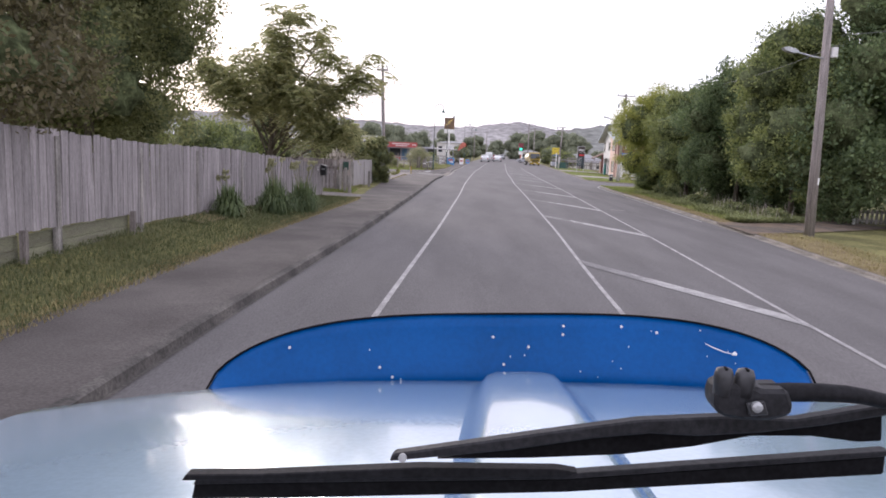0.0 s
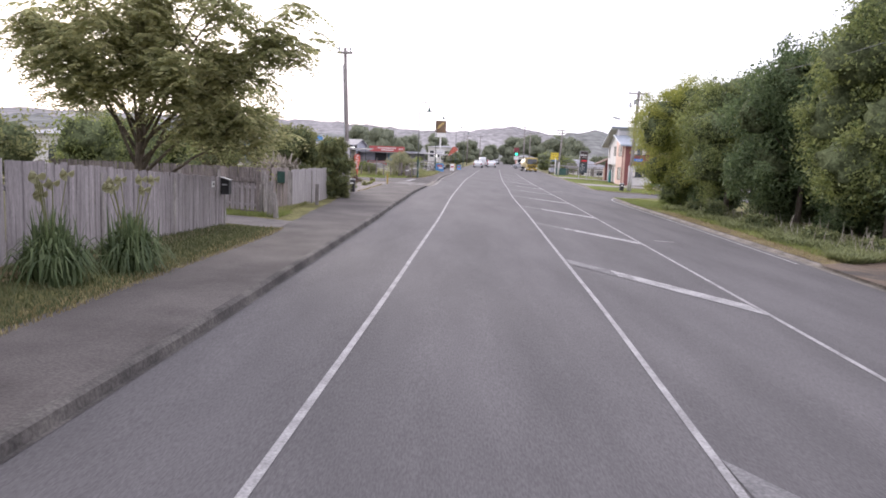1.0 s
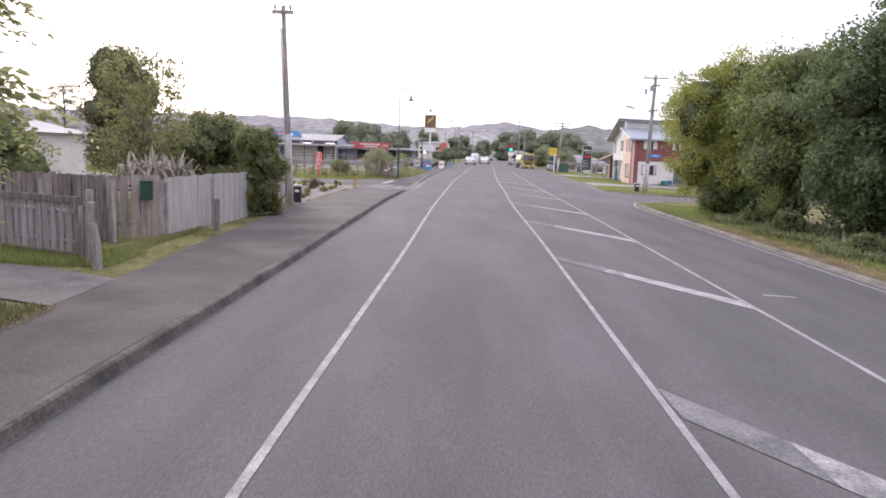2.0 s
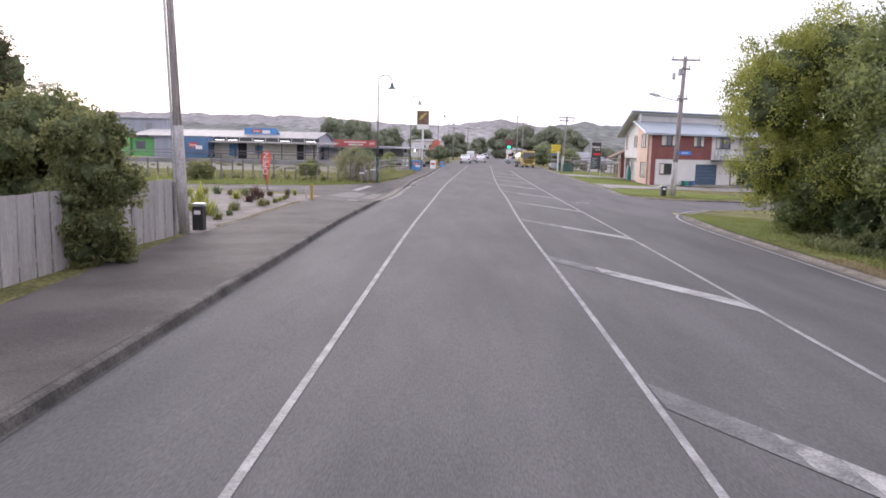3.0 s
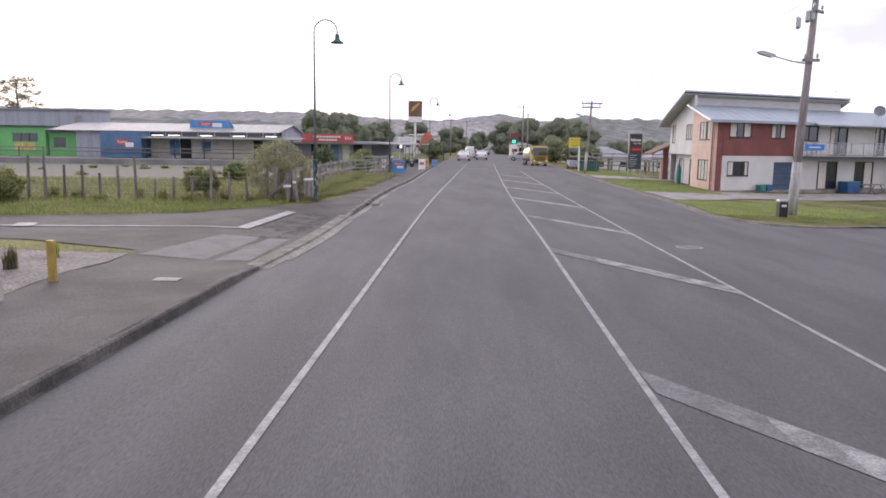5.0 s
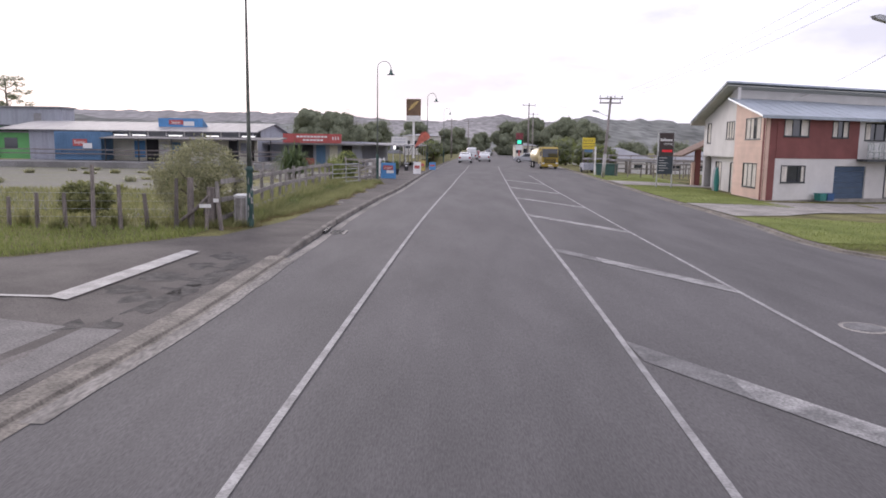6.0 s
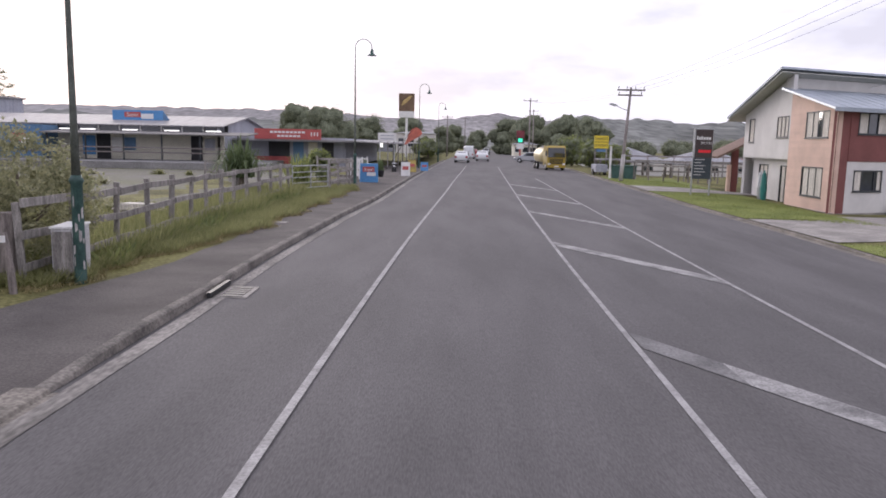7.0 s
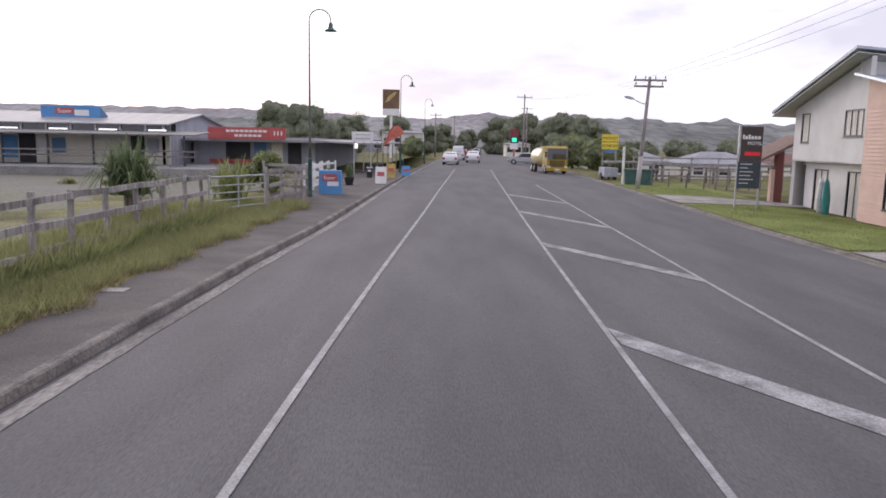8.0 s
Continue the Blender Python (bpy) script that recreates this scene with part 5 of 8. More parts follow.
box(bm, -0.05, 0.4, -0.4, 0.4, -0.05, 0.006, bevel=0.004)
part("sump_apron", bm, CONCRETE, dr)
for k in range(5):
    bm = bmesh.new()
    box(bm, 0.02, 0.33, -0.36 + k * 0.15, -0.29 + k * 0.15, 0.006, 0.016)
    part("grate_bar", bm, BLACKP, dr)
# solid black block stands in for the dark of the open kerb slot
bm = bmesh.new()
box(bm, -0.13, -0.07, -0.5, 0.5, 0.015, 0.085)
part("side_inlet", bm, BLACKP, dr)
ut = thing("utility_cabinet", -1.62, 67.6, G(-1.6, 67.6) + 0.08, "weathered white steel utility cabinet beside the lamp post", "cabinet", rz=8)
ut.matrix_basis = pose(-1.32, 67.75, G(-1.4, 67.6) + 0.02, 0, 0, 8) @ Matrix.Diagonal((0.9, 0.9, 0.82, 1))
bm = bmesh.new()
box(bm, -0.17, 0.17, -0.4, 0.4, 0, 1.05, bevel=0.015)
part("body", bm, mat("dull_white_steel", (0.5, 0.49, 0.5), 0.6, vary=0.2, scale=2), ut)
bm = bmesh.new()
box(bm, -0.15, 0.15, -0.415, -0.402, 0.06, 1.0)
part("dark_side_panel", bm, TIMBER, ut)
bm = bmesh.new()
box(bm, -0.19, 0.19, -0.42, 0.42, 1.05, 1.09, bevel=0.01)
part("cap", bm, WHITEP, ut)
for x, y, h, lean, r, tag in ((-2.42, 66.96, 1.3, 0.02, 0.085, 0), (-2.01, 67.3, 1.05, 0.03, 0.13, 0), (-1.86, 66.45, 0.72, 0.02, 0.045, 0.16), (-1.5, 66.52, 0.86, -0.1, 0.05, 0.07)):
    t_ = thing("strainer_post", x, y, G(x, y) + 0.06, "old dark timber strainer post in the grass" if not tag else "leaning dark timber stake with a small white tag", "post")
    bm = bmesh.new()
    tube(bm, [(0, 0, -0.2), (lean * 0.4, 0.01, h * 0.45), (lean, 0, h)], [r * 1.08, r, r * 0.9], 9)
    part("post", bm, FENCE_D, t_)
    if tag:
        bm = bmesh.new()
        box(bm, lean - tag, lean + tag * 0.8, -r - 0.03, -r - 0.005, h - 0.12, h - 0.03)
        part("white_tag", bm, WHITEP, t_)
    elif r < 0.1:
        bm = bmesh.new()
        tube(bm, [(-0.35, -0.1, 0.12), (0.1, -0.12, 0.45), (0.5, -0.1, 0.85)], [0.05, 0.045, 0.04], 7)
        part("brace", bm, FENCE_D, t_)


def flag(x, y, z, h, label, c, tilt, words="", low=0.25):
    """Teardrop banner on a thin bent pole."""
    f = thing("banner_flag", x, y, z, label, "flag", rz=tilt)
    bm = bmesh.new()
    tube(bm, [(0, 0, -0.05), (-0.02, 0, h * 0.3), (-0.16, 0, h * 0.75), (-0.1, 0, h * 0.95), (0.08, 0, h)], [0.018, 0.016, 0.012, 0.01, 0.008], 6)
    part("pole", bm, BLACKP, f)
    bm = bmesh.new()
    left = [(-0.02, 0.25), (-0.09, 0.5), (-0.17, 0.72), (-0.16, 0.87), (-0.06, 0.97), (0.08, 1.0)]
    right = [(0.03, 0.25), (0.15, 0.5), (0.27, 0.68), (0.36, 0.82), (0.38, 0.92), (0.26, 0.985)]
    vv = []
    left, right = [[(a, low + (q - 0.25) / 0.75 * (1 - low)) for a, q in side] for side in (left, right)]
    for (a, za), (b, zb) in zip(left, right):
        vv.append([bm.verts.new((a + (b - a) * k / 4, 0.03 * math.sin(k * 1.4 + za * 9), h * (za + (zb - za) * k / 4))) for k in range(5)])
    for r0, r1 in zip(vv, vv[1:]):
        for k in range(4):
            bm.faces.new((r0[k], r0[k + 1], r1[k + 1], r1[k]))
    r = bmesh.ops.solidify(bm, geom=bm.faces[:], thickness=0.006)
    part("cloth", bm, c, f)
    if words:
        text_part("lettering", words, 0.4, SIGNWHITE, f, pose(0.09, -0.045, h * 0.72, 90, 0, 0) @ Matrix.Rotation(radians(80), 4, 'Z'), 0.003)
    return f


FLAGRED = mat("flag_cloth", (0.6, 0.2, 0.14), 0.8, vary=0.12, scale=2, fine=40, bump=0.1)
open_flag = flag(-4.36, 52.9, G(-4.4, 53.3) + 0.1, 2.05, "orange-red teardrop flag reading OPEN in the gravel bed", FLAGRED, -6, "OPEN")
open_flag.matrix_basis = pose(-4.34, 52.9, 0.16, 0, -7, -6) @ Matrix.Diagonal((0.86, 1, 0.93, 1))


# ---- shops across the yard ----
def block(name, x0, x1, y0, y1, z0, z1, material, parent, label="", o=(0, 0, 0), bevel=0.0):
    bm = bmesh.new()
    box(bm, x0 - o[0], x1 - o[0], y0 - o[1], y1 - o[1], z0 - o[2], z1 - o[2], bevel=bevel)
    return part(name, bm, material, parent, label)


GREYWALL = mat("grey_corrugated_wall", (0.34, 0.35, 0.40), 0.7, vary=0.12, scale=0.5, fine=14, bump=0.2, stretch=(6, 6, 0.3))
CREAM = mat("cream_wall", (0.7, 0.67, 0.57), 0.8, vary=0.1, scale=0.6, fine=20, bump=0.1)
GREENW = mat("bright_green_wall", (0.15, 0.42, 0.15), 0.7, vary=0.1, scale=0.7, fine=20, bump=0.1)
SHOPBLUE = mat("shop_blue", (0.105, 0.2, 0.33), 0.6, vary=0.12, scale=0.8, fine=20, bump=0.1)
SIGNBLUE = mat("sign_blue", (0.085, 0.25, 0.50), 0.5, vary=0.08, scale=1)
SIGNREDB = mat("sign_red_board", (0.42, 0.09, 0.085), 0.5, vary=0.12, scale=1)
TINROOF = mat("pale_tin_roof", (0.27, 0.262, 0.27), 0.65, 0.0, vary=0.12, scale=0.5, fine=10, bump=0.15, stretch=(4, 0.3, 4))
VERROOF = mat("dull_verandah_roof", (0.2, 0.19, 0.185), 0.8, vary=0.15, scale=0.6, fine=10, bump=0.15)
DARKIN = mat("dark_interior", (0.05, 0.05, 0.055), 0.9, vary=0.2, scale=1)
TUBEL = plain("fluorescent_tube", (1.0, 0.98, 0.92), 0.5, emit=2.2)
PLAT = mat("platform_concrete", (0.22, 0.215, 0.215), 0.9, vary=0.2, scale=0.6, fine=12, bump=0.3)
tagged(block("yard_platform", -75, -8.5, 109.0, 113.2, -0.4, 0.6, PLAT, None), "long pale concrete platform edge behind the yard", "platform", kind="structure")

sh = thing("liquor_shop", -13.5, 116, 0.6, "grey tin-roofed shop with a verandah and dark upper windows", "building")
o = (-13.5, 116, 0.6)
block("front_wall", -26.5, -13.2, 116, 116.2, 0.6, 2.75, CREAM, sh, o=o)
block("floor_deck", -34, -9.5, 113.2, 130, 0.1, 0.6, PLAT, sh, o=o)
block("upper_wall", -34, -26.5, 116, 116.2, 0.6, 3.35, GREYWALL, sh, o=o)
block("window_head", -26.5, -13.2, 116, 116.2, 3.3, 3.36, GREYWALL, sh, o=o)
# dark sheet behind the panes, its colour standing for the unlit room
block("window_backing", -26.5, -13.2, 117.2, 117.3, 2.7, 3.4, DARKIN, sh, o=o)
for k in range(8):
    x = -26.5 + k * 1.66
    w = new("window")
    w.parent = sh
    block("frame", x, x + 0.1, 115.98, 116.12, 2.75, 3.35, WHITEP, w, o=o)
    block("pane", x + 0.1, x + 1.66, 116.08, 116.1, 2.78, 3.35, GLASSM, w, o=o)
    if k in (0, 1, 3, 5, 7):
        block("tube_light", x + 0.3, x + 1.5, 115.9, 115.96, 2.86, 2.93, TUBEL, w, "glowing white fluorescent tube", o=o)
bm = bmesh.new()
prism(bm, [(0, -0.0), (14, 0.0), (14, 2.75), (7, 3.62), (0, 2.75)], 0.2)
bmesh.ops.transform(bm, matrix=Matrix.Rotation(radians(90), 4, 'Z'), verts=bm.verts)
part("gable_wall", bm, GREYWALL, sh)
block("back_wall", -36, -13.2, 129.8, 130, 0.6, 3.4, GREYWALL, sh, o=o)
for nm, ya, yb, za, zb in (("roof_front", 115.5, 123.1, 3.3, 4.26), ("roof_back", 130.5, 123.1, 3.3, 4.26)):
    slab(nm, [(-37, ya, za), (-13.1, ya, za), (-13.1, yb, zb), (-37, yb, zb)] if ya < yb else [(-13.1, ya, za), (-37, ya, za), (-37, yb, zb), (-13.1, yb, zb)], 0.08, TINROOF, sh, origin=Vector(o))
slab("verandah_roof", [(-26.2, 112.9, 2.62), (-10.5, 112.9, 2.62), (-10.5, 116.1, 2.84), (-26.2, 116.1, 2.84)], 0.09, VERROOF, sh, origin=Vector(o))
for x in np.arange(-25.9, -10, 2.9):
    block("verandah_post", x, x + 0.1, 113.3, 113.4, 0.6, 2.65, FRAME, sh, o=o)
for z in (1.15, 1.5):
    block("deck_rail", -60, -10.5, 113.22, 113.3, z, z + 0.09, FENCE_D, sh, o=o)
for x in np.arange(-60, -34, 2.4):
    block("rail_post", x, x + 0.09, 113.22, 113.32, 0.6, 1.6, FENCE_D, sh, o=o)
block("shop_door", -23.3, -22.2, 115.95, 116.0, 0.6, 2.55, DARKIN, sh, o=o)
block("blue_poster", -24.4, -23.4, 115.94, 115.99, 0.9, 2.4, SIGNBLUE, sh, o=o)
block("pale_poster", -22.1, -21.3, 115.94, 115.99, 1.2, 2.3, WHITEP, sh, o=o)
block("blue_poster", -21.1, -20.2, 115.94, 115.99, 1.3, 2.3, SHOPBLUE, sh, o=o)
block("side_door", -15.8, -14.9, 115.94, 115.99, 0.6, 2.5, DARKIN, sh, o=o)
block("side_window", -14.7, -13.9, 115.94, 115.99, 1.4, 2.3, GREYWALL, sh, o=o)
rs = thing("roof_sign", -21.2, 119.0, 3.55, "blue roof sign board with red and pale blocks", "sign")
block("board", -2.1, 2.1, 0, 0.15, 0.0, 1.0, SIGNBLUE, rs)
block("red_block", -1.1, 0.25, -0.02, -0.004, 0.42, 0.85, SIGNREDB, rs)
text_part("lettering", "Super", 0.42, SIGNWHITE, rs, pose(-0.42, -0.026, 0.62, 90))
block("pale_block", 0.28, 1.3, -0.02, -0.004, 0.3, 0.72, SIGNWHITE, rs)
bm = bmesh.new()
prism(bm, [(2.1, 0.1), (2.6, 0.25), (2.1, 0.95)], 0.12)
part("folded_end", bm, SHOPBLUE, rs)
ct = thing("shipping_container", -28.35, 114.6, 0.62, "blue shipping container with a red and white patch", "container")
block("body", -2.05, 2.05, -1.1, 1.3, 0.05, 2.5, SHOPBLUE, ct)
for k in range(18):
    block("rib", -2.02 + k * 0.228, -1.92 + k * 0.228, -1.14, -1.098, 0.2, 2.4, SHOPBLUE, ct)
block("red_patch", -0.4, 0.85, -1.17, -1.145, 1.25, 1.85, SIGNREDB, ct)
text_part("lettering", "Super", 0.42, SIGNWHITE, ct, pose(0.2, -1.178, 1.58, 90))
block("white_patch", 0.5, 1.3, -1.19, -1.172, 1.05, 1.5, SIGNWHITE, ct)
gb = thing("green_shop", -41.5, 116, 0.62, "bright green single-storey shop with a pale roller door", "building")
block("front_wall", -4.6, 4.4, 0, 6, 0, 2.95, GREENW, gb)
block("roof_edge", -4.75, 4.55, -0.2, 6.1, 2.95, 3.08, FRAME, gb)
block("roller_door", -3.4, -0.6, -0.06, -0.004, 0, 2.2, GREYWALL, gb)
for k in range(3):
    w = new("window")
    w.parent = gb
    block("pane", 1.1 + k * 0.85, 1.85 + k * 0.85, -0.05, -0.004, 1.5, 2.3, GLASSM, w)
    block("frame", 1.05 + k * 0.85, 1.1 + k * 0.85, -0.07, -0.004, 1.45, 2.35, FRAME, w)
block("yellow_poster", 1.2, 3.3, -0.05, -0.004, 0.5, 1.35, mat("poster_yellow", (0.5, 0.4, 0.15), 0.7), gb)
g2 = thing("green_annex", -34.6, 116.4, 0.62, "low bright green annex with a pale roof edge", "building")
block("front_wall", -2.4, 2.3, 0, 5, 0, 2.35, GREENW, g2)
block("roof_edge", -2.5, 2.4, -0.15, 5.1, 2.35, 2.5, TINROOF, g2)
block("window_glass", -1.9, -0.7, -0.05, -0.004, 0.9, 1.9, GLASSM, g2)
wb = thing("grey_warehouse", -45, 126, 0.5, "large plain grey metal warehouse behind the green shop", "building")
block("wall", -9.5, 9, 0, 2.5, 0, 5.15, GREYWALL, wb)
block("roof_cap", -9.7, 9.2, -0.2, 2.7, 5.15, 5.3, TINROOF, wb)
for x in (-8.5, -5.2):
    block("pale_panel", x, x + 2.4, -0.05, -0.004, 3.0, 4.5, TINROOF, wb)
block("window_strip", 6.0, 6.8, -0.05, -0.004, 3.0, 4.6, TINROOF, wb)
cb = thing("cream_shed", -68, 132, 0.3, "low cream shed behind the yard", "building")
block("wall", -9, 9, 0, 12, 0, 4.0, CREAM, cb)
block("roof_cap", -9.3, 9.3, -0.3, 12.3, 4.0, 4.25, TINROOF, cb)
# corner shops with the red sign and the long verandah beside the road
cs = thing("corner_shops", -8.5, 121, 0.3, "row of low grey shops with red fascia sign and long verandah", "building")
block("end_wall", -13.0, -4.2, 121.0, 121.2, 0.0, 2.6, GREYWALL, cs, o=(-8.5, 121, 0.3))
block("side_wall", -4.4, -4.2, 121.2, 152, 0.0, 2.6, GREYWALL, cs, o=(-8.5, 121, 0.3))
block("back_wall", -13.2, -13.0, 121, 152, 0.0, 2.6, GREYWALL, cs, o=(-8.5, 121, 0.3))
slab("roof", [(-13.4, 119.0, 2.42), (-3.4, 119.0, 2.42), (-3.4, 152, 2.62), (-13.4, 152, 2.62)], 0.16, TINROOF, cs, origin=Vector((-8.5, 121, 0.3)))
slab("street_verandah", [(-3.4, 118.8, 2.42), (-0.3, 119.5, 2.3), (1.4, 152, 2.42), (-3.4, 152, 2.6)], 0.12, TINROOF, cs, origin=Vector((-8.5, 121, 0.3)))
for k in range(9):
    y = 119.7 + k * 3.9
    x = -0.45 + (y - 119.5) * 0.052
    block("verandah_post", x - 0.045, x + 0.045, y, y + 0.09, 0.05, 2.45, TIMBER, cs, o=(-8.5, 121, 0.3))
for x0, x1, m_ in ((-10.8, -9.0, DARKIN), (-8.7, -7.8, SHOPBLUE), (-7.4, -6.6, CREAM), (-6.2, -5.2, DARKIN)):
    block("shopfront_panel", x0, x1, 120.95, 120.995, 0.4, 2.2, m_, cs, o=(-8.5, 121, 0.3))
block("red_dado", -12, -8.9, 120.93, 120.99, 0.3, 0.95, SIGNREDB, cs, o=(-8.5, 121, 0.3))
rb = thing("red_fascia_sign", -8.7, 118.9, 2.42, "long red fascia sign board with rows of pale bars", "sign")
block("board", -2.8, 2.75, 0, 0.12, 0.0, 0.85, SIGNREDB, rb)
for k in range(9):
    block("bar", -1.5 + k * 0.33, -1.24 + k * 0.33, -0.02, -0.004, 0.5, 0.66, SIGNWHITE, rb)
for k in range(6):
    block("bar", -0.9 + k * 0.33, -0.64 + k * 0.33, -0.02, -0.004, 0.18, 0.34, SIGNWHITE, rb)
for k in range(3):
    block("bar", 1.9 + k * 0.25, 2.0 + k * 0.25, -0.02, -0.004, 0.3, 0.6, SIGNWHITE, rb)
lt = thing("hanging_light_sign", -0.9, 118.4, 1.65, "small glowing white hanging sign under the verandah", "sign")
block("lit_panel", -0.14, 0.14, -0.05, 0.05, 0.28, 0.62, plain("lit_white", (1, 0.98, 0.9), 0.5, emit=1.3), lt)
bm = bmesh.new()
tube(bm, [(0, 0, 0.62), (0, 0, 0.85)], 0.02, 5)
part("hanger", bm, BLACKP, lt)

# ---- boards and pots on the footpath ----
bx = thing("advert_box", 0.22, 97.3, G(0.2, 97.3) + 0.1, "blue advertising box with red and white blocks on the footpath", "sign", rz=4)
bm = bmesh.new()
prism(bm, [(-0.5, 0.0), (0.5, 0.0), (0.47, 1.02), (-0.47, 1.02)], 0.5, pose(0, -0.25, 0))
part("body", bm, SIGNBLUE, bx)
bm = bmesh.new()
box(bm, -0.34, 0.3, -0.27, -0.254, 0.58, 0.86)
part("red_block", bm, SIGNREDB, bx)
text_part("lettering", "Super", 0.22, SIGNWHITE, bx, pose(-0.02, -0.272, 0.71, 90))
bm = bmesh.new()
box(bm, -0.12, 0.36, -0.268, -0.254, 0.36, 0.55)
part("pale_block", bm, SIGNWHITE, bx)


def aboard(x, y, c, label, h=0.95, w=0.6):
    a = thing("sandwich_board", x, y, G(x, y) + 0.1, label, "sign", "sandwich boards")
    for s in (-1, 1):
        bm = bmesh.new()
        box(bm, -w / 2, w / 2, -0.015, 0.015, 0, h, pose(0, s * 0.2, 0, s * 11), bevel=0.005)
        part("panel", bm, c, a)
    bm = bmesh.new()
    box(bm, -w / 2 + 0.1, w / 2 - 0.1, -0.006, 0.0, h * 0.45, h * 0.7, pose(0, -0.218, 0, -11))
    part("bar", bm, SIGNREDB, a)


aboard(1.75, 106.5, WHITEP, "white and pink sandwich board on the footpath")
aboard(1.9, 113.5, mat("board_yellow", (0.4, 0.31, 0.09), 0.6), "yellow sandwich board on the footpath")
aboard(2.75, 117.0, SIGNBLUE, "small blue sandwich board by the kerb", 0.7)
litter_bin(0.55, 113.2, "black litter bin with a pale lid outside the shops")
for k, (x, y) in enumerate(((-0.9, 99.5), (-1.2, 102.0), (-1.3, 104.4), (-1.2, 107))):
    w_ = thing("picket_panel", x, y, G(x, y) + 0.1, "white timber picket panel outside the shops", "fence", "white picket panels", rz=75)
    for z in (0.2, 0.62, 1.0):
        block("rail", -1.0, 1.0, -0.02, 0.02, z, z + 0.1, WHITEP, w_)
    for s in (-0.95, 0, 0.95):
        block("stile", s - 0.05, s + 0.05, -0.03, 0.03, 0, 1.2, WHITEP, w_)
FLAGPALE = mat("faded_flag_cloth", (0.55, 0.23, 0.18), 0.8, vary=0.15, scale=2, fine=40, bump=0.1)
nb_ = thing("notice_board", -0.4, 118.3, 0.1, "white notice board on two posts", "sign")
block("board", -0.75, 0.75, -0.04, 0.04, 2.3, 3.0, WHITEP, nb_)
block("bar", -0.55, 0.55, -0.055, -0.042, 2.76, 2.82, GREYWALL, nb_)
block("bar", -0.55, 0.55, -0.055, -0.042, 2.48, 2.55, GREYWALL, nb_)
for s in (-0.6, 0.6):
    block("post", s - 0.04, s + 0.04, 0.0, 0.08, -0.1, 2.3, STEEL, nb_)
flag(-0.5, 119.4, 0.1, 4.6, "large red teardrop flag leaning outside the shops", FLAGPALE, 0, low=0.58)
bpy.data.objects["banner_flag.001"].matrix_basis = pose(-0.5, 119.4, 0.1, 0, 36, 8) @ Matrix.Diagonal((1.7, 1, 0.95, 1))

# ---- fuel station sign, distant buildings ----
fs_ = thing("fuel_station_sign", -1.75, 177, 0, "tall fuel station pole sign, dark brown over white", "sign")
bm = bmesh.new()
tube(bm, [(0, 0.2, -0.2), (0, 0.2, 6.8)], 0.2, 10)
part("pole", bm, WHITEP, fs_)
block("upper_panel", -1.25, 1.25, -0.1, 0.3, 7.4, 10.2, mat("sign_brown", (0.16, 0.10, 0.06), 0.5, vary=0.2, scale=0.6), fs_)
block("lower_panel", -1.25, 1.25, -0.1, 0.3, 6.4, 7.39, WHITEP, fs_)
bm = bmesh.new()
prism(bm, [(-0.9, 8.2), (-0.2, 8.6), (0.5, 9.3), (0.9, 9.9), (0.3, 9.7), (-0.5, 9.1)], 0.02, pose(0, -0.13, 0))
part("gold_shape", bm, mat("gold_paint", (0.5, 0.36, 0.14), 0.5), fs_)
pr = thing("price_sign", 14.9, 160, -0.1, "fuel price sign with a glowing green figure panel", "sign")
pr.matrix_basis = pose(14.9, 160, 0.62) @ Matrix.Scale(0.72, 4)
block("post", -0.15, 0.15, -0.1, 0.1, -1.2, 4.6, SIGNREDB, pr)
block("top_panel", -0.75, 0.75, -0.12, 0.12, 3.9, 5.2, mat("sign_dark_red", (0.2, 0.04, 0.05), 0.5), pr)
block("green_display", -0.4, 0.4, -0.15, -0.122, 3.0, 3.7, plain("green_led", (0.05, 0.85, 0.5), 0.5, emit=1.0), pr)
block("price_panel", -0.75, 0.75, -0.12, 0.12, 2.8, 3.89, SIGNBOARD, pr)
block("lower_panel", -0.7, 0.7, -0.12, 0.12, 1.7, 2.75, WHITEP, pr)


def far_house(x, y, z, w, d, h, rise, wallm, roofm, label, rz=0.0, wins=3, name="house"):
    """A simple hipped house with its windows."""
    t_ = thing(name, x, y, z, label, "house", rz=rz)
    block("wall", -w / 2, w / 2, 0, d, 0, h, wallm, t_)
    bm = bmesh.new()
    e = 0.45
    a = [bm.verts.new(p) for p in ((-w / 2 - e, -e, h), (w / 2 + e, -e, h), (w / 2 + e, d + e, h), (-w / 2 - e, d + e, h))]
    k = min(w, d) * 0.42
    r = [bm.verts.new((-w / 2 + k, d / 2, h + rise)), bm.verts.new((w / 2 - k, d / 2, h + rise))]
    for f in ((a[0], a[1], r[1], r[0]), (a[2], a[3], r[0], r[1]), (a[1], a[2], r[1]), (a[3], a[0], r[0]), (a[3], a[2], a[1], a[0])):
        bm.faces.new(f)
    part("roof", bm, roofm, t_)
    for i in range(wins):
        u = -w / 2 + w * (i + 0.5) / wins
        wn_ = new("window")
        wn_.parent = t_
        block("pane", u - 0.6, u + 0.6, -0.05, -0.004, h * 0.35, h * 0.75, GLASSM, wn_)
        block("frame", u - 0.7, u + 0.7, -0.03, -0.002, h * 0.3, h * 0.35, WHITEP, wn_)
    return t_


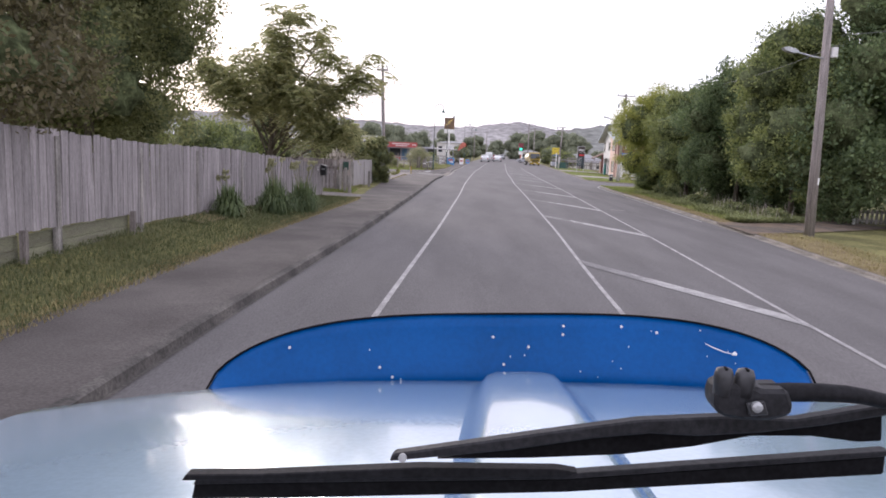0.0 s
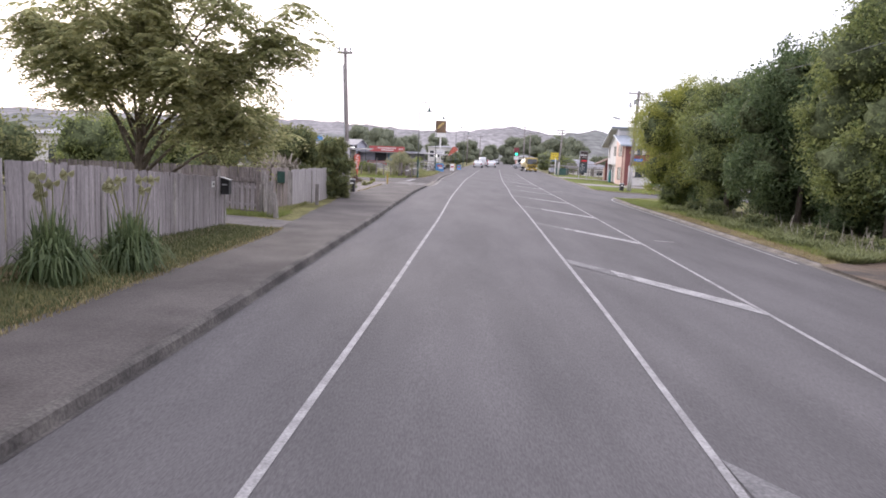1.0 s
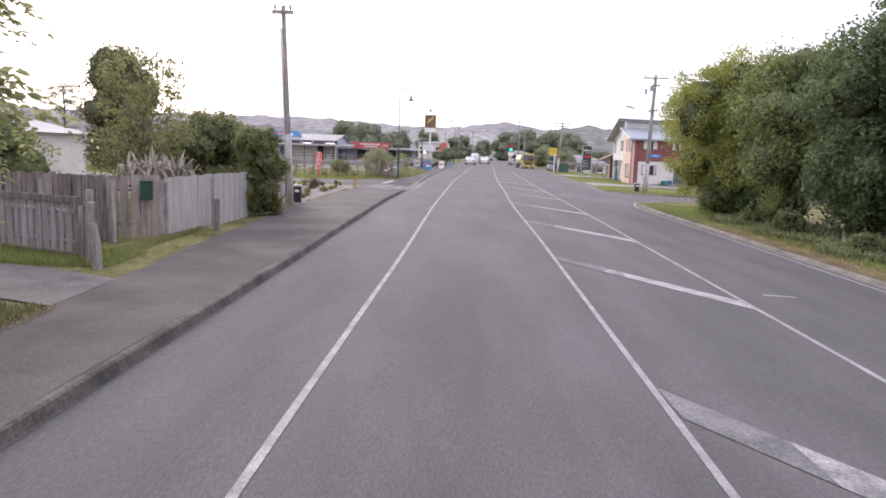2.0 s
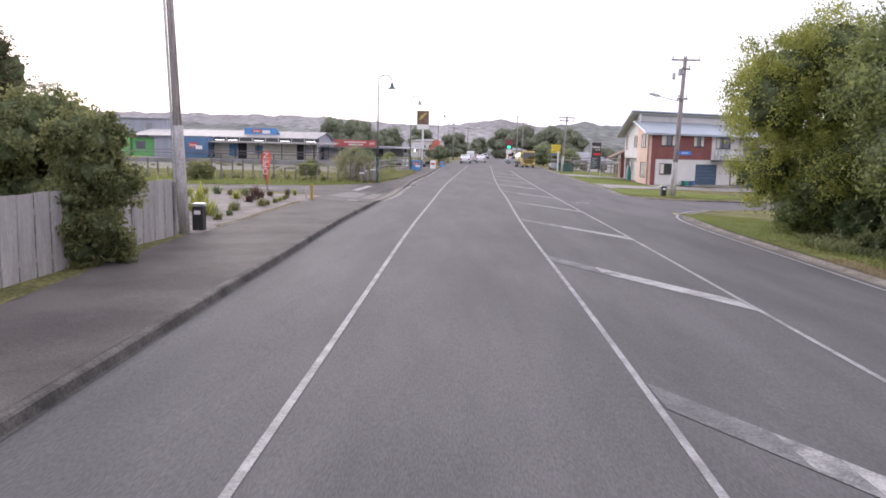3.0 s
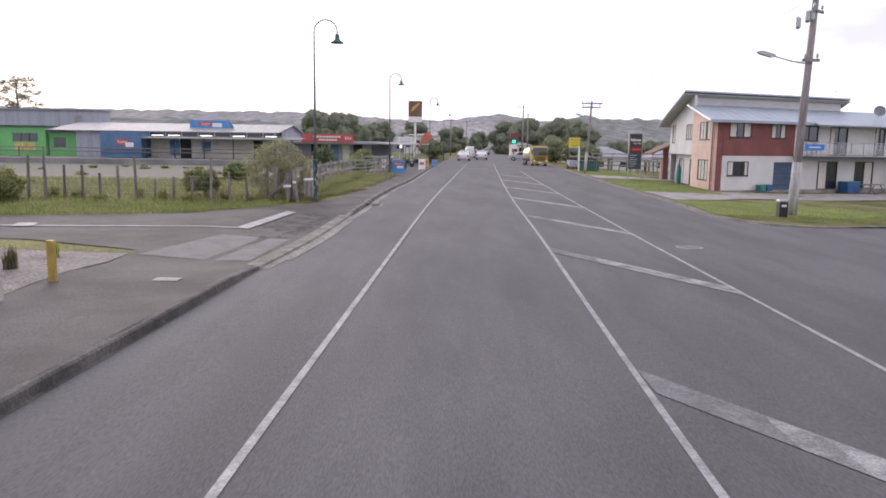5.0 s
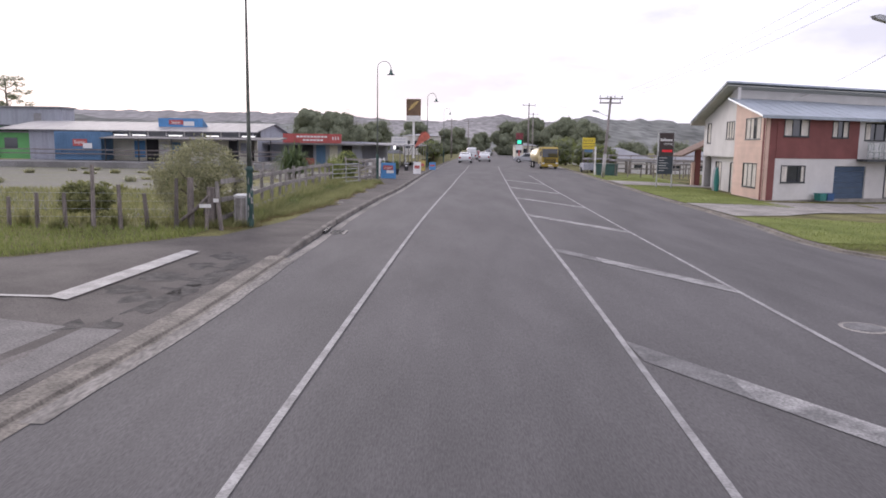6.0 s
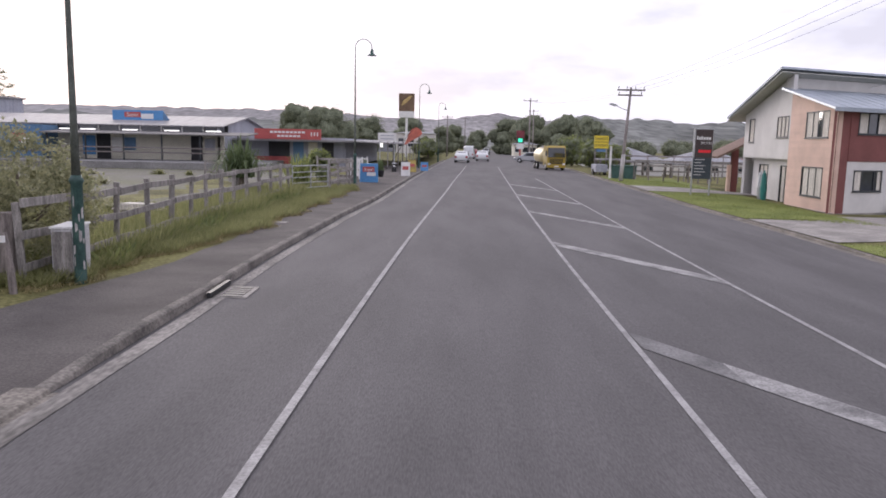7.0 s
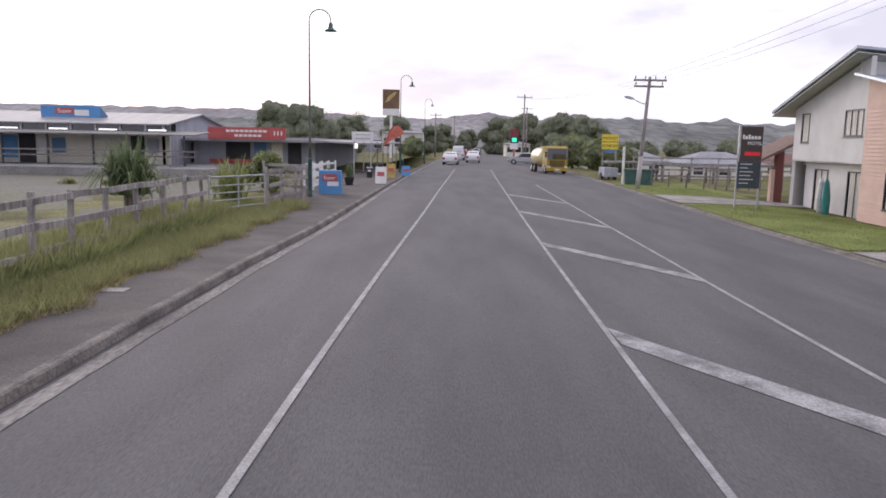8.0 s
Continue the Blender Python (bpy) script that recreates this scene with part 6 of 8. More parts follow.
REDROOF = mat("red_brown_roof", (0.22, 0.10, 0.08), 0.7, vary=0.15, scale=0.5)
GREYROOF = mat("grey_roof", (0.3, 0.3, 0.32), 0.7, vary=0.15, scale=0.5)
far_house(28.5, 158, -1.6, 11.5, 9, 2.3, 1.7, OFFWHITE, GREYROOF, "white bungalow with a grey hipped roof across the paddock")
far_house(42, 160, -1.7, 10, 8, 2.2, 1.5, OFFWHITE, GREYROOF, "white bungalow with a grey roof farther off")
far_house(57, 172, -1.8, 10, 8, 2.2, 1.5, CREAM, REDROOF, "cream bungalow with a brown roof")
far_house(-2.0, 226, 0, 9, 8, 4.6, 0.5, OFFWHITE, GREYROOF, "white flat-topped two-storey building in the distance", wins=4, name="distant_building")
far_house(-20.5, 47, -0.1, 6.0, 6, 2.7, 0.9, OFFWHITE, GREYROOF, "white house with a low grey roof behind the hedges", wins=2)
far_house(30, 262, 0, 12, 8, 3.0, 1.4, OFFWHITE, REDROOF, "distant house with a brown roof")
far_house(22.5, 222, 0, 5, 6, 2.6, 0.6, CREAM, GREYROOF, "distant cream shop beside the road", name="distant_building")
far_house(-14, 250, 0, 14, 8, 3.0, 1.6, GREYWALL, GREYROOF, "distant grey house among the trees")
# shelters, skip and caravan across the road
for k in range(5):
    x, y = 18.8 + k * 2.35, 121.5 + k * 1.0
    sh_ = thing("open_shelter", x, y, -0.55 - 0.12 * k, "low open timber shelter with a pale flat roof", "shelter", "row of open shelters")
    for sx in (-1.0, 1.0):
        for sy in (-0.8, 0.8):
            block("post", sx - 0.06, sx + 0.06, sy - 0.06, sy + 0.06, -0.5, 1.75, FENCE_D, sh_)
    block("roof", -1.2, 1.2, -1.0, 1.0, 1.75, 1.87, TINROOF, sh_)
sk = thing("skip_bin", 18.3, 114.3, -0.3, "dark teal skip bin on the verge", "skip", rz=-10)
bm = bmesh.new()
prism(bm, [(-0.85, 0.05), (0.85, 0.05), (0.95, 1.2), (-0.95, 1.2)], 1.2)
part("body", bm, mat("skip_teal", (0.045, 0.10, 0.09), 0.6, vary=0.25, scale=2), sk)
bm = bmesh.new()
box(bm, -1.0, 1.0, -0.05, 1.25, 1.15, 1.24, bevel=0.02)
part("rim", bm, DKGREEN, sk)
cv = thing("box_trailer", 17.7, 119.5, -0.2, "pale grey box trailer beside the yellow sign", "trailer")
block("body", -0.5, 0.5, 0, 2.0, 0.4, 1.05, GREYWALL, cv, bevel=0.06)
for s in (-0.5, 0.5):
    bm = bmesh.new()
    tube(bm, [(s - 0.08, 1.1, 0.33), (s + 0.08, 1.1, 0.33)], 0.33, 14)
    part("wheel", bm, BLACKP, cv)
ysn = thing("market_sign", 18.05, 121.8, -0.25, "yellow board reading MARKET SUNDAY over a blue board", "sign")
YELL = mat("sign_yellow", (0.72, 0.56, 0.05), 0.5, vary=0.08, scale=2)
block("upper_board", -0.62, 0.62, -0.03, 0.03, 2.45, 3.55, YELL, ysn)
block("dividing_strip", -0.62, 0.62, -0.04, -0.031, 2.97, 3.02, SIGNBOARD, ysn)
block("lower_board", -0.4, 0.4, -0.03, 0.03, 2.15, 2.4, SHOPBLUE, ysn)
text_part("lettering", "MARKET", 0.3, SIGNBOARD, ysn, pose(0, -0.036, 3.27, 90))
text_part("lettering", "SUNDAY", 0.3, SIGNBOARD, ysn, pose(0, -0.036, 2.7, 90))
for s in (-0.5, 0.5):
    block("post", s - 0.05, s + 0.05, 0.032, 0.12, -0.2, 3.5, TIMBER, ysn)
wp = thing("give_way_post", 17.3, 114.6, -0.2, "white painted timber post by the kerb", "post")
block("post", -0.07, 0.07, -0.07, 0.07, -0.2, 2.6, WHITEP, wp, bevel=0.01)
wire_fence("paddock_fence", [(18.9, 113.5), (22, 112.5), (27, 114.0), (45, 118)], 1.1, "wire fence round a paddock behind the sign", 0.85, 4)

rail_fence("stockyard_fence", [(19.3, 114.6), (23, 114.3), (30, 116.2), (44, 120)], "weathered timber stockyard rails behind the motel lawn", h=1.5, spacing=1.9, rails=(0.45, 0.7, 0.96))
rail_fence("inner_stockyard_fence", [(20.5, 124), (30, 125), (46, 129)], "second row of pale timber stockyard rails", h=1.7, spacing=2.2, mat_=FENCE, rails=(0.6, 0.95))


# ---- vehicles ----
TYRE = mat("tyre_rubber", (0.025, 0.025, 0.026), 0.85, vary=0.2, scale=8)
RIM = plain("alloy_rim", (0.45, 0.45, 0.46), 0.35, 0.8)
CARGLASS = plain("car_glass", (0.02, 0.025, 0.03), 0.05, spec=0.8)
LAMPR = plain("red_lens", (0.35, 0.02, 0.02), 0.2)
LAMPW = plain("clear_lens", (0.7, 0.7, 0.7), 0.15)


def wheel(parent, x, y, r, w=0.2):
    bm = bmesh.new()
    tube(bm, [(x - w / 2, y, r), (x - w / 2 + 0.03, y, r), (x + w / 2 - 0.03, y, r), (x + w / 2, y, r)], [r * 0.88, r, r, r * 0.88], 20)
    t_ = part("wheel", bm, TYRE, parent, smooth=False)
    bm = bmesh.new()
    s = 1 if x > 0 else -1
    tube(bm, [(x + s * (w / 2 - 0.02), y, r), (x + s * (w / 2 + 0.01), y, r)], [r * 0.62, r * 0.5], 14)
    part("rim", bm, RIM, t_)


def car(x, y, rz, paint, label, kind="sedan"):
    """A car from a lofted body: cross-sections along its length, with glass, lamps and wheels."""
    c = thing("car" if kind != "van" else "van", x, y, G(x, y) + 0.005, label, "car" if kind != "van" else "van", rz=rz)
    if kind == "van":
        prof = [(-2.4, 0.45, 1.0, 0.8), (-2.35, 0.35, 1.85, 0.86), (-2.1, 0.3, 2.1, 0.88), (0.9, 0.3, 2.12, 0.88), (1.6, 0.3, 1.65, 0.86), (2.2, 0.32, 1.1, 0.84), (2.4, 0.4, 0.8, 0.76)]
        belt = 1.15
    else:
        prof = [(-2.15, 0.45, 0.75, 0.72), (-2.1, 0.32, 0.98, 0.82), (-1.5, 0.25, 1.04, 0.86), (-1.0, 0.24, 1.38, 0.87), (-0.3, 0.24, 1.46, 0.87), (0.4, 0.24, 1.42, 0.87), (1.1, 0.25, 1.0, 0.86), (1.9, 0.28, 0.86, 0.82), (2.15, 0.4, 0.65, 0.7)]
        belt = 0.9
    bm = bmesh.new()
    rings = []
    for yy, z0, z1, hw in prof:
        zb = min(belt, z1)
        top = hw if z1 <= belt + 0.15 else hw - 0.16
        ring = [(-hw * 0.9, z0), (-hw, z0 + 0.15), (-hw, zb - 0.02), (-top, z1 - 0.06), (-top + 0.12, z1), (top - 0.12, z1), (top, z1 - 0.06), (hw, zb - 0.02), (hw, z0 + 0.15), (hw * 0.9, z0)]
        rings.append([bm.verts.new((a, yy, b)) for a, b in ring])
    for r0, r1 in zip(rings, rings[1:]):
        for k in range(10):
            bm.faces.new((r0[k], r0[(k + 1) % 10], r1[(k + 1) % 10], r1[k]))
    bm.faces.new(rings[0])
    bm.faces.new(rings[-1][::-1])
    part("body", bm, paint, c, smooth=False)
    zt = 1.98 if kind == "van" else 1.36
    y0, y1 = (-2.37, -2.2) if kind == "van" else (-1.45, -1.02)
    bm = bmesh.new()
    q = [bm.verts.new(p) for p in ((-0.62, y0 - 0.02, belt + 0.12), (0.62, y0 - 0.02, belt + 0.12), (0.55, y1 - 0.03, zt), (-0.55, y1 - 0.03, zt))]
    bm.faces.new(q)
    bmesh.ops.solidify(bm, geom=bm.faces[:], thickness=0.02)
    part("rear_window", bm, CARGLASS, c)
    bm = bmesh.new()
    q = [bm.verts.new(p) for p in ((-0.62, 1.08 + (0.55 if kind == "van" else 0), belt + 0.12), (0.62, 1.08 + (0.55 if kind == "van" else 0), belt + 0.12), (0.55, 0.5 + (0.5 if kind == "van" else 0), zt), (-0.55, 0.5 + (0.5 if kind == "van" else 0), zt))]
    bm.faces.new(q)
    bmesh.ops.solidify(bm, geom=bm.faces[:], thickness=0.02)
    part("windscreen", bm, CARGLASS, c)
    for s in (-1, 1):
        bm = bmesh.new()
        hw = 0.875
        q = [bm.verts.new(p) for p in ((s * hw, -1.3 if kind != "van" else -2.0, belt + 0.02), (s * hw, 0.9, belt + 0.02), (s * (hw - 0.13), 0.35, zt), (s * (hw - 0.13), -0.9 if kind != "van" else -1.9, zt))]
        bm.faces.new(q)
        bmesh.ops.solidify(bm, geom=bm.faces[:], thickness=0.02)
        part("side_window", bm, CARGLASS, c)
        bm = bmesh.new()
        box(bm, s * 0.68 - 0.13, s * 0.68 + 0.13, prof[0][0] - 0.03, prof[0][0] + 0.1, 0.62, 0.84, bevel=0.02)
        part("tail_lamp", bm, LAMPR, c)
        bm = bmesh.new()
        box(bm, s * 0.62 - 0.16, s * 0.62 + 0.16, prof[-1][0] - 0.16, prof[-1][0] + 0.02, 0.55, 0.7, bevel=0.02)
        part("headlamp", bm, LAMPW, c)
        for yy in (-1.35, 1.35):
            wheel(c, s * 0.78, yy, 0.32)
    bm = bmesh.new()
    box(bm, -0.25, 0.25, prof[0][0] - 0.035, prof[0][0], 0.5, 0.62)
    part("number_plate", bm, WHITEP, c)
    return c


CARWHITE = plain("white_car_paint", (0.66, 0.67, 0.68), 0.3, coat=0.6)
CARSILVER = plain("silver_car_paint", (0.42, 0.43, 0.45), 0.3, 0.4, coat=0.6)
CARRED = plain("dark_red_car_paint", (0.25, 0.04, 0.04), 0.3, coat=0.6)
car(9.9, 163, -5, CARWHITE, "white sedan in the lane ahead")
car(6.7, 152, -5, CARWHITE, "white sedan parked by the kerb")
car(8.5, 178, -5, CARWHITE, "tall white van parked by the kerb", "van")
car(10.6, 212, -6, CARRED, "dark red hatchback farther along the road")
car(16.1, 158, 80, CARSILVER, "silver sedan side on at the fuel station")
car(18.3, 164, 150, CARWHITE, "pale hatchback at the fuel station")
car(14.5, 235, 172, CARSILVER, "silver sedan coming the other way in the distance")

YTRUCK = plain("yellow_truck_paint", (0.37, 0.26, 0.03), 0.35, coat=0.5)
tk = thing("tanker_truck", 15.25, 126.8, G(15.2, 127), "yellow tanker truck parked facing along the far kerb", "truck", rz=6)
tk.matrix_basis = pose(15.2, 128.5, G(15.2, 128.5), 0, 0, 6) @ Matrix.Scale(0.86, 4)
bm = bmesh.new()
prism(bm, [(0.0, 0.55), (0.0, 1.45), (0.12, 2.55), (0.35, 2.75), (1.9, 2.75), (1.9, 0.55)], 2.1, Matrix.Rotation(radians(90), 4, 'Z') @ pose(0, -1.05, 0))
part("cab", bm, YTRUCK, tk)
bm = bmesh.new()
prism(bm, [(0.0, 1.45), (0.12, 2.5), (0.1, 2.52), (-0.03, 1.45)], 1.94, Matrix.Rotation(radians(90), 4, 'Z') @ pose(-0.02, -0.97, 0))
part("windscreen", bm, CARGLASS, tk)
block("grille", -0.75, 0.75, -0.05, -0.003, 0.75, 1.35, BLACKP, tk)
for z in (0.85, 1.0, 1.15, 1.28):
    block("grille_bar", -0.72, 0.72, -0.07, -0.052, z, z + 0.05, YTRUCK, tk)
block("bumper", -1.05, 1.05, -0.12, 0.15, 0.3, 0.6, YTRUCK, tk, bevel=0.03)
for s in (-1, 1):
    block("headlamp", s * 0.85 - 0.15, s * 0.85 + 0.15, -0.14, -0.1, 0.62, 0.8, LAMPW, tk)
    block("mirror", s * 1.2 - 0.08, s * 1.2 + 0.08, -0.1, 0.0, 1.6, 2.2, BLACKP, tk)
    for yy in (0.8, 5.2, 6.4):
        wheel(tk, s * 0.92, yy, 0.45, 0.28)
block("number_plate", -0.26, 0.26, -0.135, -0.121, 0.4, 0.52, WHITEP, tk)
block("chassis", -0.5, 0.5, 1.2, 7.4, 0.55, 0.8, BLACKP, tk)
bm = bmesh.new()
tube(bm, [(0, 2.1, 1.6), (0, 2.2, 1.6), (0, 7.3, 1.6), (0, 7.4, 1.6)], [0.7, 0.95, 0.95, 0.7], 20)
part("tank", bm, plain("cream_tank", (0.6, 0.5, 0.25), 0.4, coat=0.3), tk, "cream and yellow cylindrical tank", smooth=True)
for k in range(3):
    bm = bmesh.new()
    tube(bm, [(0, 3 + k * 1.5, 2.5), (0, 3 + k * 1.5, 2.72)], 0.28, 12)
    part("hatch", bm, RIM, tk)

tst = thing("timber_stack", -3.3, 74.2, G(-3.3, 74.2) + 0.08, "small stack of pale boards lying on blocks in the yard", "timber", rz=-8)
tst.matrix_basis = pose(-3.5, 75.6, G(-3.5, 75.6) + 0.08, 0, 0, -8) @ Matrix.Scale(0.7, 4)
for k in range(4):
    block("board", -0.9 + 0.1 * k, 0.9 - 0.05 * k, -0.32 + 0.02 * k, 0.3, 0.42 + k * 0.06, 0.47 + k * 0.06, CURTAIN, tst, bevel=0.008)
for s_ in (-0.6, 0.6):
    block("block", s_ - 0.1, s_ + 0.1, -0.25, 0.25, -0.1, 0.42, TIMBER, tst)

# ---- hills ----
# haze over the hills is put into these pale grey colours
HAZE1 = mat("haze_tinted_far_hills", (0.29, 0.28, 0.28), 1.0, vary=0.12, scale=0.01, fine=0.08, bump=0, spec=0, fine_mix=0.25, stretch=(1, 0.08, 2.5))
HAZE2 = mat("haze_tinted_wooded_hills", (0.205, 0.21, 0.2), 1.0, vary=0.24, scale=0.014, fine=0.1, bump=0, spec=0, fine_mix=0.3, stretch=(1, 0.08, 2.5))


def hills(name, dist, a0, a1, prof, material, label, rough):
    """A wooded ridge: slopes rising to a crest whose height follows the profile, with tree tops."""
    n, rows = 1300, 16
    v, f = [], []
    for i in range(n + 1):
        a = radians(a0 + (a1 - a0) * i / n)
        deg = math.degrees(a)
        h = dist * math.tan(radians(ramp_of(deg, prof[0], prof[1])))
        h += rough * noise.noise((deg * 0.9, 0, dist)) * 0.5
        for k in range(rows + 1):
            r = 0.6 + 0.5 * k / rows
            x, y = math.sin(a) * dist * r, math.cos(a) * dist * r
            q = ramp_of(r, (0.6, 1.0, 1.1), (-0.05, 1.0, 0.85))
            spur = noise.noise((x * 0.005, y * 0.0006, dist)) * rough * 0.15 * max(0, min(1, (1 - r) * 6))
            tops = max(0, noise.noise((x * 0.02, y * 0.004, 4))) * 0.9 + max(0, noise.noise((x * 0.06, y * 0.012, 9))) * 0.45
            v.append((x, y, h * q + spur + rough * (0.008 + 1.0 * max(0, 1 - abs(r - 1) * 14)) * tops))
    w = rows + 1
    for i in range(n):
        for k in range(rows):
            f.append((i * w + k, i * w + k + 1, (i + 1) * w + k + 1, (i + 1) * w + k))
    tagged(mesh_part(name, v, f, material, smooth=True), label, "hills", kind="structure")


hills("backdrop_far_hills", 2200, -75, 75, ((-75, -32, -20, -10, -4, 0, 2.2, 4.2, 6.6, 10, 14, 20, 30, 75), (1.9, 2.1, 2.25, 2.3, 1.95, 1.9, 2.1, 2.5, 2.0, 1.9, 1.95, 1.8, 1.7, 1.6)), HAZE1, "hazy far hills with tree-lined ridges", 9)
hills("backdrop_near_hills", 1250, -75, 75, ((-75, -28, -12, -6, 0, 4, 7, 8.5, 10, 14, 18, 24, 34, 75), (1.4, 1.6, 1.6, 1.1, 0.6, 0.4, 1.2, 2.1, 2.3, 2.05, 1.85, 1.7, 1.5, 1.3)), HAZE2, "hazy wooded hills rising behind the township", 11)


# ---- planting ----
rng = np.random.default_rng(7)


def quads(centres, axes_a, axes_b, droop=None):
    """One pointed leaf for each centre: base, two sides, tip."""
    n = len(centres)
    v = np.empty((n, 4, 3))
    v[:, 0] = centres - axes_a
    v[:, 1] = centres + axes_b
    v[:, 2] = centres + axes_a
    v[:, 3] = centres - axes_b
    if droop is not None:
        v[:, 2, 2] -= droop
    return v.reshape(-1, 3)


def add_mesh(name, verts, n, material, parent, extra=None):
    me = bpy.data.meshes.new(name)
    nv = len(verts)
    me.vertices.add(nv)
    me.vertices.foreach_set("co", verts.astype(np.float32).ravel())
    me.loops.add(nv)
    me.loops.foreach_set("vertex_index", np.arange(nv, dtype=np.int32))
    me.polygons.add(n)
    me.polygons.foreach_set("loop_start", np.arange(0, nv, 4, dtype=np.int32))
    me.polygons.foreach_set("loop_total", np.full(n, 4, dtype=np.int32))
    me.update(calc_edges=True)
    me.validate()
    me.materials.append(material)
    ob = new(name, me)
    ob.parent = parent
    return ob


def unit(a):
    return a / np.maximum(1e-9, np.linalg.norm(a, axis=1, keepdims=True))


def blob_points(blobs, n, shell=0.35, seed=0.0, under=1.0):
    """Points near the lumpy surfaces of overlapping ellipsoids, and their outward directions."""
    b = np.array(blobs, float)
    area = b[:, 3] * b[:, 4] + b[:, 4] * b[:, 5] + b[:, 3] * b[:, 5]
    pick = rng.choice(len(b), n, p=area / area.sum())
    # twig clusters scattered over each lump, some standing proud, some set back
    k = 34
    cd = unit(rng.normal(size=(len(b) * k, 3)))
    cd[:, 2] = np.where((cd[:, 2] < 0) & (rng.random(len(cd)) < 1 - under), -cd[:, 2], cd[:, 2])
    cr_ = rng.uniform(0.74, 1.2, len(cd)) * (1 - 0.5 * shell * rng.random(len(cd)))
    cs_ = rng.uniform(0.1, 0.24, len(cd))
    ci = pick * k + rng.integers(0, k, n)
    off = cd[ci] * cr_[ci][:, None] + np.clip(rng.normal(size=(n, 3)), -1.7, 1.7) * cs_[ci][:, None]
    loose = rng.random(n) < 0.05
    off[loose] = unit(rng.normal(size=(int(loose.sum()), 3))) * rng.uniform(0.8, 1.12, (int(loose.sum()), 1))
    p = b[pick, :3] + off * b[pick, 3:6]
    d = unit(off + 0.35 * rng.normal(size=(n, 3)))
    # drop what lies deep inside another lump
    keep = np.ones(n, bool)
    for k in range(len(b)):
        q = (p - b[k, :3]) / b[k, 3:6]
        keep &= ~((np.sum(q * q, axis=1) < 0.45) & (pick != k))
    return p[keep], d[keep]


def leafy(name, blobs, n, size, material, parent, shell=0.35, slim=0.5, seed=0.0, under=1.0, hang=0.0):
    p, d = blob_points(blobs, n, shell, seed, under)
    m = len(p)
    a = unit(rng.normal(size=(m, 3)) * 0.9 + d * 0.5 - np.array((0, 0, hang)))
    b = unit(np.cross(a, rng.normal(size=(m, 3)) * 0.7 + d))
    s = size * (0.6 + 0.8 * rng.random((m, 1)))
    return add_mesh(name, quads(p, a * s, b * s * slim), m, material, parent)


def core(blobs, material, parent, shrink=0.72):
    """Dark lumps added to close the crown, their colour standing for shade between leaves."""
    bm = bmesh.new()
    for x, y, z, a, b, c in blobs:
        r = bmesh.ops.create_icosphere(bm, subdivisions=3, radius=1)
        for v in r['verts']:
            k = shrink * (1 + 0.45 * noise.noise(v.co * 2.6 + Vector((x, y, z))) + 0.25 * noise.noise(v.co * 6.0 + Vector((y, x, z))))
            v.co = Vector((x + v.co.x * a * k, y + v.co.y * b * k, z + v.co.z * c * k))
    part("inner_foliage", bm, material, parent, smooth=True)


def limbs(parent, pts_list, material=BARK):
    for nm, pts, r0, r1 in pts_list:
        bm = bmesh.new()
        k = len(pts)
        tube(bm, pts, [r0 + (r1 - r0) * i / (k - 1) for i in range(k)], 9)
        part(nm, bm, material, parent, smooth=True)


LEAF_DARK = leafmat("dark_leaf", (0.065, 0.10, 0.052), (0.2, 0.26, 0.115), 0.42)
LEAF_MID = leafmat("mid_leaf", (0.095, 0.135, 0.055), (0.31, 0.34, 0.12), 0.45)
LEAF_YEL = leafmat("yellow_green_leaf", (0.14, 0.185, 0.05), (0.46, 0.46, 0.12), 0.5)
LEAF_FROND = leafmat("feathery_leaf", (0.24, 0.27, 0.13), (0.48, 0.46, 0.24), 0.7)
LEAF_BUSH = leafmat("bush_leaf", (0.11, 0.13, 0.06), (0.31, 0.315, 0.14), 0.6)
LEAF_PALE = leafmat("pale_olive_leaf", (0.17, 0.18, 0.1), (0.42, 0.41, 0.25), 0.5)
LEAF_OLIVE = leafmat("olive_needle", (0.08, 0.07, 0.04), (0.19, 0.165, 0.085), 0.35)
LEAF_STRAP = leafmat("strap_leaf", (0.07, 0.105, 0.05), (0.19, 0.24, 0.11), 0.4)
LEAF_BANK = leafmat("bank_grass_blade", (0.068, 0.09, 0.036), (0.15, 0.16, 0.072), 0.35)
LEAF_DRY = leafmat("dry_leaf", (0.2, 0.17, 0.13), (0.45, 0.41, 0.35), 0.2)
LEAF_RED = leafmat("bronze_leaf", (0.07, 0.04, 0.035), (0.16, 0.1, 0.07), 0.2)
LEAF_GRASS = leafmat("grass_blade", (0.14, 0.16, 0.062), (0.345, 0.335, 0.15), 0.5)
LEAF_VERGE = leafmat("verge_grass_blade", (0.17, 0.19, 0.075), (0.36, 0.355, 0.17), 0.65)
LEAF_COVER = leafmat("ground_cover_leaf", (0.09, 0.115, 0.05), (0.27, 0.29, 0.13), 0.4)
LEAF_GRASS2 = leafmat("lawn_blade", (0.14, 0.18, 0.05), (0.29, 0.325, 0.105), 0.4)
LEAF_STRAW = leafmat("straw_blade", (0.2, 0.16, 0.07), (0.36, 0.31, 0.16), 0.3)
# tone of the crown filler, with the inner shade put into its colour
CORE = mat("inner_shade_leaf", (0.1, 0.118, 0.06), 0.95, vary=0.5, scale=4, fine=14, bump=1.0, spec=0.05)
# distant leaf colours paled and greyed to carry the haze
FARLEAF = leafmat("haze_paled_far_leaf", (0.15, 0.172, 0.115), (0.27, 0.29, 0.18), 0.4)
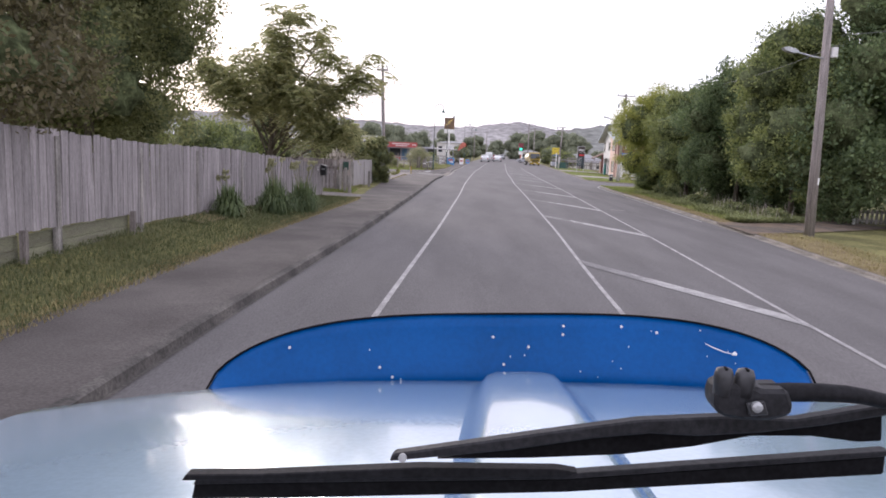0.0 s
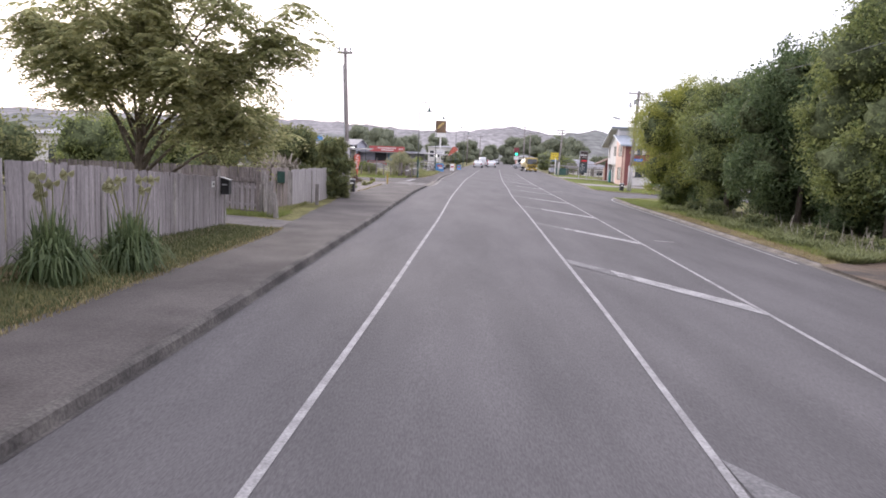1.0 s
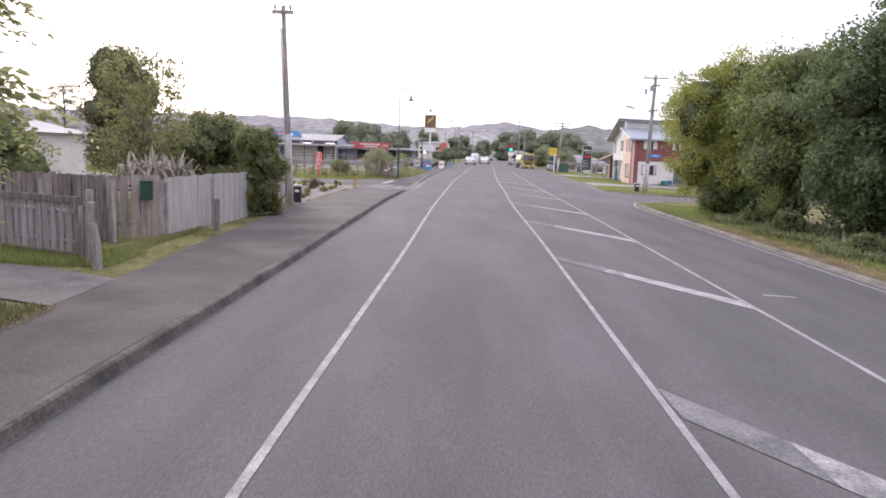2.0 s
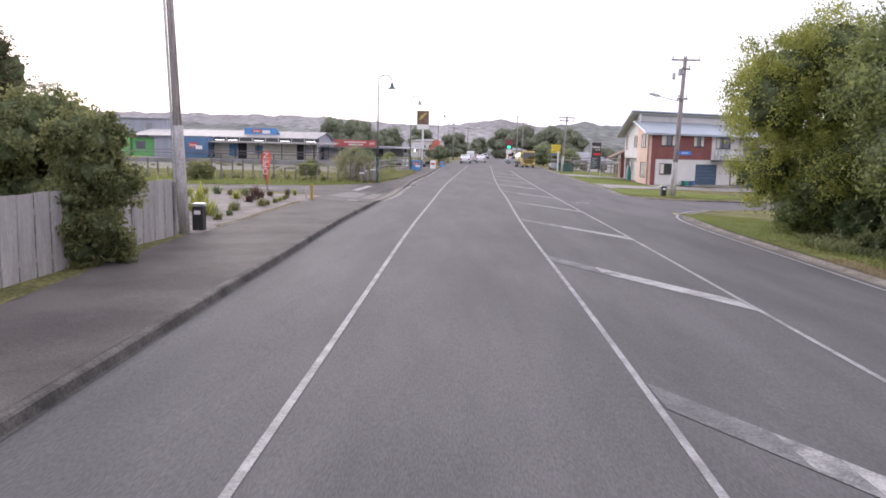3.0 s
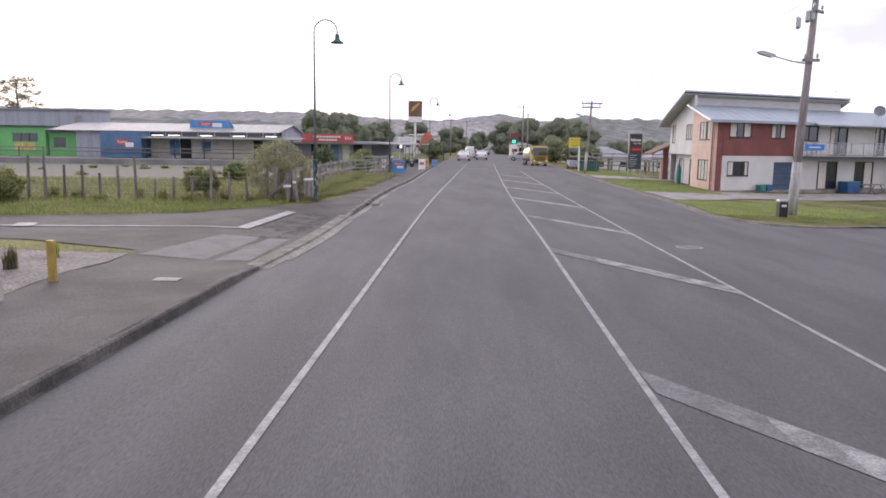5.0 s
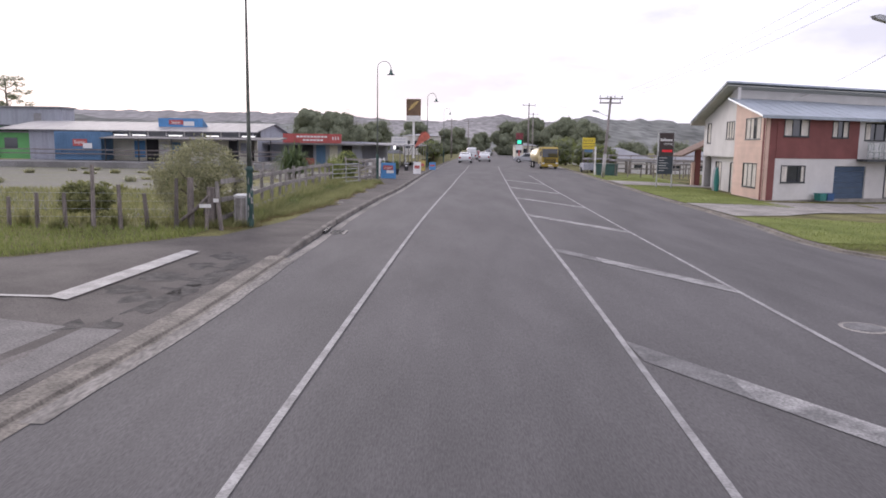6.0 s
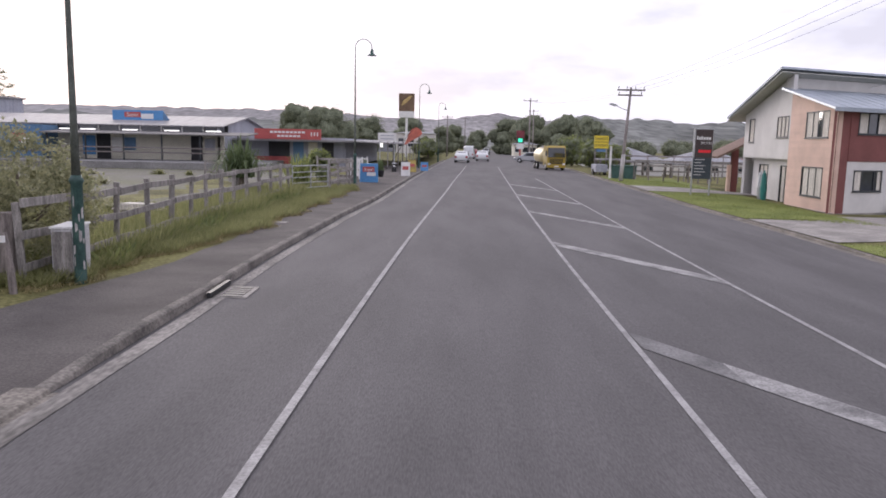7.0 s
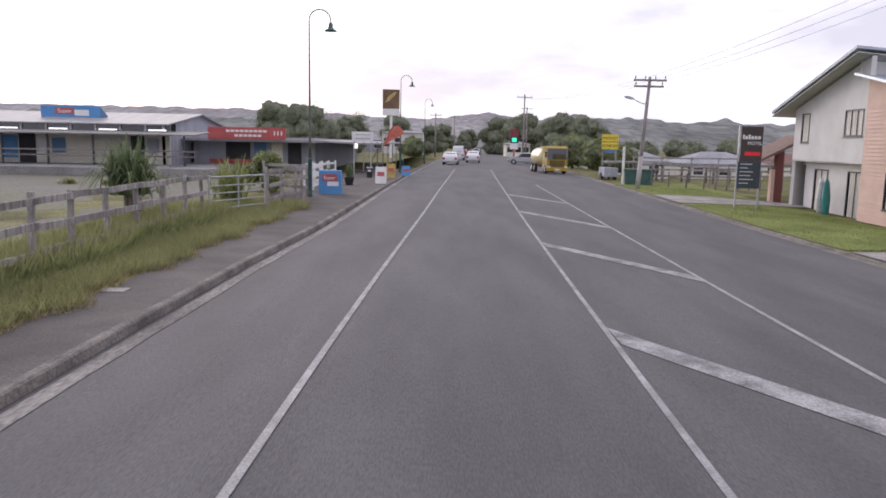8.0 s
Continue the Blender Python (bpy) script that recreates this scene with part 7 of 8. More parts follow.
FARCORE = mat("haze_paled_inner_leaf", (0.15, 0.165, 0.115), 0.95, vary=0.3, scale=0.6, fine=3, bump=0.2, spec=0.05)


def broad_tree(x, y, h, r, material, label, n=9000, size=0.11, seed=1, low=0.3, tilt=0.0, core_m=None, name="tree", group="", trunk=0.16, shrink=0.72):
    """Trunk, limbs and a many-lumped crown that may reach nearly to the ground."""
    z = G(x, y) + 0.05
    t = thing(name, x, y, z, label, "tree", group)
    rr = random.Random(seed)
    blobs = []
    lay = max(3, int((h - low) / (r * 0.55)))
    for i in range(lay):
        u = i / (lay - 1)
        zz = low + r * 0.45 + (h - low - r * 0.9) * u
        rad = r * (0.72 + 0.5 * math.sin(math.pi * min(1, 0.25 + u * 0.85))) * (0.75 if u > 0.9 else 0.9)
        k = 4 if rad > 1.2 else 3
        a0 = rr.uniform(0, 6)
        for j in range(k):
            a = a0 + j * 2 * math.pi / k + rr.uniform(-0.4, 0.4)
            q = rad * rr.uniform(0.38, 0.62)
            s = r * rr.uniform(0.36, 0.52)
            blobs.append((math.cos(a) * q + tilt * u, math.sin(a) * q, zz + rr.uniform(-0.3, 0.3) * r * 0.5, s, s, s * rr.uniform(0.75, 1.0)))
    limbs(t, [("trunk", [(0, 0, -0.2), (0.05, 0.03, h * 0.3), (0.1 + tilt * 0.3, 0, h * 0.7)], trunk, trunk * 0.4)] +
          [("limb", [(0.05, 0.02, h * 0.25 + 0.1 * k), (blobs[k * 2 + 1][0] * 0.6, blobs[k * 2 + 1][1] * 0.6, blobs[k * 2 + 1][2] * 0.8), tuple(blobs[k * 2 + 1][:3])], trunk * 0.45, 0.02) for k in range(min(5, len(blobs) // 2 - 1))])
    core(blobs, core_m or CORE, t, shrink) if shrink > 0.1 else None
    leafy("crown", blobs, n, size, material, t, 0.32, 0.55, seed)
    return t


# trees along the right-hand verge
broad_tree(16.55, 47.3, 7.3, 3.3, LEAF_YEL, "broad tree with yellow-green leaves at the side street corner", 100000, 0.046, 3, 1.0, -0.8, shrink=0.56)
broad_tree(16.3, 47.4, 3.4, 1.7, LEAF_MID, "green shrubby undergrowth beneath the yellow-green tree", 22000, 0.05, 33, 0.0, name="shrub", trunk=0.06)
broad_tree(17.3, 42.6, 7.6, 3.3, LEAF_MID, "dense green tree in the roadside belt", 46000, 0.066, 5, 1.2)
broad_tree(18.5, 36.6, 8.7, 3.4, LEAF_DARK, "dense dark green tree in the roadside belt", 56000, 0.072, 6, 1.4, shrink=0.58)
broad_tree(19.0, 30.2, 10.2, 3.7, LEAF_MID, "tall dense green tree in the roadside belt", 56000, 0.07, 8, 1.5)
broad_tree(22.8, 34.0, 9.8, 4.0, LEAF_DARK, "tall dark tree behind the roadside belt", 26000, 0.1, 9, 0.5, shrink=0.6)
broad_tree(22.3, 27.0, 12.6, 4.6, LEAF_DARK, "tall dark tree behind the power pole", 42000, 0.092, 11, 0.3, shrink=0.58)
broad_tree(28, 23, 10.5, 4.2, LEAF_MID, "large green tree beyond the paddock gate", 18000, 0.11, 12, 0.5)
broad_tree(21.8, 42, 7.6, 3.4, LEAF_DARK, "dark tree behind the roadside belt", 16000, 0.1, 13, 0.5)

for x, y, r_, h_ in ((15.6, 28.6, 0.7, 0.5), (15.2, 33.0, 0.7, 0.55), (15.3, 38.6, 0.7, 0.95), (15.6, 41.8, 0.7, 0.7), (16.4, 25.8, 0.6, 0.5)):
    broad_tree(x, y, h_, r_, LEAF_COVER, "low leafy weed mound at the foot of the trees", 2600, 0.06, int(y * 10), 0.0, name="undergrowth", trunk=0.03, shrink=0.5, group="weed mounds")
# dark shrubs added to close bright gaps, in place of shade under the trees
for x, y, r_, h_ in ((19.2, 39.4, 1.8, 2.6), (19.6, 33.2, 1.9, 2.8), (20.2, 28.2, 1.9, 2.8), (17.6, 45.2, 1.5, 2.2), (24.5, 26.5, 2.2, 3.2), (20.8, 41.8, 2.0, 2.8), (21.5, 36.6, 2.0, 2.8)):
    broad_tree(x, y, h_, r_, LEAF_DARK, "dark filler shrub standing in for shade among the trunks", 9000, 0.07, int(y * 10), 0.0, name="shrub", trunk=0.05, shrink=0.6, group="shady undergrowth")

# left-hand trees and hedges
broad_tree(-7.6, 10.6, 9.0, 3.2, LEAF_BUSH, "large leafy tree leaning over the tall fence", 90000, 0.05, 21, 1.6, 0.3, shrink=0.55)
broad_tree(-5.6, 3.0, 7.5, 2.2, LEAF_OLIVE, "dull olive conifer leaning over the tall fence", 30000, 0.05, 20, 2.3, 0.3, shrink=0.5)
broad_tree(-9.5, 14.5, 4.2, 2.6, LEAF_MID, "rounded green shrub behind the tall fence", 14000, 0.065, 22, 0.3, name="shrub")
broad_tree(-16.5, 41, 2.3, 2.2, LEAF_MID, "low hedge in front of the white house", 9000, 0.07, 50, 0.0, name="shrub")
broad_tree(-14.5, 26, 3.4, 3.0, LEAF_BUSH, "olive green hedge behind the fences", 14000, 0.075, 23, 0.2, name="shrub")
broad_tree(-12.0, 33, 3.4, 2.6, LEAF_MID, "green shrub behind the fences", 12000, 0.075, 24, 0.2, name="shrub")
broad_tree(-6.2, 33.5, 4.8, 1.6, LEAF_BUSH, "airy olive green tree behind the garden fence", 7500, 0.055, 25, 0.6, name="tree", shrink=0.0)
broad_tree(-2.85, 33.9, 2.65, 0.85, LEAF_BUSH, "tall green bush growing out over the garden fence", 22000, 0.04, 26, 0.05, name="bush", trunk=0.05)
broad_tree(-5.2, 36.8, 3.3, 1.7, LEAF_BUSH, "green shrub behind the garden fence", 16000, 0.055, 27, 0.2, name="shrub", trunk=0.07)
broad_tree(-6.8, 40.5, 2.2, 1.4, LEAF_BUSH, "low green shrub behind the power pole", 10000, 0.055, 28, 0.1, name="shrub", trunk=0.06)
broad_tree(-11.7, 44.5, 6.3, 1.7, LEAF_OLIVE, "bushy olive conifer behind the garden", 16000, 0.06, 29, 0.6, name="tree")


# feathery tree behind the fence: several stems from a low fork, plumes of drooping leaves
ft = thing("feathery_tree", -5.3, 19.9, 0.1, "open many-stemmed tree with feathery drooping leaves behind the fence", "tree")
rr = random.Random(4)
tips = []
L_ = [("trunk", [(0, 0, -0.2), (-0.05, 0.05, 1.2), (0.05, 0, 2.4), (0.15, 0, 3.8)], 0.17, 0.06)]
# leaf masses: place, half-width, half-height, plumes in each
masses = ((-1.75, 0.2, 4.2, 0.85, 0.65, 22), (-2.35, 0.1, 4.75, 0.45, 0.4, 8), (-0.8, -0.2, 3.45, 0.7, 0.4, 12), (0.5, 0.1, 5.6, 0.75, 0.75, 24), (0.45, -0.3, 4.3, 0.85, 0.6, 20), (0.95, 0.3, 6.75, 0.5, 0.4, 9), (3.45, 0.1, 4.65, 0.7, 0.6, 18), (2.75, 0.3, 3.8, 0.8, 0.5, 16),
          (2.1, -0.1, 2.65, 1.1, 0.5, 24), (3.0, -0.2, 2.45, 0.5, 0.45, 9), (1.3, 0.2, 3.25, 0.9, 0.55, 20), (2.1, 0.3, 6.0, 0.4, 0.3, 5), (2.3, 0.0, 5.2, 0.4, 0.3, 5), (0.3, 1.1, 4.9, 0.7, 0.6, 14), (-0.2, -1.0, 4.7, 0.7, 0.5, 12), (-1.2, 0.9, 3.9, 0.7, 0.5, 10), (1.5, -0.9, 3.7, 0.7, 0.5, 12), (1.6, 1.0, 4.4, 0.6, 0.5, 9))
for x_, y_, z_, w_, h_, k_ in masses:
    e = Vector((x_ * 0.95, y_ - 0.7, z_))
    s0 = Vector((0.0, 0, min(3.4, 0.7 + (z_ - 2.4) * 0.55 + 0.5 * rr.random())))
    mid = Vector((x_ * 0.45 + rr.uniform(-0.15, 0.15), y_ * 0.45, s0.z + (z_ - s0.z) * 0.6))
    L_.append(("limb", [tuple(s0), tuple(mid), tuple(e)], 0.05, 0.014))
    for j in range(k_):
        d = Vector((rr.gauss(0, 0.45), rr.gauss(0, 0.45), rr.gauss(0, 0.45)))
        e2 = e + Vector((d.x * w_, d.y * w_, d.z * h_))
        if j % 2 == 0:
            s1 = mid.lerp(e, rr.uniform(0.6, 1.0))
            L_.append(("branch", [tuple(s1), tuple(s1.lerp(e2, 0.5) + Vector((0, 0, 0.06))), tuple(e2)], 0.013, 0.005))
        tips.append(tuple(e2))
limbs(ft, L_)


def fronds(name, tips, per, length, pairs, material, parent, seed, spread=0.45):
    """Long drooping leaf stems set with small leaflets on both sides."""
    g = np.random.default_rng(seed)
    tp = np.repeat(np.array(tips), per, axis=0)
    n = len(tp)
    st = tp + g.normal(size=(n, 3)) * spread
    az = g.uniform(0, 2 * np.pi, n)
    d = np.stack([np.cos(az), np.sin(az), g.uniform(-0.1, 0.5, n)], 1)
    d = unit(d)
    side = unit(np.cross(d, np.array((0, 0, 1.0))))
    ln = length * (0.6 + 0.7 * g.random(n))
    C, A, Bb = [], [], []
    for j in range(pairs):
        u = (j + 1) / pairs
        pos = st + d * (ln * u)[:, None]
        pos[:, 2] -= 0.75 * ln * u * u
        for s in (-1, 1):
            w = 0.12 * (1 - 0.5 * u)
            ax = unit(side * s + d * 0.5 - np.array((0, 0, 0.5)) + g.normal(size=(n, 3)) * 0.15)
            C.append(pos + ax * w)
            A.append(ax * w)
            Bb.append(unit(np.cross(ax, g.normal(size=(n, 3)) * 0.5 + np.array((0, 0, 1.0)))) * w * 0.36)
    C, A, Bb = np.concatenate(C), np.concatenate(A), np.concatenate(Bb)
    return add_mesh(name, quads(C, A, Bb), len(C), material, parent)


fronds("crown", tips, 9, 0.66, 10, LEAF_FROND, ft, 5, 0.16)


# strap-leaved clumps, grasses and small plants
def strap_clump(x, y, z, r, h, n, material, label, name="strap_plant", category="plant", group="", width=0.028, seed=0, flowers=0, droop=0.8):
    t = thing(name, x, y, z, label, category, group)
    g = np.random.default_rng(seed + int(abs(x) * 100) + int(y * 10))
    vs_, fs_2 = [], []
    for i in range(n):
        a = g.uniform(0, 2 * math.pi)
        lean = g.uniform(0.15, 1.0)
        L = h * g.uniform(0.7, 1.15)
        bx_, by_ = g.normal() * r * 0.22, g.normal() * r * 0.22
        ca, sa = math.cos(a), math.sin(a)
        w = width * g.uniform(0.7, 1.3)
        base_i = len(vs_)
        for k in range(5):
            u = k / 4
            out = r * lean * u * (0.6 + 0.6 * u)
            zz = L * (u - droop * 0.45 * lean * u * u * u * 1.5)
            ww = w * (1 - 0.85 * u * u)
            px, py = bx_ + ca * out, by_ + sa * out
            vs_.append((px - sa * ww, py + ca * ww, zz))
            vs_.append((px + sa * ww, py - ca * ww, zz))
        for k in range(4):
            q = base_i + 2 * k
            fs_2.append((q, q + 1, q + 3, q + 2))
    mesh_part("leaves", vs_, fs_2, material, t)
    for i in range(flowers):
        a = g.uniform(0, 6.28)
        q = r * g.uniform(0.2, 0.7)
        bm = bmesh.new()
        tip = (math.cos(a) * q, math.sin(a) * q, h * g.uniform(1.0, 1.25))
        tube(bm, [(0, 0, 0), (tip[0] * 0.5, tip[1] * 0.5, tip[2] * 0.6), tip], 0.008, 4)
        part("stem", bm, LEAF_GRASS, t)
        bm = bmesh.new()
        r3 = bmesh.ops.create_icosphere(bm, subdivisions=2, radius=0.075)
        for v in r3["verts"]:
            v.co = Vector(tip) + v.co * (1.4 if v.index % 3 == 0 else 0.2)
        part("seed_head", bm, LEAF_PALE, t)
    return t


for x, y, r, h, fl in ((-3.66, 9.7, 0.38, 0.95, 3), (-3.08, 11.9, 0.52, 1.25, 6), (-2.64, 13.35, 0.5, 1.22, 7)):
    zz = G(x, y) + 0.04 + bank_left(x, y, abs(x - path_l(y)))
    strap_clump(x, y, zz, r * 1.1, h, 640, LEAF_STRAP, "dense arching clump of green strap leaves on the grass bank", "agapanthus_clump", "plant", "strap-leaved clumps", 0.022, 1, fl, 1.45)
for x, y in ((-4.3, 28.3), (-4.05, 29.1), (-4.5, 29.9), (-4.1, 30.6)):
    strap_clump(x, y, 1.3, 0.62, 1.0, 40, LEAF_DRY, "dry curling pale leaves above the corner fence", "dry_agave", "plant", "dry curling plants", 0.04, 2, 0, 1.7)
kinds = ((LEAF_GRASS, 0.34, 0.45, "tuft of green grass in the gravel bed"), (LEAF_RED, 0.28, 0.5, "bronze flax tuft in the gravel bed"), (LEAF_YEL, 0.32, 0.5, "yellow-green flax tuft in the gravel bed"), (LEAF_STRAP, 0.3, 0.4, "dark green tuft in the gravel bed"))
rr = random.Random(12)
for i in range(84):
    y = 40.0 + 13.0 * rr.random()
    x = -3.0 - rr.random() ** 0.8 * (8.5 if y > 43 else 5)
    if y > 46.2 and x > -6.6:
        continue
    mm, r, h, lab = kinds[(0, 0, 3, 1, 0, 2, 3)[i % 7]]
    s = rr.uniform(0.5, 1.05)
    strap_clump(x, y, G(x, y) + 0.12, r * s, h * s, 60, mm, lab, "garden_tuft", "plant", "tufts in the gravel bed", 0.014, i, 0, 0.7)
for x, y, r, h, m_, lab in ((-4.12, 49.8, 0.34, 0.62, LEAF_RED, "dark bronze flax in the gravel bed"), (-4.16, 50.76, 0.3, 0.4, LEAF_RED, "low dark bronze flax in the gravel bed"), (-4.85, 49.8, 0.36, 0.38, LEAF_YEL, "bright yellow flax in the gravel bed"), (-4.02, 48.5, 0.32, 0.34, LEAF_RED, "low bronze flax in the gravel bed"),
                            (-4.8, 45.3, 0.5, 0.95, LEAF_YEL, "tall yellow-green flax in the gravel bed"), (-5.4, 44.4, 0.55, 1.15, LEAF_YEL, "tall yellow-green flax in the gravel bed"), (-3.8, 43.0, 0.42, 0.6, LEAF_YEL, "spiky yellow flax in the gravel bed")):
    strap_clump(x, y, G(x, y) + 0.11, r, h, 70, m_, lab, "flax", "plant", "flaxes in the gravel bed", 0.018, int(y * 7), 0, 0.5)
for x, y, r, h, m_, lab in ((-3.13, 46.84, 0.24, 0.34, LEAF_GRASS, kinds[0][3]), (-3.1, 47.56, 0.16, 0.22, LEAF_GRASS, kinds[0][3]), (-3.07, 48.58, 0.17, 0.23, LEAF_GRASS, kinds[0][3]), (-3.05, 49.3, 0.13, 0.22, LEAF_YEL, kinds[2][3]), (-3.08, 50.18, 0.13, 0.21, LEAF_GRASS, kinds[0][3]),
                            (-3.16, 50.98, 0.13, 0.17, LEAF_GRASS, kinds[0][3]), (-3.26, 51.65, 0.18, 0.42, LEAF_OLIVE, "spiky brown-green tuft in the gravel bed"), (-4.06, 51.99, 0.26, 0.3, LEAF_OLIVE, "spiky brown-green tuft in the gravel bed"), (-4.82, 52.6, 0.22, 0.32, LEAF_GRASS, kinds[0][3]), (-5.0, 51.6, 0.34, 0.48, LEAF_BUSH, "olive tuft in the gravel bed"),
                            (-5.69, 51.83, 0.22, 0.26, LEAF_RED, kinds[1][3]), (-6.36, 52.23, 0.36, 0.4, LEAF_STRAP, kinds[3][3]), (-3.24, 52.99, 0.14, 0.3, LEAF_YEL, kinds[2][3])):
    strap_clump(x, y, G(x, y) + 0.11, r, h, 90, m_, lab, "garden_tuft", "plant", "tufts in the gravel bed", 0.011, int(y * 10), 0, 0.5)
strap_clump(-4.9, 43.2, G(-5, 43) + 0.12, 0.6, 1.25, 46, LEAF_YEL, "tall yellow-green flax in the gravel bed", "flax", "plant", "", 0.04, 77, 0, 0.5)
bed = [(path_l(y) + 0.1 + 0.08 * math.sin(y * 2.3), y) for y in ys(38.6, 53.6, 1.0)]
bed2 = [(-12.5 + max(0, 41 - y) * 2.2, y + 0.4) for y in ys(38.6, 53.6, 1.0)]
tagged(strip("gravel_bed", bed2, bed, lambda x, y: G(x, y) + 0.119, GRAVEL, cols=14, wave=0.008), "pale bark and gravel garden bed", "garden bed", kind="structure")
def left_z(x, y):
    return G(x, y) + 0.1 + bank_left(x, y, abs(x - path_l(y)))


# young palms and shrubs in the yard
ctree = strap_clump(-3.6, 85.5, G(-4, 85) + 0.75, 1.1, 1.9, 260, LEAF_STRAP, "spiky green cabbage tree in the yard", "cabbage_tree", "tree", "", 0.032, 5, 0, 1.5)
bm = bmesh.new()
tube(bm, [(0, 0, -0.85), (0.03, 0, 0.1)], [0.12, 0.1], 8)
part("trunk", bm, BARK, ctree)
strap_clump(-2.4, 91.2, G(-2.4, 91) + 0.1, 1.0, 1.8, 110, LEAF_MID, "spiky green plant by the yard gate", "flax", "plant", "", 0.04, 6, 0, 0.7)
for x, y in ((-0.4, 101.2), (0.25, 104.2)):
    strap_clump(x, y, G(x, y) + 0.5, 0.45, 0.9, 50, LEAF_STRAP, "potted palm outside the shops", "potted_palm", "plant", "potted palms", 0.03, 7, 0, 0.9)
    t_ = thing("plant_pot", x, y, G(x, y) + 0.1, "dark round plant pot on the footpath", "pot")
    bm = bmesh.new()
    tube(bm, [(0, 0, 0), (0, 0, 0.4), (0, 0, 0.45)], [0.18, 0.26, 0.24], 14)
    part("pot", bm, BLACKP, t_)
broad_tree(-2.6, 68.5, 2.2, 1.35, LEAF_PALE, "straggly pale green bush behind the strainer posts", 20000, 0.036, 41, 0.3, name="bush", trunk=0.05, shrink=0.0)
broad_tree(-5.2, 67.4, 1.1, 0.8, LEAF_BUSH, "straggly pale green bush by the wire fence", 6000, 0.045, 42, 0.3, name="bush", trunk=0.05, shrink=0.0)
broad_tree(-10.9, 63.9, 1.1, 1.0, LEAF_BUSH, "straggly green bush by the wire fence", 9000, 0.042, 43, 0.0, name="bush", trunk=0.05, shrink=0.3)
broad_tree(-19.5, 63.8, 1.5, 1.1, LEAF_MID, "green bush by the wire fence", 6000, 0.05, 44, 0.0, name="bush", trunk=0.05, shrink=0.4)
broad_tree(-7.4, 79.5, 1.0, 0.8, LEAF_MID, "low round bush in the yard", 2500, 0.06, 45, 0.0, name="bush", trunk=0.04)
broad_tree(-2.6, 97.6, 1.9, 1.0, LEAF_MID, "green shrub by the shop verandah", 3500, 0.06, 46, 0.1, name="shrub", trunk=0.04)

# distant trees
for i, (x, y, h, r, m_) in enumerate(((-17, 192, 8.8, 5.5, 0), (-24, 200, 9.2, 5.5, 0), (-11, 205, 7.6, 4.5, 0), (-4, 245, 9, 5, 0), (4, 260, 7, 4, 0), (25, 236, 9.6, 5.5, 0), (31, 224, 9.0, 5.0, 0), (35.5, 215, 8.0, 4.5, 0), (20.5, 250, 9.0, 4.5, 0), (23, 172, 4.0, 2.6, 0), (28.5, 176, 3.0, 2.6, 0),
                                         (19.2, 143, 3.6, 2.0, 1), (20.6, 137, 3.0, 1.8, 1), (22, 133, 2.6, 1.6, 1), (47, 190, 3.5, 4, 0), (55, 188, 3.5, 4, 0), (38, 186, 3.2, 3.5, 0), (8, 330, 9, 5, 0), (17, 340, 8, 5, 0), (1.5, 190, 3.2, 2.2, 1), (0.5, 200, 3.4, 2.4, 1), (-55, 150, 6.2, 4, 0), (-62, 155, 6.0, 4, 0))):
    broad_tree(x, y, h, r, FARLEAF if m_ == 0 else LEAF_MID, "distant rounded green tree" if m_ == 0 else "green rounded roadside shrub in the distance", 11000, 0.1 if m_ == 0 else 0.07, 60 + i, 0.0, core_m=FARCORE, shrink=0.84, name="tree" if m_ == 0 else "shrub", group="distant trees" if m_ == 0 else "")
# lone open pine on the skyline
pn = thing("pine_tree", -168, 340, 0, "lone open-branched pine on the skyline", "tree")
rr = random.Random(9)
pl, pt_ = [("trunk", [(0, 0, 0), (0.3, 0, 14), (0, 0, 26)], 0.6, 0.18)], []
for k in range(15):
    a, z = k * 2.4, 13.5 + k * 0.85
    q = rr.uniform(0.75, 1.05) * 9.0 * math.sqrt(max(0.05, 1 - ((z - 18.5) / 8.5) ** 2))
    e = (math.cos(a) * q, math.sin(a) * q, z + rr.uniform(0.5, 1.5))
    pl.append(("limb", [(0.1, 0, z - 4.5 + 0.15 * k), (e[0] * 0.5, e[1] * 0.5, z - 1.6), e], 0.22, 0.08))
    pt_.append((*e, 2.4, 2.4, 1.15))
    pt_.append((e[0] * 0.55, e[1] * 0.55, z + 1.2, 1.8, 1.8, 0.9))
limbs(pn, pl)
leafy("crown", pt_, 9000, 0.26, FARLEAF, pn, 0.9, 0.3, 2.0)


rr = random.Random(31)
for k in range(22):
    x, y = -3.2 - k * 1.05, 66.4 + 0.6 * math.sin(k * 2.1)
    strap_clump(x, y, left_z(x, y) - 0.03, rr.uniform(0.3, 0.6), rr.uniform(0.35, 0.75), 110, LEAF_VERGE if k % 3 else LEAF_GRASS, "tuft of long scrubby grass along the wire fence", "grass_tuft", "grass", "tufts along the fence", 0.013, 300 + k, 0, 0.9)
for k in range(34):
    x, y = rr.uniform(-26, -5), rr.uniform(71, 106)
    strap_clump(x, y, left_z(x, y), rr.uniform(0.4, 0.8), rr.uniform(0.2, 0.42), 90, LEAF_GRASS if k % 2 else LEAF_PALE, "scrubby tuft of weeds in the open yard", "grass_tuft", "grass", "tufts in the yard", 0.02, 400 + k, 0, 0.9)


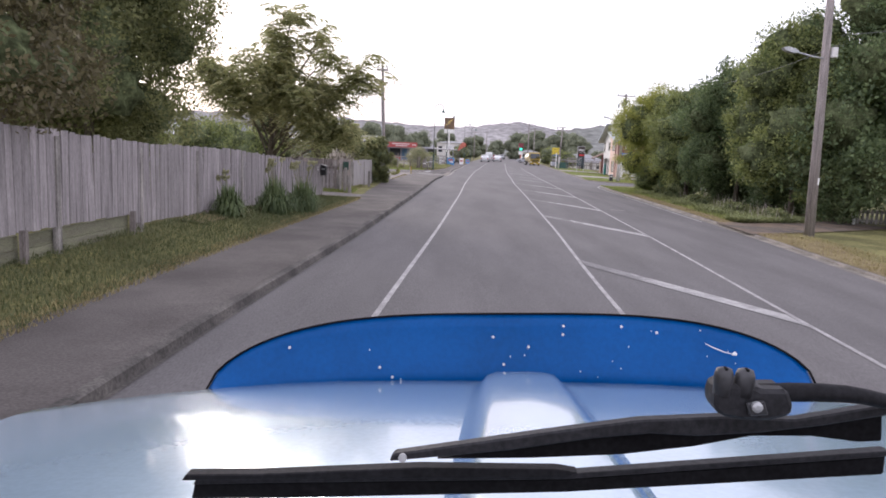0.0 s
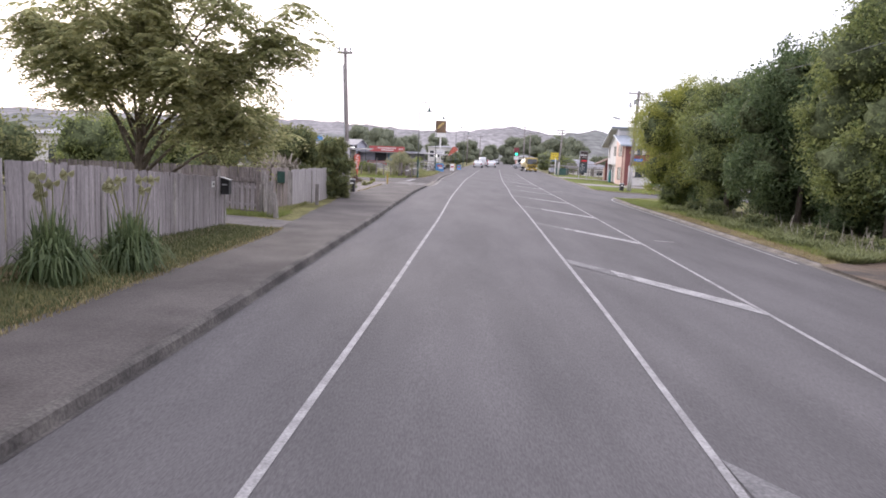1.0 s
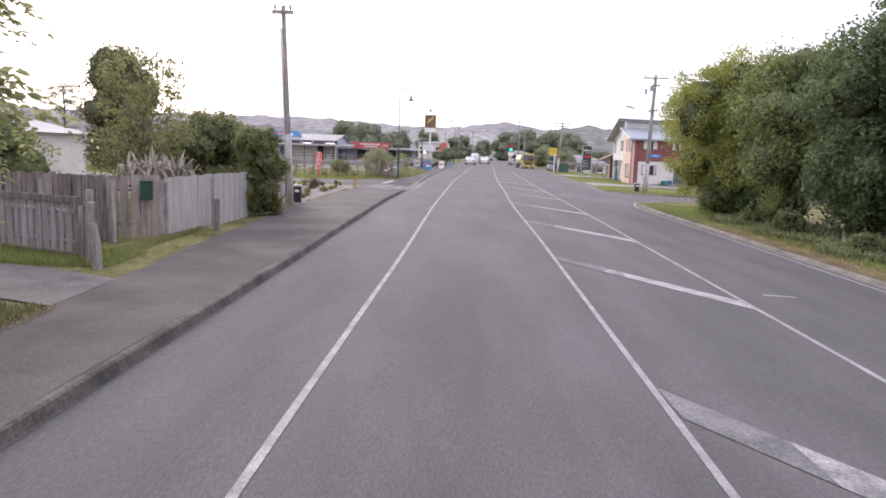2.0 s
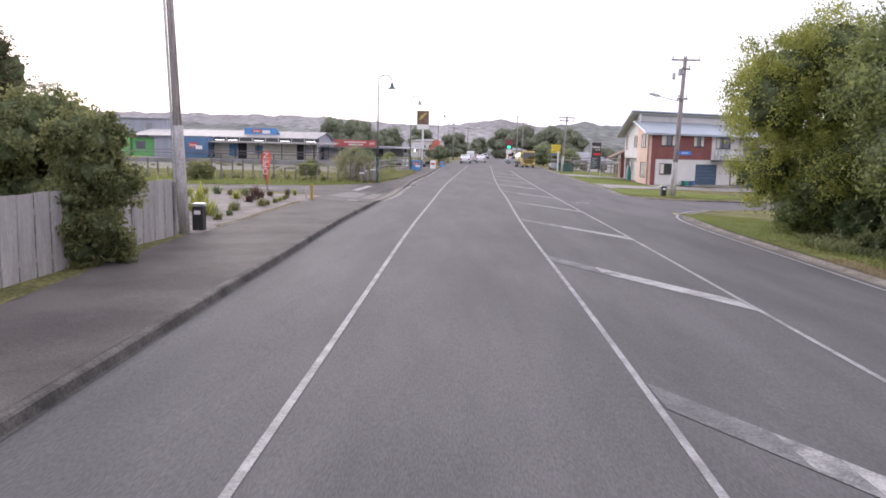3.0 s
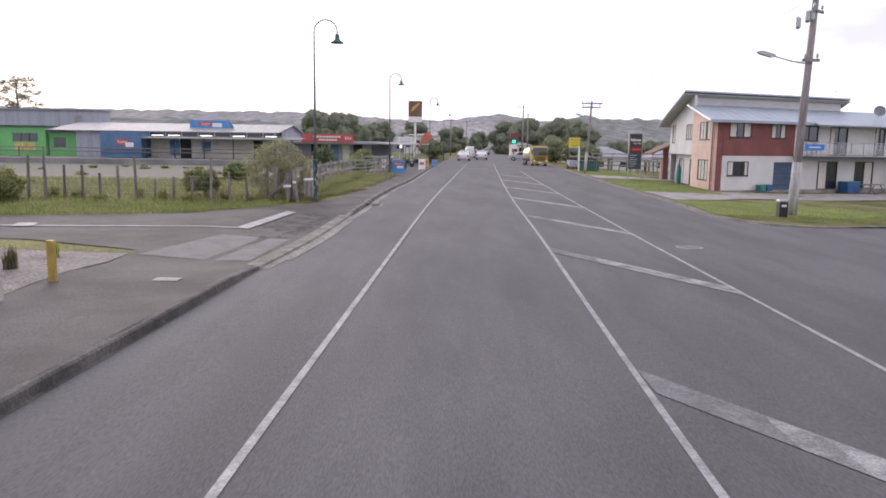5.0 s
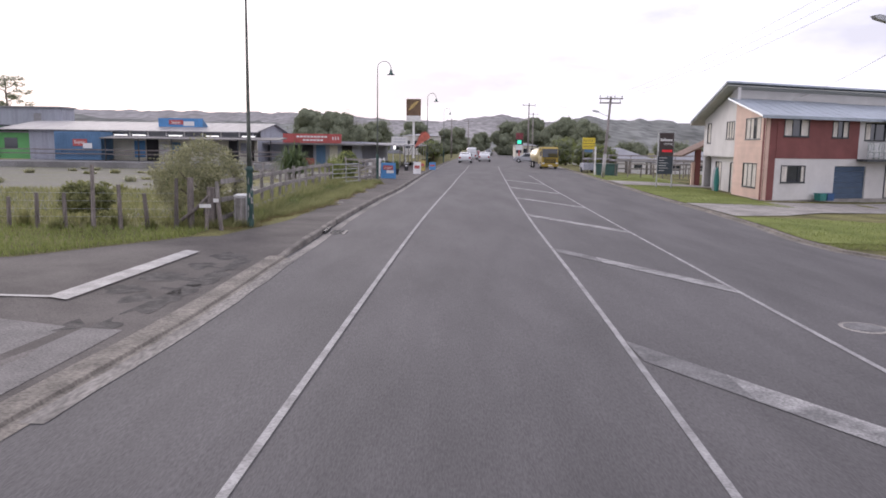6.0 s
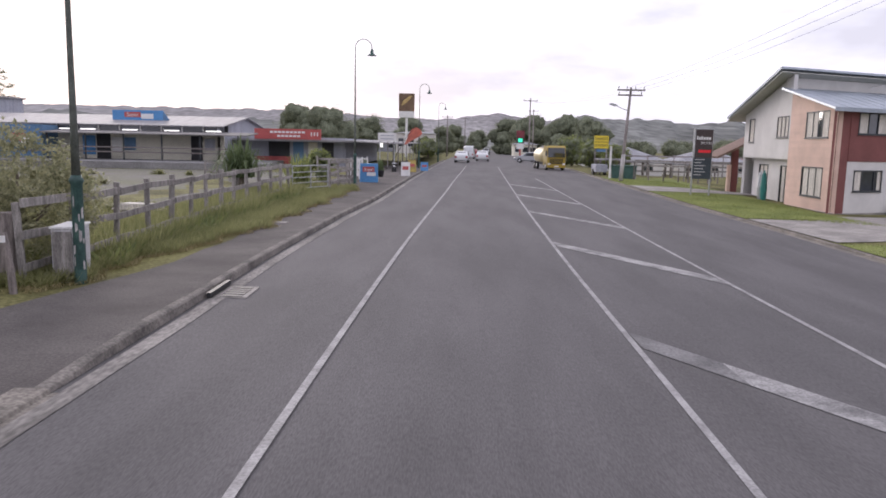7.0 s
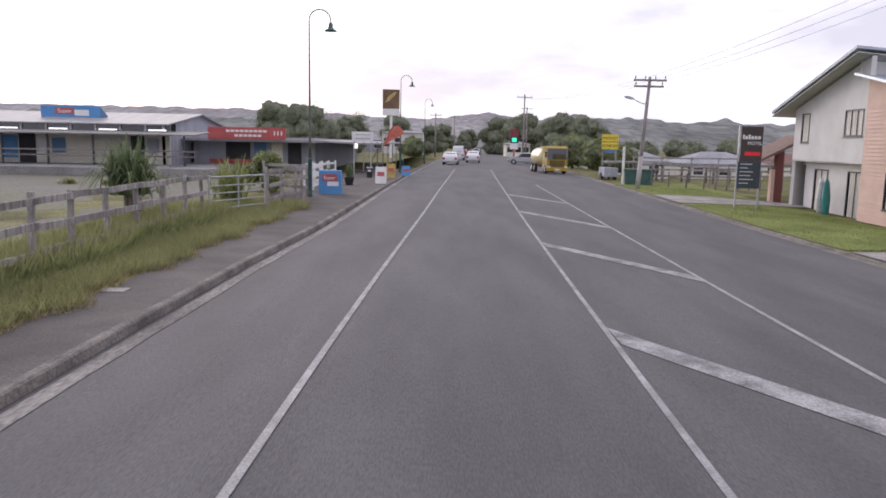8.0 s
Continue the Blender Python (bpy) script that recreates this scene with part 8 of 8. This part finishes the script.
# grass blades, weeds and leaf litter along the verges
def blades(name, n, place, h, w, material, label, seed, lean=0.5):
    g = np.random.default_rng(seed)
    P_ = place(g, n)
    m = len(P_)
    az = g.uniform(0, 2 * np.pi, m)
    hh = h * (0.5 + g.random(m))
    a = np.stack([np.cos(az) * lean * hh, np.sin(az) * lean * hh, hh], 1) * 0.5
    b = np.stack([-np.sin(az), np.cos(az), np.zeros(m)], 1) * (w * (0.6 + 0.8 * g.random(m)))[:, None]
    ob = add_mesh(name, quads(P_ + a, a, b), m, material, None)
    return tagged(ob, label, "grass", kind="stuff")


def zone(x0f, x1f, y0, y1, zf, bias=1.0):
    def place(g, n):
        y = g.uniform(y0, y1, n)
        u = g.random(n) ** bias
        out = np.empty((n, 3))
        for i in range(n):
            a, b = x0f(y[i]), x1f(y[i])
            x = a + (b - a) * u[i]
            out[i] = (x, y[i], zf(x, y[i]))
        return out
    return place


blades("bank_grass", 42000, zone(lambda y: path_l(y) + 0.08, lambda y: -4.7 + max(0, y) * 0.055, -8, 20.5, left_z), 0.075, 0.006, LEAF_BANK, "short uneven grass on the bank below the fence", 1)
blades("path_edge_grass", 9000, zone(lambda y: path_l(y) + 0.18, lambda y: path_l(y) - 0.25, -5, 20.6, left_z), 0.06, 0.006, LEAF_STRAW, "dry grass fringe along the footpath", 2)
blades("bed_edge_grass", 1300, zone(lambda y: path_l(y) + 0.1, lambda y: path_l(y) - 0.1, 40, 50, left_z), 0.05, 0.006, LEAF_STRAW, "thin dry fringe along the gravel bed", 21, 0.8)
blades("fence_line_grass", 9000, zone(lambda y: -2.5 - 0.02 * y, lambda y: -3.4, 25, 38, left_z), 0.09, 0.007, LEAF_GRASS, "grass along the foot of the garden fence", 3)
blades("gate_grass", 9000, zone(lambda y: -2.7, lambda y: -6.5, 23.5, 25.3, left_z), 0.1, 0.007, LEAF_GRASS2, "grass in front of the plank gate", 4)
blades("lane_verge_grass", 26000, zone(lambda y: ramp_of(y, (59, 61.6, 65), (-9.5, -3.9, -1.8)), lambda y: -28, 59.1, 66.4, left_z, 1.4), 0.11, 0.009, LEAF_GRASS2, "green grass verge beside the lane", 5)
verge_x = lambda y: path_l(y) - ramp_of(y, (66, 68, 70.5, 73.5), (0.3, 0.55, 0.6, 0.0)) + 0.16 * math.sin(y * 1.7) + 0.1 * math.sin(y * 4.3)
blades("long_verge_grass", 62000, zone(verge_x, lambda y: -2.8, 66.8, 92, left_z, 1.0), 0.19, 0.006, LEAF_VERGE, "long untidy grass below the rail fence", 6, 0.9)
blades("fence_tangle", 9000, zone(lambda y: -1.3 + 0.2 * math.sin(y * 1.3), lambda y: -3.4, 68.6, 88, left_z), 0.26, 0.02, LEAF_MID, "broad-leaved weeds tangled round the rail fence", 17, 1.1)
blades("fence_weeds", 16000, zone(lambda y: -1.45 + 0.25 * math.sin(y * 0.9), lambda y: -3.2, 69, 88, left_z), 0.4, 0.008, LEAF_VERGE, "tall weeds growing through the rail fence", 16, 0.6)
blades("verge_straw", 13000, zone(lambda y: verge_x(y) + 0.16, lambda y: verge_x(y) - 0.35, 66.5, 92, left_z), 0.06, 0.007, LEAF_STRAW, "dry straw-coloured grass at the footpath edge", 7, 0.8)
blades("yard_grass", 34000, zone(lambda y: -2.6, lambda y: -34, 66.5, 80, left_z, 1.2), 0.18, 0.014, LEAF_GRASS, "patchy grass in the yard", 8, 0.6)
right_z = lambda x, y: G(x, y) + 0.06
near_x = lambda y: ramp_of(y, [p[1] for p in RIGHT_NEAR[:10]], [p[0] for p in RIGHT_NEAR[:10]]) + 0.15
blades("right_verge_grass", 20000, lambda g, n: (lambda P: P[(P[:, 1] < 17.2 + (P[:, 0] - 12) * 0.85) | (P[:, 1] > 21.4 + (P[:, 0] - 12) * 0.85)])(zone(near_x, lambda y: near_x(y) + 2.2, 8, 44, right_z)(g, n)), 0.075, 0.007, LEAF_STRAW, "short dry grass on the verge", 9, 0.8)
weed_x = lambda y: min(18.2, 12.9 + (y - 21.8) * 1.3)
blades("right_weeds", 30000, zone(lambda y: min(near_x(y) + 1.2 + 0.4 * math.sin(y * 1.3), weed_x(y)), weed_x, 22.4, 45, right_z, 1.0), 0.2, 0.03, LEAF_COVER, "low leafy weeds below the roadside trees", 10, 1.2)
blades("right_weed_grass", 9000, zone(lambda y: near_x(y) + 0.75, lambda y: min(near_x(y) + 2.0, weed_x(y)), 23, 44, right_z, 1.0), 0.12, 0.01, LEAF_GRASS2, "green grass in front of the weeds", 18, 0.9)
blades("right_weed_stalks", 190, zone(lambda y: near_x(y) + 2.3, lambda y: min(17.2, weed_x(y)), 24, 41, right_z, 1.0), 0.65, 0.013, LEAF_DRY, "pale dead flower stalks among the weeds", 11, 0.5)
blades("corner_lawn", 26000, zone(lambda y: near_x(y), lambda y: near_x(y) + 3.5, 41, 54, right_z), 0.06, 0.007, LEAF_GRASS2, "green lawn at the side street corner", 12, 0.6)
def off_drive(place):
    """Leaves out what would grow on the concrete driveway beyond the motel sign."""
    def keep(g, n):
        p = place(g, n)
        return p[(p[:, 1] < 100.2) | (p[:, 1] > 105.2 - np.maximum(0, p[:, 0] - 19.4) * 0.45)]
    return keep


far_x = lambda y: ramp_of(y, [p[1] for p in RIGHT_FAR[7:]], [p[0] for p in RIGHT_FAR[7:]]) + 0.15
far_z = lambda x, y: G(x, y) + 0.06 - ramp_of(x, (20, 24, 40), (0, 0.1, 0.45)) * ramp_of(y, (72, 80, 110, 130), (0.3, 1, 1, 0))
blades("corner_verge_lawn", 24000, zone(far_x, lambda y: far_x(y) + 5 + (y - 68) * 0.9, 68.3, 78, far_z), 0.06, 0.008, LEAF_GRASS2, "mown grass verge on the corner", 13, 0.6)
blades("motel_lawn", 30000, off_drive(zone(far_x, lambda y: 21.6, 85, 112, far_z)), 0.06, 0.009, LEAF_GRASS2, "mown lawn round the motel sign", 14, 0.6)
for nm, la, lb_, lab in (("lawn_corner_near", [(near_x(y) + 0.0, y) for y in ys(40, 51, 1)], [(near_x(y) + 3.6, y) for y in ys(40, 51, 1)], "green lawn at the side street corner"),
                         ("lawn_verge_far", [(far_x(y), y) for y in ys(69.5, 77.6, 1)], [(far_x(y) + 6 + (y - 69) * 0.8, y + 1.2) for y in ys(69.5, 77.6, 1)], "mown grass verge between street and driveway"),
                         ("lawn_motel", [(far_x(y), y) for y in ys(85.2, 116, 1)], [(21.3 + (y - 85) * 0.055, y + 1.5) for y in ys(85.2, 116, 1)], "mown lawn in front of the motel")):
    tagged(strip(nm, la, lb_, lambda x, y: far_z(x, y) + 0.03 if y > 60 else right_z(x, y) + 0.03, LAWN, cols=6), lab, "lawn", kind="structure")
dl = [(near_x(y) - 0.02, y) for y in ys(2, 40, 1)]
tagged(strip("dry_verge", dl, [(x + 1.5 + 0.3 * math.sin(y * 0.9), y) for x, y in dl], lambda x, y: right_z(x, y) + 0.025, DIRT, cols=3, wave=0.02), "bare dry verge with leaf litter beside the kerb", "verge", kind="structure")
tagged(strip("motel_driveway", [(far_x(105.3) - 0.1, 105.3), (18.0, 105.2), (19.4, 105.0), (21.0, 104.2), (24.0, 103.0)], [(far_x(100.2) - 0.1, 100.2), (18.0, 100.3), (19.5, 100.5), (21.0, 100.8), (24.0, 101.1)], lambda x, y: far_z(x, y) + 0.055, CONCRETE, cols=6), "pale concrete driveway beyond the motel sign", "driveway", kind="structure")
tagged(strip("paddock_driveway", [(12.3, 21.6), (13.4, 22.4), (14.6, 23.4), (17.0, 25.4), (20.6, 28.6)], [(12.08, 17.3), (13.2, 18.2), (14.6, 19.4), (17.6, 22.2), (22.6, 26.9)], lambda x, y: right_z(x, y) + 0.032, OLDDRIVE, cols=8, wave=0.012), "worn asphalt and earth driveway to the paddock gate", "driveway", kind="structure")
YARD = mat("yard_gravel", (0.165, 0.156, 0.142), 0.95, vary=0.15, scale=0.3, fine=6, bump=0.4, tint=(0.125, 0.128, 0.075), fine_mix=0.3)
tagged(strip("yard_gravel", [(-3.6, y) for y in ys(70, 108, 2)], [(-70, y) for y in ys(70, 108, 2)], lambda x, y: left_z(x, y) + 0.012, YARD, cols=8), "gravelly open yard with thin grass", "yard", kind="structure")

tagged(strip("garden_driveway", [(-2.05, 20.6), (-3.6, 21.2), (-9, 23.2)], [(-2.1, 22.6), (-3.4, 23.2), (-9, 25.1)], lambda x, y: left_z(x, y) + 0.02, OLDPATCH, cols=3), "cracked pale concrete driveway to the plank gate", "driveway", kind="structure")
tagged(strip("bare_fence_foot", [(-3.0 - (20.5 - y) * 0.05, y) for y in ys(8, 20.6, 0.8)], [(-3.75 - (20.5 - y) * 0.05, y) for y in ys(8, 20.6, 0.8)], lambda x, y: left_z(x, y) + 0.02, DIRT, cols=2), "bare dry earth below the plank fence", "verge", kind="structure")
# gate in the far paddock and letter posts by the trees
pgx = thing("paddock_gate", 20.8, 27.4, G(20.8, 27.4) + 0.05, "small pale picket gate between white posts under the trees", "gate")
for k in range(8):
    block("picket", 0.15 + k * 0.22, 0.25 + k * 0.22, -0.02, 0.02, 0.1, 0.75, TIMBER, pgx)
for z in (0.2, 0.6):
    block("gate_rail", 0.1, 1.9, 0.022, 0.06, z, z + 0.07, TIMBER, pgx)
for s in (0.0, 2.0):
    block("gate_post", s - 0.07, s + 0.07, -0.07, 0.07, -0.1, 1.0, WHITEP, pgx, bevel=0.01)
broad_tree(-8.9, 30.4, 2.5, 1.7, LEAF_MID, "low green shrub behind the back fence", 9000, 0.06, 51, 0.1, name="shrub", trunk=0.05)


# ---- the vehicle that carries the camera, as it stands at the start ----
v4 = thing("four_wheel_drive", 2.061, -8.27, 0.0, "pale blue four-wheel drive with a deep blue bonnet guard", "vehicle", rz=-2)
BODYBLUE = mat("pale_blue_metallic", (0.29, 0.4, 0.5), 0.22, 0.25, vary=0.05, scale=3, fine=90, bump=0.01, fine_mix=0.05, spec=0.6)
BODYBLUE.node_tree.nodes["Principled BSDF"].inputs["Coat Weight"].default_value = 0.8
BODYBLUE.node_tree.nodes["Principled BSDF"].inputs["Coat Roughness"].default_value = 0.08
GUARD = mat("blue_acrylic_guard", (0.0, 0.075, 0.27), 0.3, vary=0.1, scale=3, fine=70, bump=0.02, fine_mix=0.08, spec=0.15)
WIPER = mat("wiper_black", (0.013, 0.013, 0.015), 0.7, spec=0.15, vary=0.2, scale=20, fine=200, bump=0.05)
RUBBER = mat("wiper_rubber", (0.008, 0.008, 0.009), 0.85, spec=0.1, vary=0.2, scale=20, fine=200, bump=0.05)
SCREW = mat("dull_screw", (0.06, 0.06, 0.065), 0.5, 0.5, vary=0.2, scale=30, bump=0.05)
XC = 0.1


def bonnet_z(x, y):
    return ramp_of(y, (0.55, 1.0, 1.5, 1.95, 2.1), (1.715, 1.665, 1.60, 1.522, 1.47)) - 0.02 * ((x - XC) / 0.9) ** 2 + 0.04 * (x - XC)


def bonnet_front(x):
    return 1.96 - 0.42 * min(1.0, abs((x - XC) / 1.14)) ** 3.2


bm = bmesh.new()
grid = []
for i in range(29):
    x = XC - 1.12 + 2.24 * i / 28
    yf = bonnet_front(x)
    col = []
    for j in range(17):
        y = 0.56 + (yf - 0.56) * j / 16
        col.append(bm.verts.new((x, y, bonnet_z(x, y))))
    col.append(bm.verts.new((x, yf + 0.015, bonnet_z(x, yf) - 0.03)))
    col.append(bm.verts.new((x, yf + 0.005, bonnet_z(x, yf) - 0.09)))
    grid.append(col)
for a, b in zip(grid, grid[1:]):
    for j in range(len(a) - 1):
        bm.faces.new((a[j], b[j], b[j + 1], a[j + 1]))
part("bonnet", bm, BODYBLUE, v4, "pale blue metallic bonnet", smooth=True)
# raised scoop along the middle of the bonnet
bm = bmesh.new()
rings = []
for j in range(14):
    y = 0.75 + (1.93 - 0.75) * j / 13
    hw = 0.135 - 0.035 * (y - 0.75) / 1.18
    up = 0.04 if y < 1.86 else 0.04 * max(0.35, (1.95 - y) / 0.09)
    ring = []
    for dx, k in ((-hw - 0.03, -0.15), (-hw, 0.25), (-hw + 0.018, 0.85), (-hw + 0.04, 1.0), (0, 1.06), (hw - 0.04, 1.0), (hw - 0.018, 0.85), (hw, 0.25), (hw + 0.03, -0.15)):
        ring.append(bm.verts.new((XC + 0.005 + dx, y, bonnet_z(XC + dx, y) + up * k)))
    rings.append(ring)
for r0, r1 in zip(rings, rings[1:]):
    for k in range(8):
        bm.faces.new((r0[k], r0[k + 1], r1[k + 1], r1[k]))
bm.faces.new(rings[-1])
part("bonnet_scoop", bm, BODYBLUE, v4, smooth=True)
# curved acrylic guard on the leading edge
bm = bmesh.new()
cols = []
for i in range(49):
    u = -1 + 2 * i / 48
    x = 0.072 + 0.815 * u
    zb = 1.493 + 0.052 * (x - 0.07)
    h = 0.195 * math.sqrt(max(0.0, 1 - abs(u) ** 3.5))
    yb = bonnet_front(x) + 0.02
    cols.append([bm.verts.new((x, yb + 0.05 * k / 5 + 0.02 * math.sin(k / 5 * 2.2), zb + h * k / 5 - 0.02 * (k == 0))) for k in range(6)])
for a, b in zip(cols, cols[1:]):
    for k in range(5):
        bm.faces.new((a[k], b[k], b[k + 1], a[k + 1]))
bmesh.ops.remove_doubles(bm, verts=bm.verts, dist=0.0005)
bmesh.ops.solidify(bm, geom=bm.faces[:], thickness=0.005)
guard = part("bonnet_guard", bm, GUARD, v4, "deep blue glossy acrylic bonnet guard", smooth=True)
bm = bmesh.new()
tube(bm, [(0.072 + 0.815 * u, bonnet_front(0.072 + 0.815 * u) + 0.083 , 1.493 + 0.052 * (0.815 * u) + 0.195 * math.sqrt(max(0.0, 1 - abs(u) ** 3.5))) for u in [-0.999 + 1.998 * i / 60 for i in range(61)]], 0.003, 6)
part("edge_trim", bm, RUBBER, guard)
rr = random.Random(3)
bm = bmesh.new()
for i in range(26):
    u = rr.uniform(-0.9, 0.9)
    x = 0.072 + 0.815 * u
    k = rr.uniform(0.1, 0.9)
    h = 0.195 * math.sqrt(1 - abs(u) ** 3.5) * k
    r_ = rr.choice((0.0012, 0.0018, 0.0018, 0.004))
    tube(bm, [(x, bonnet_front(x) + 0.02 + 0.05 * k + 0.02 * math.sin(k * 2.2) - 0.004, 1.493 + 0.052 * (x - 0.07) + h), (x, bonnet_front(x) + 0.012 + 0.05 * k + 0.02 * math.sin(k * 2.2), 1.493 + 0.052 * (x - 0.07) + h)], r_, 6)
part("stone_chips", bm, WHITEP, guard)
# wings, nose, bumper, wheels
for s in (-1, 1):
    x0 = XC + s * 1.12
    bm = bmesh.new()
    prof = [(0.3, 0.62), (0.62, 0.62), (0.72, 0.9), (0.95, 1.08), (1.25, 1.08), (1.48, 0.9), (1.58, 0.62), (1.62, 0.62), (1.62, bonnet_z(x0, 1.5) - 0.03), (0.3, bonnet_z(x0, 0.6) - 0.02)]
    a = [bm.verts.new((x0, y, z)) for y, z in prof]
    b = [bm.verts.new((x0 - s * 0.12, y, z)) for y, z in prof]
    bm.faces.new(a)
    bm.faces.new(b[::-1])
    for k in range(len(prof)):
        bm.faces.new((a[k], a[(k + 1) % len(prof)], b[(k + 1) % len(prof)], b[k]))
    part("wing", bm, BODYBLUE, v4)
    wheel(v4, XC + s * 0.95, 1.1, 0.44, 0.27)
    block("headlamp", XC + s * 0.72 - 0.16, XC + s * 0.72 + 0.16, 1.72, 1.86, 1.12, 1.34, LAMPW, v4, bevel=0.03)
block("nose_panel", XC - 1.0, XC + 1.0, 1.55, 1.72, 0.62, 1.42, BODYBLUE, v4, bevel=0.03)
for k in range(6):
    block("grille_bar", XC - 0.52, XC + 0.52, 1.74, 1.84, 1.04 + k * 0.06, 1.075 + k * 0.06, BLACKP, v4)
block("bumper", XC - 1.08, XC + 1.08, 1.7, 1.92, 0.55, 0.78, STEEL, v4, bevel=0.04)
block("bulkhead", XC - 1.1, XC + 1.1, 0.3, 0.36, 0.55, 1.66, BLACKP, v4)
block("chassis", XC - 0.5, XC + 0.5, 0.3, 1.7, 0.42, 0.62, BLACKP, v4)
block("cowl_panel", XC - 1.08, XC + 1.08, 0.34, 0.565, 1.66, 1.69, BLACKP, v4, bevel=0.01)
# wiper: arm, blade with rubber, pivot with screws
wp_ = new("wiper")
wp_.parent = v4
def plate(name, poly, y, depth, material, parent, label="", bevel=0.0015):
    """A flat pressed plate from its outline in the xz plane."""
    bm = bmesh.new()
    prism(bm, poly, depth, pose(0, y, 0))
    if bevel:
        bmesh.ops.bevel(bm, geom=[e for e in bm.edges], offset=bevel, segments=1, affect='EDGES')
    return part(name, bm, material, parent, label)


ARMGREY = mat("wiper_arm_top", (0.022, 0.022, 0.025), 0.6, spec=0.2, vary=0.2, scale=20, fine=200, bump=0.05)
plate("rubber_blade", [(-0.258, 1.813), (-0.188, 1.818), (0.079, 1.842), (0.348, 1.876), (0.348, 1.893), (0.079, 1.855), (-0.188, 1.834), (-0.255, 1.828)], 0.622, 0.006, RUBBER, wp_)
plate("blade_channel", [(-0.255, 1.829), (-0.188, 1.835), (0.079, 1.856), (0.348, 1.894), (0.348, 1.899), (0.079, 1.861), (-0.188, 1.84), (-0.252, 1.834)], 0.618, 0.012, ARMGREY, wp_, bevel=0.0008)
plate("blade_carrier", [(-0.262, 1.836), (-0.2, 1.841), (0.078, 1.861), (0.088, 1.866), (0.07, 1.868), (-0.05, 1.862), (-0.19, 1.847), (-0.258, 1.842)], 0.61, 0.014, WIPER, wp_, bevel=0.001)
plate("wiper_arm", [(-0.074, 1.873), (0.027, 1.889), (0.097, 1.904), (0.143, 1.911), (0.181, 1.911), (0.231, 1.917), (0.28, 1.926), (0.331, 1.938), (0.33, 1.947), (0.259, 1.93), (0.2, 1.929), (0.133, 1.922), (0.073, 1.91), (-0.07, 1.88)], 0.594, 0.012, ARMGREY, wp_, "dark grey pressed steel wiper arm")
# separate black plate puts the shade below the arm into colour
plate("arm_underside", [(-0.035, 1.872), (0.047, 1.878), (0.123, 1.886), (0.183, 1.897), (0.229, 1.909), (0.279, 1.912), (0.316, 1.909), (0.335, 1.911), (0.333, 1.937), (0.28, 1.924), (0.231, 1.916), (0.181, 1.91), (0.143, 1.91), (0.097, 1.902), (0.027, 1.887)], 0.607, 0.014, RUBBER, wp_)
plate("pivot_block", [(0.182, 1.946), (0.181, 1.959), (0.185, 1.966), (0.2, 1.967), (0.212, 1.966), (0.216, 1.964), (0.236, 1.965), (0.242, 1.95), (0.239, 1.944), (0.222, 1.939), (0.202, 1.939), (0.188, 1.941)], 0.56, 0.03, ARMGREY, wp_, "dark moulded wiper pivot block", 0.003)
for x_ in (0.1885, 0.2045):
    bm = bmesh.new()
    tube(bm, [(x_, 0.566, 1.957), (x_, 0.566, 1.973), (x_, 0.566, 1.9775), (x_, 0.566, 1.979)], [0.0074, 0.0074, 0.006, 0.002], 14)
    part("screw", bm, SCREW, wp_, smooth=True)
    block("screw_slot", x_ - 0.001, x_ + 0.001, 0.5605, 0.566, 1.974, 1.9795, RUBBER, wp_)
plate("fixing_tab", [(0.204, 1.954), (0.217, 1.957), (0.221, 1.946), (0.207, 1.944)], 0.555, 0.004, SCREW, wp_, "", 0.001)
bm = bmesh.new()
tube(bm, [(0.211, 0.556, 1.9525), (0.211, 0.552, 1.9525), (0.211, 0.551, 1.9525)], [0.0042, 0.0042, 0.002], 10)
part("fixing_screw", bm, STEEL, wp_)
bm = bmesh.new()
tube(bm, [(0.218, 0.575, 1.957), (0.243, 0.575, 1.959), (0.267, 0.575, 1.96), (0.286, 0.575, 1.96), (0.303, 0.58, 1.957), (0.33, 0.585, 1.951), (0.45, 0.59, 1.94)], [0.0075, 0.0078, 0.0075, 0.007, 0.0065, 0.006, 0.006], 10)
part("washer_hose", bm, WIPER, wp_, smooth=True)
bm = bmesh.new()
tube(bm, [(-0.062, 0.592, 1.8785), (-0.062, 0.588, 1.8795)], 0.0036, 12)
part("rivet", bm, STEEL, wp_)
# pale scratch and chip near the end of the guard
gy = bonnet_front(0.63) + 0.045
bm = bmesh.new()
tube(bm, [(0.6, gy + 0.006, 1.648), (0.622, gy + 0.003, 1.638), (0.65, gy - 0.004, 1.629), (0.672, gy - 0.008, 1.626)], [0.0008, 0.0018, 0.0014, 0.0008], 5)
part("scratch", bm, WHITEP, guard)
bm = bmesh.new()
r_ = bmesh.ops.create_icosphere(bm, subdivisions=1, radius=0.007)
for v in r_["verts"]:
    v.co = Vector((0.674 + v.co.x * 1.2, gy - 0.012 + v.co.y * 0.4, 1.627 + v.co.z * (0.6 + 0.5 * (v.index % 2))))
part("chip", bm, WHITEP, guard)
